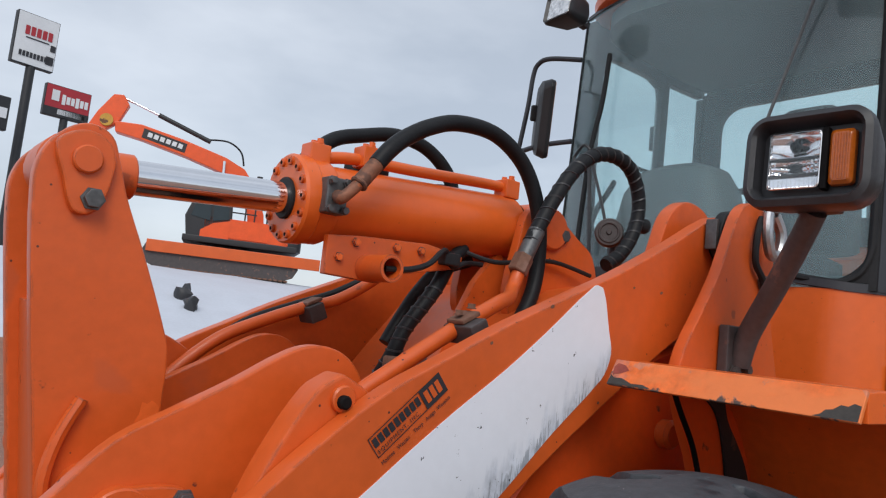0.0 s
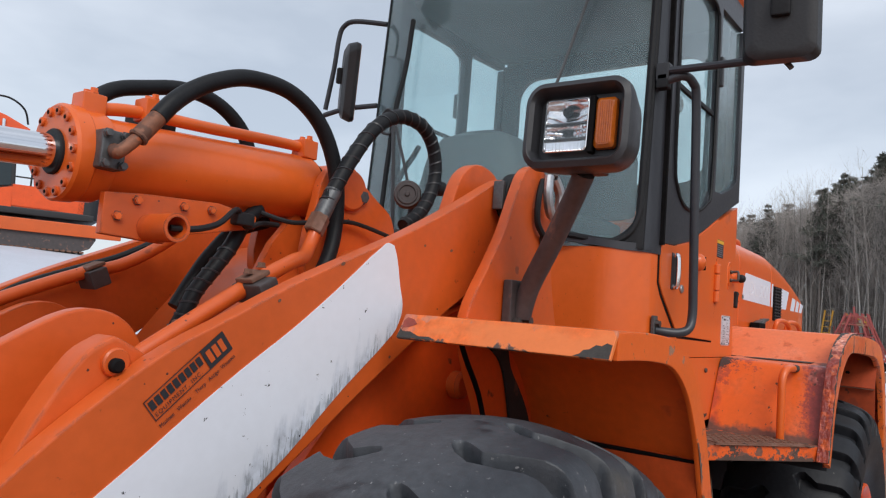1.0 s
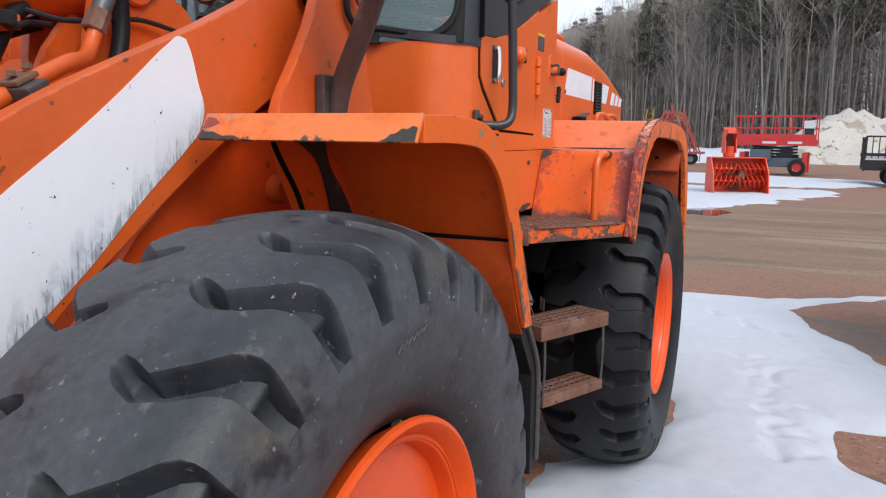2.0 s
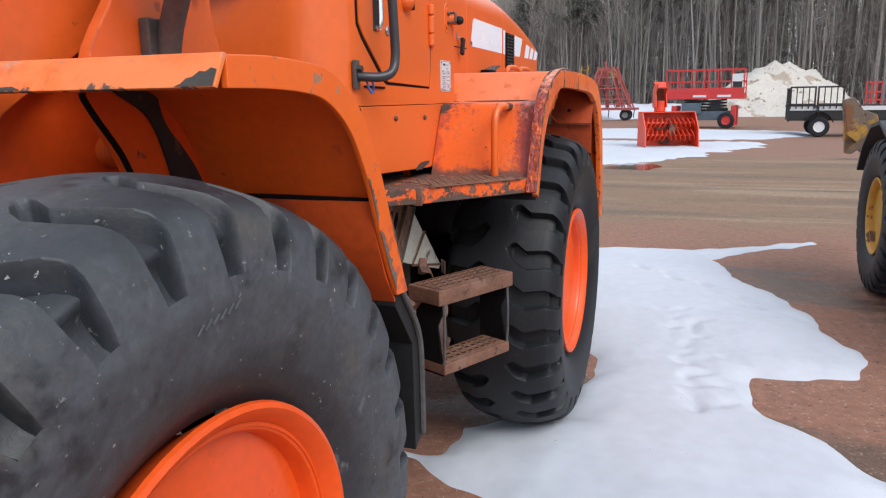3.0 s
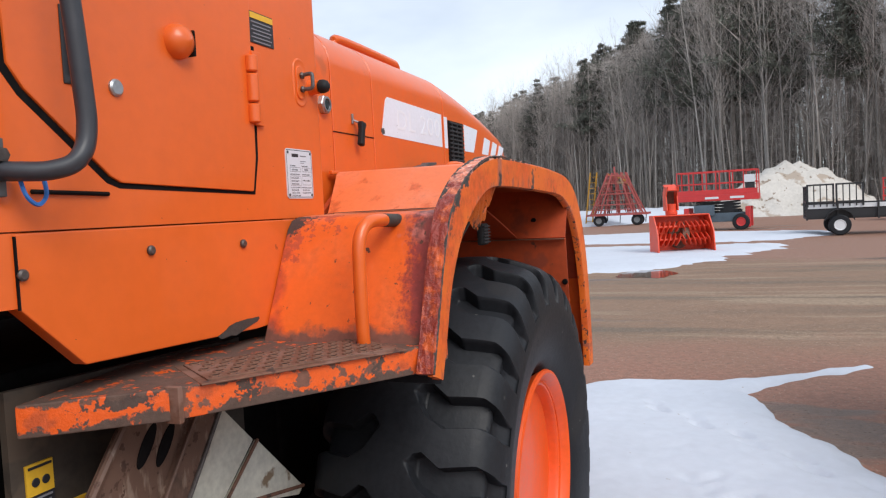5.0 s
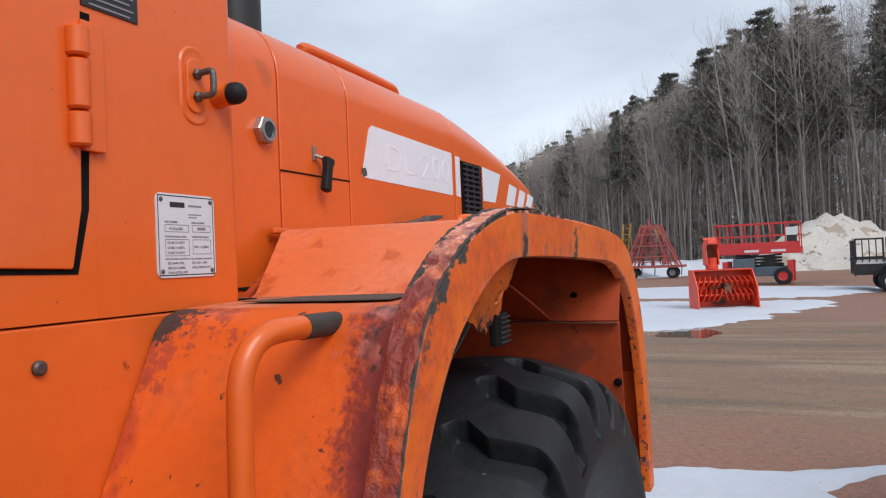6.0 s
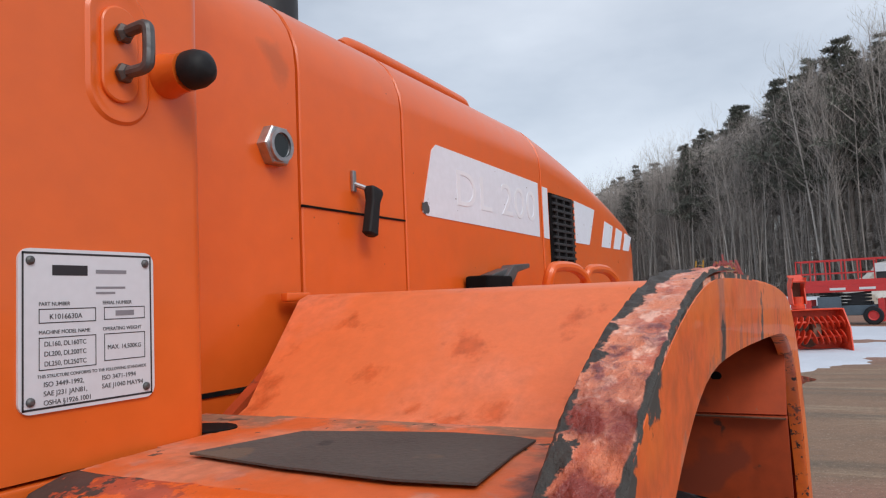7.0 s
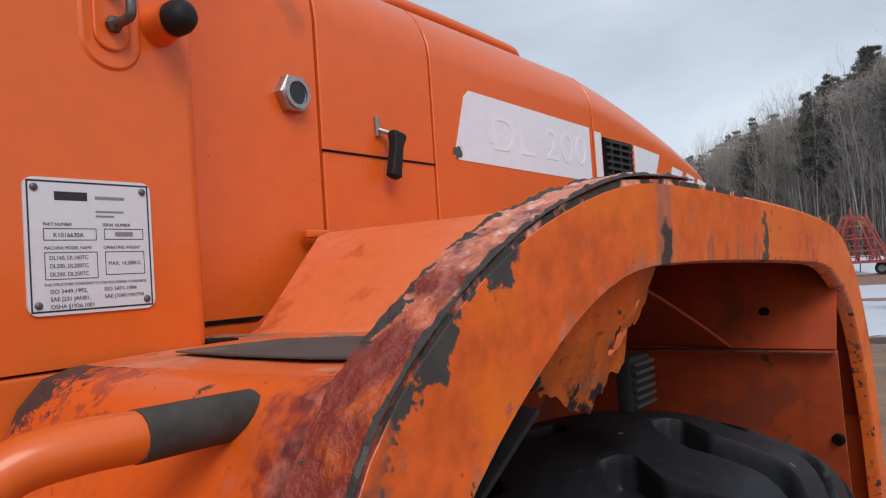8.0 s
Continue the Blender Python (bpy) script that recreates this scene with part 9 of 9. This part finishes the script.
pylon_sign("dark_sign", "dark dealer sign board", (4.1, 50.0, 1.5), 12, 2.1, 2.1, 9.2, dark_steel, [(0.3, 0.5, 0.25, 0.3, sign_white)])


# ---- woods ----
def limb(bm, a, d, length, r, rnd, depth, segs, twist=0.25, up=0.1):
    """A crooked tapering branch with smaller ones."""
    n = {3: 5, 2: 3}.get(depth, 2)
    pts = [Vector(a)]
    dirs = [d.normalized()]
    for k in range(n):
        dd = dirs[-1] + Vector((rnd.uniform(-1, 1), rnd.uniform(-1, 1), rnd.uniform(-0.6, 1) * 0.5 + up)) * twist
        dirs.append(dd.normalized())
        pts.append(pts[-1] + dirs[-1] * length / n)
    tube(pts, lambda s: r * (1 - 0.82 * s), segs, 1, bm, smooth=False)
    return pts, dirs


def bare_tree(seed, height, r0):
    """Trunk and crown of a leafless tree."""
    rnd = random.Random(seed)
    trunk, crown = bmesh.new(), bmesh.new()
    pts, dirs = limb(trunk, (0, 0, -0.3), Vector((rnd.uniform(-0.06, 0.06), rnd.uniform(-0.06, 0.06), 1)), height * 0.97, r0, rnd, 3, 7, 0.06, 0.2)
    for k in range(26):
        s = rnd.uniform(0.42, 0.98)
        i = min(int(s * 5), 4)
        p = pts[i].lerp(pts[i + 1], s * 5 - i)
        a = rnd.uniform(0, 2 * math.pi)
        L = height * (0.30 * (1.08 - s) + 0.06) * rnd.uniform(0.7, 1.2)
        q, dq = limb(crown, p, Vector((math.cos(a), math.sin(a), rnd.uniform(0.9, 1.9))), L, r0 * 0.30 * (1.15 - s), rnd, 2, 3, 0.3, 0.25)
        for j in range(4):
            w = rnd.randint(1, 3)
            a2 = rnd.uniform(0, 2 * math.pi)
            q2, d2 = limb(crown, q[w], dq[w] + Vector((math.cos(a2), math.sin(a2), 0.5)) * 0.8, L * 0.5, r0 * 0.10, rnd, 1, 3, 0.35, 0.2)
            for h in range(1):
                a3 = rnd.uniform(0, 2 * math.pi)
                limb(crown, q2[rnd.randint(1, 2)], d2[2] + Vector((math.cos(a3), math.sin(a3), 0.5)) * 0.8, L * 0.26, r0 * 0.06, rnd, 1, 3, 0.3, 0.2)
    return trunk, crown


def pine_tree(seed, height, r0):
    """A forest pine: bare lower trunk, whorls of limbs and fine tufts of needles."""
    rnd = random.Random(seed)
    trunk = bmesh.new()
    V, F = [], []
    tube([(0, 0, -0.3), (0.05, 0.05, height * 0.5), (0, 0, height * 0.985)], lambda s: r0 * (1 - 0.9 * s), 7, 3, trunk)
    z = height * rnd.uniform(0.52, 0.60)
    base = z
    while z < height * 0.99:
        s = (z - base) / (height - base)
        reach = height * (0.150 * (1 - s) ** 0.95 + 0.010) * rnd.uniform(0.7, 1.2)
        for b in range(rnd.randint(5, 7)):
            a = rnd.uniform(0, 2 * math.pi)
            L = reach * rnd.uniform(0.6, 1.15)
            d = Vector((math.cos(a), math.sin(a), rnd.uniform(-0.05, 0.35)))
            q, dq = limb(trunk, (0, 0, z), d, L, r0 * 0.16, rnd, 1, 3, 0.14, 0.12)
            for k in range(int(16 + 34 * L / (height * 0.15))):
                f = rnd.uniform(0.15, 1.03)
                c = Vector((0, 0, z)).lerp(q[-1], f) + Vector((rnd.gauss(0, 1), rnd.gauss(0, 1), rnd.gauss(0, 0.55))) * L * 0.10
                for t in range(2):
                    u = (d.normalized() * 0.6 + Vector((rnd.gauss(0, 0.7), rnd.gauss(0, 0.7), rnd.gauss(0.2, 0.6)))).normalized() * rnd.uniform(0.22, 0.46)
                    w = u.orthogonal().normalized() * rnd.uniform(0.035, 0.075)
                    n = len(V)
                    V += [c - w, c + w, c + u + w * 0.4, c + u - w * 0.4]
                    F.append((n, n + 1, n + 2, n + 3))
        z += height * rnd.uniform(0.022, 0.036)
    me = bpy.data.meshes.new("crown")
    me.from_pydata([tuple(v) for v in V], [], F)
    crown = bmesh.new()
    crown.from_mesh(me)
    bpy.data.meshes.remove(me)
    return trunk, crown


def tree_thing(name, label, made, bark, leaf, group):
    ob = thing(name, label, "tree", (0, 0, 0), 0, group)
    part("trunk", made[0], bark, ob)
    part("crown", made[1], leaf, ob)
    return ob


bare = [tree_thing("bare_tree", "leafless %s-barked tree at the edge of the woods" % hue, bare_tree(k, 20.0, r), bark, thicket, "edge of the woods")
        for k, (hue, bark, r) in enumerate((("pale", bark_pale, 0.088), ("grey", bark_grey, 0.098), ("grey", bark_grey, 0.080), ("pale", bark_pale, 0.108), ("grey", bark_grey, 0.110)))]
pines = [tree_thing("pine_tree", "dark green pine with ragged crown in the woods", pine_tree(20 + k, 20.0, 0.20), bark_dark, needles, "edge of the woods") for k in range(3)]


def edge_of_woods(s):
    """A line along the front of the woods; s runs from 0 at the far end to 1."""
    return Vector((112 - 52 * s, 58 - 92 * s, 0))


def canopy(s):
    """Height of the woods along that line, in metres."""
    return float(np.interp(s, (-0.25, 0.20, 0.32, 0.46, 0.55, 0.62, 0.70, 1.3), (13.5, 14.0, 15.2, 18.2, 19.5, 22.5, 25.0, 25.0)))


rnd = random.Random(4)
done = set()


def plant(kinds, p, scale):
    k = rnd.choice(kinds)
    m = Matrix.Translation(p) @ Matrix.Rotation(rnd.uniform(0, 6.28), 4, "Z") @ Matrix.Diagonal((scale, scale, scale, 1))
    if k.name not in done:
        done.add(k.name)
        k.matrix_basis = m
        return k
    ob = copy_thing(k, Matrix())
    ob.matrix_basis = m
    return ob


back = Vector((0.87, 0.49, 0))
for k in range(250):
    s = rnd.random() ** 0.9
    p = edge_of_woods(s) + back * 14 * rnd.random() ** 1.7
    plant(bare, p, canopy(s) / 20.0 * rnd.uniform(0.82, 1.10))
for k in range(200):
    s = 0.80 * rnd.random() ** 0.85
    p = edge_of_woods(s) + back * rnd.uniform(4, 26)
    plant(pines, p, canopy(s) / 20.0 * rnd.uniform(0.76, 1.04))
for s, off, sc in ((0.612, 3.0, 1.03), (0.682, 4.0, 1.04), (0.705, 6.0, 0.96), (0.655, 5.0, 0.93), (0.50, 3.0, 1.0)):
    plant(pines[1:], edge_of_woods(s) + back * off, canopy(s) / 20.0 * sc)

# thin stems and brush that fill the woods
stems = bmesh.new()
for k in range(4000):
    s = rnd.uniform(-0.25, 1.3)
    p = edge_of_woods(s) + back * rnd.uniform(1, 62)
    h = canopy(s) * rnd.uniform(0.45, 0.88)
    lean = Vector((rnd.gauss(0, 0.05), rnd.gauss(0, 0.05), 1))
    tube([p - Vector((0, 0, 0.3)), p + lean * h * 0.5 + Vector((rnd.gauss(0, 0.15), rnd.gauss(0, 0.15), 0)), p + lean * h], lambda q: 0.085 * (1 - 0.85 * q), 3, 1, stems, smooth=False)
    for j in range(7):
        a = rnd.uniform(0, 6.28)
        b = p + lean * h * rnd.uniform(0.3, 0.95)
        tube([b, b + Vector((math.cos(a), math.sin(a), rnd.uniform(0.5, 1.4))) * h * 0.13], lambda q: 0.03 * (1 - 0.8 * q), 3, 1, stems, smooth=False)
part("woodland_stems", stems, thicket, None, "dense grey leafless stems filling the woods", kind="stuff", category="woods")
# the tangle of fine twigs between and behind the stems
V, F = [], []
for k in range(270000):
    s = rnd.uniform(-0.25, 1.3)
    p = edge_of_woods(s) + back * (2.5 + 38 * rnd.random() ** 1.7)
    h = canopy(s) * 0.92 * rnd.random() ** 0.85
    c = p + Vector((0, 0, h))
    a, e = rnd.uniform(0, 6.28), rnd.uniform(-0.3, 1.2)
    d = Vector((math.cos(a) * math.cos(e), math.sin(a) * math.cos(e), math.sin(e))) * rnd.uniform(0.7, 2.2)
    w = d.orthogonal().normalized() * rnd.uniform(0.010, 0.020)
    b = len(V)
    mid = c + d * 0.6 + Vector((rnd.gauss(0, 0.12), rnd.gauss(0, 0.12), rnd.gauss(0, 0.12)))
    V += [c - w, c + w, mid - w * 0.7, mid + w * 0.7, c + d]
    F += [(b, b + 1, b + 3, b + 2), (b + 2, b + 3, b + 4)]
me = bpy.data.meshes.new("woodland_twigs")
me.from_pydata([tuple(v) for v in V], [], F)
me.materials.append(thicket)
tagged(new("woodland_twigs", me), "tangle of fine bare twigs in the woods", "woods", kind="stuff")
low = bmesh.new()
for k in range(2600):
    s = rnd.uniform(-0.2, 1.2)
    p = edge_of_woods(s) + back * rnd.uniform(-1.5, 14)
    a = rnd.uniform(0, 6.28)
    tube([p, p + Vector((math.cos(a) * 0.7, math.sin(a) * 0.7, rnd.uniform(0.8, 3.2)))], lambda q: 0.025 * (1 - 0.8 * q), 3, 1, low, smooth=False)
part("woodland_brush", low, thicket, None, "bare brush along the edge of the woods", kind="stuff", category="brush")
# far tree line on the other sides
far = bmesh.new()
for k in range(900):
    a = rnd.uniform(radians(48), radians(300))
    R = rnd.uniform(230, 270)
    h = rnd.uniform(3, 9)
    p = Vector((R * math.cos(a), R * math.sin(a), 1.0))
    for j in range(5):
        c = p + Vector((rnd.gauss(0, 2), rnd.gauss(0, 2), h * rnd.uniform(0.1, 1)))
        w = rnd.uniform(0.8, 2.2)
        vs = [far.verts.new(c + Vector((w * math.cos(t + a + 1.57) * 1.0, w * math.sin(t + a + 1.57) * 0.4, w * math.sin(t + j)))) for t in (0, 2.1, 4.2)]
        far.faces.new(vs)
part("far_tree_line", far, thicket, None, "distant low tree line", kind="stuff", category="woods")
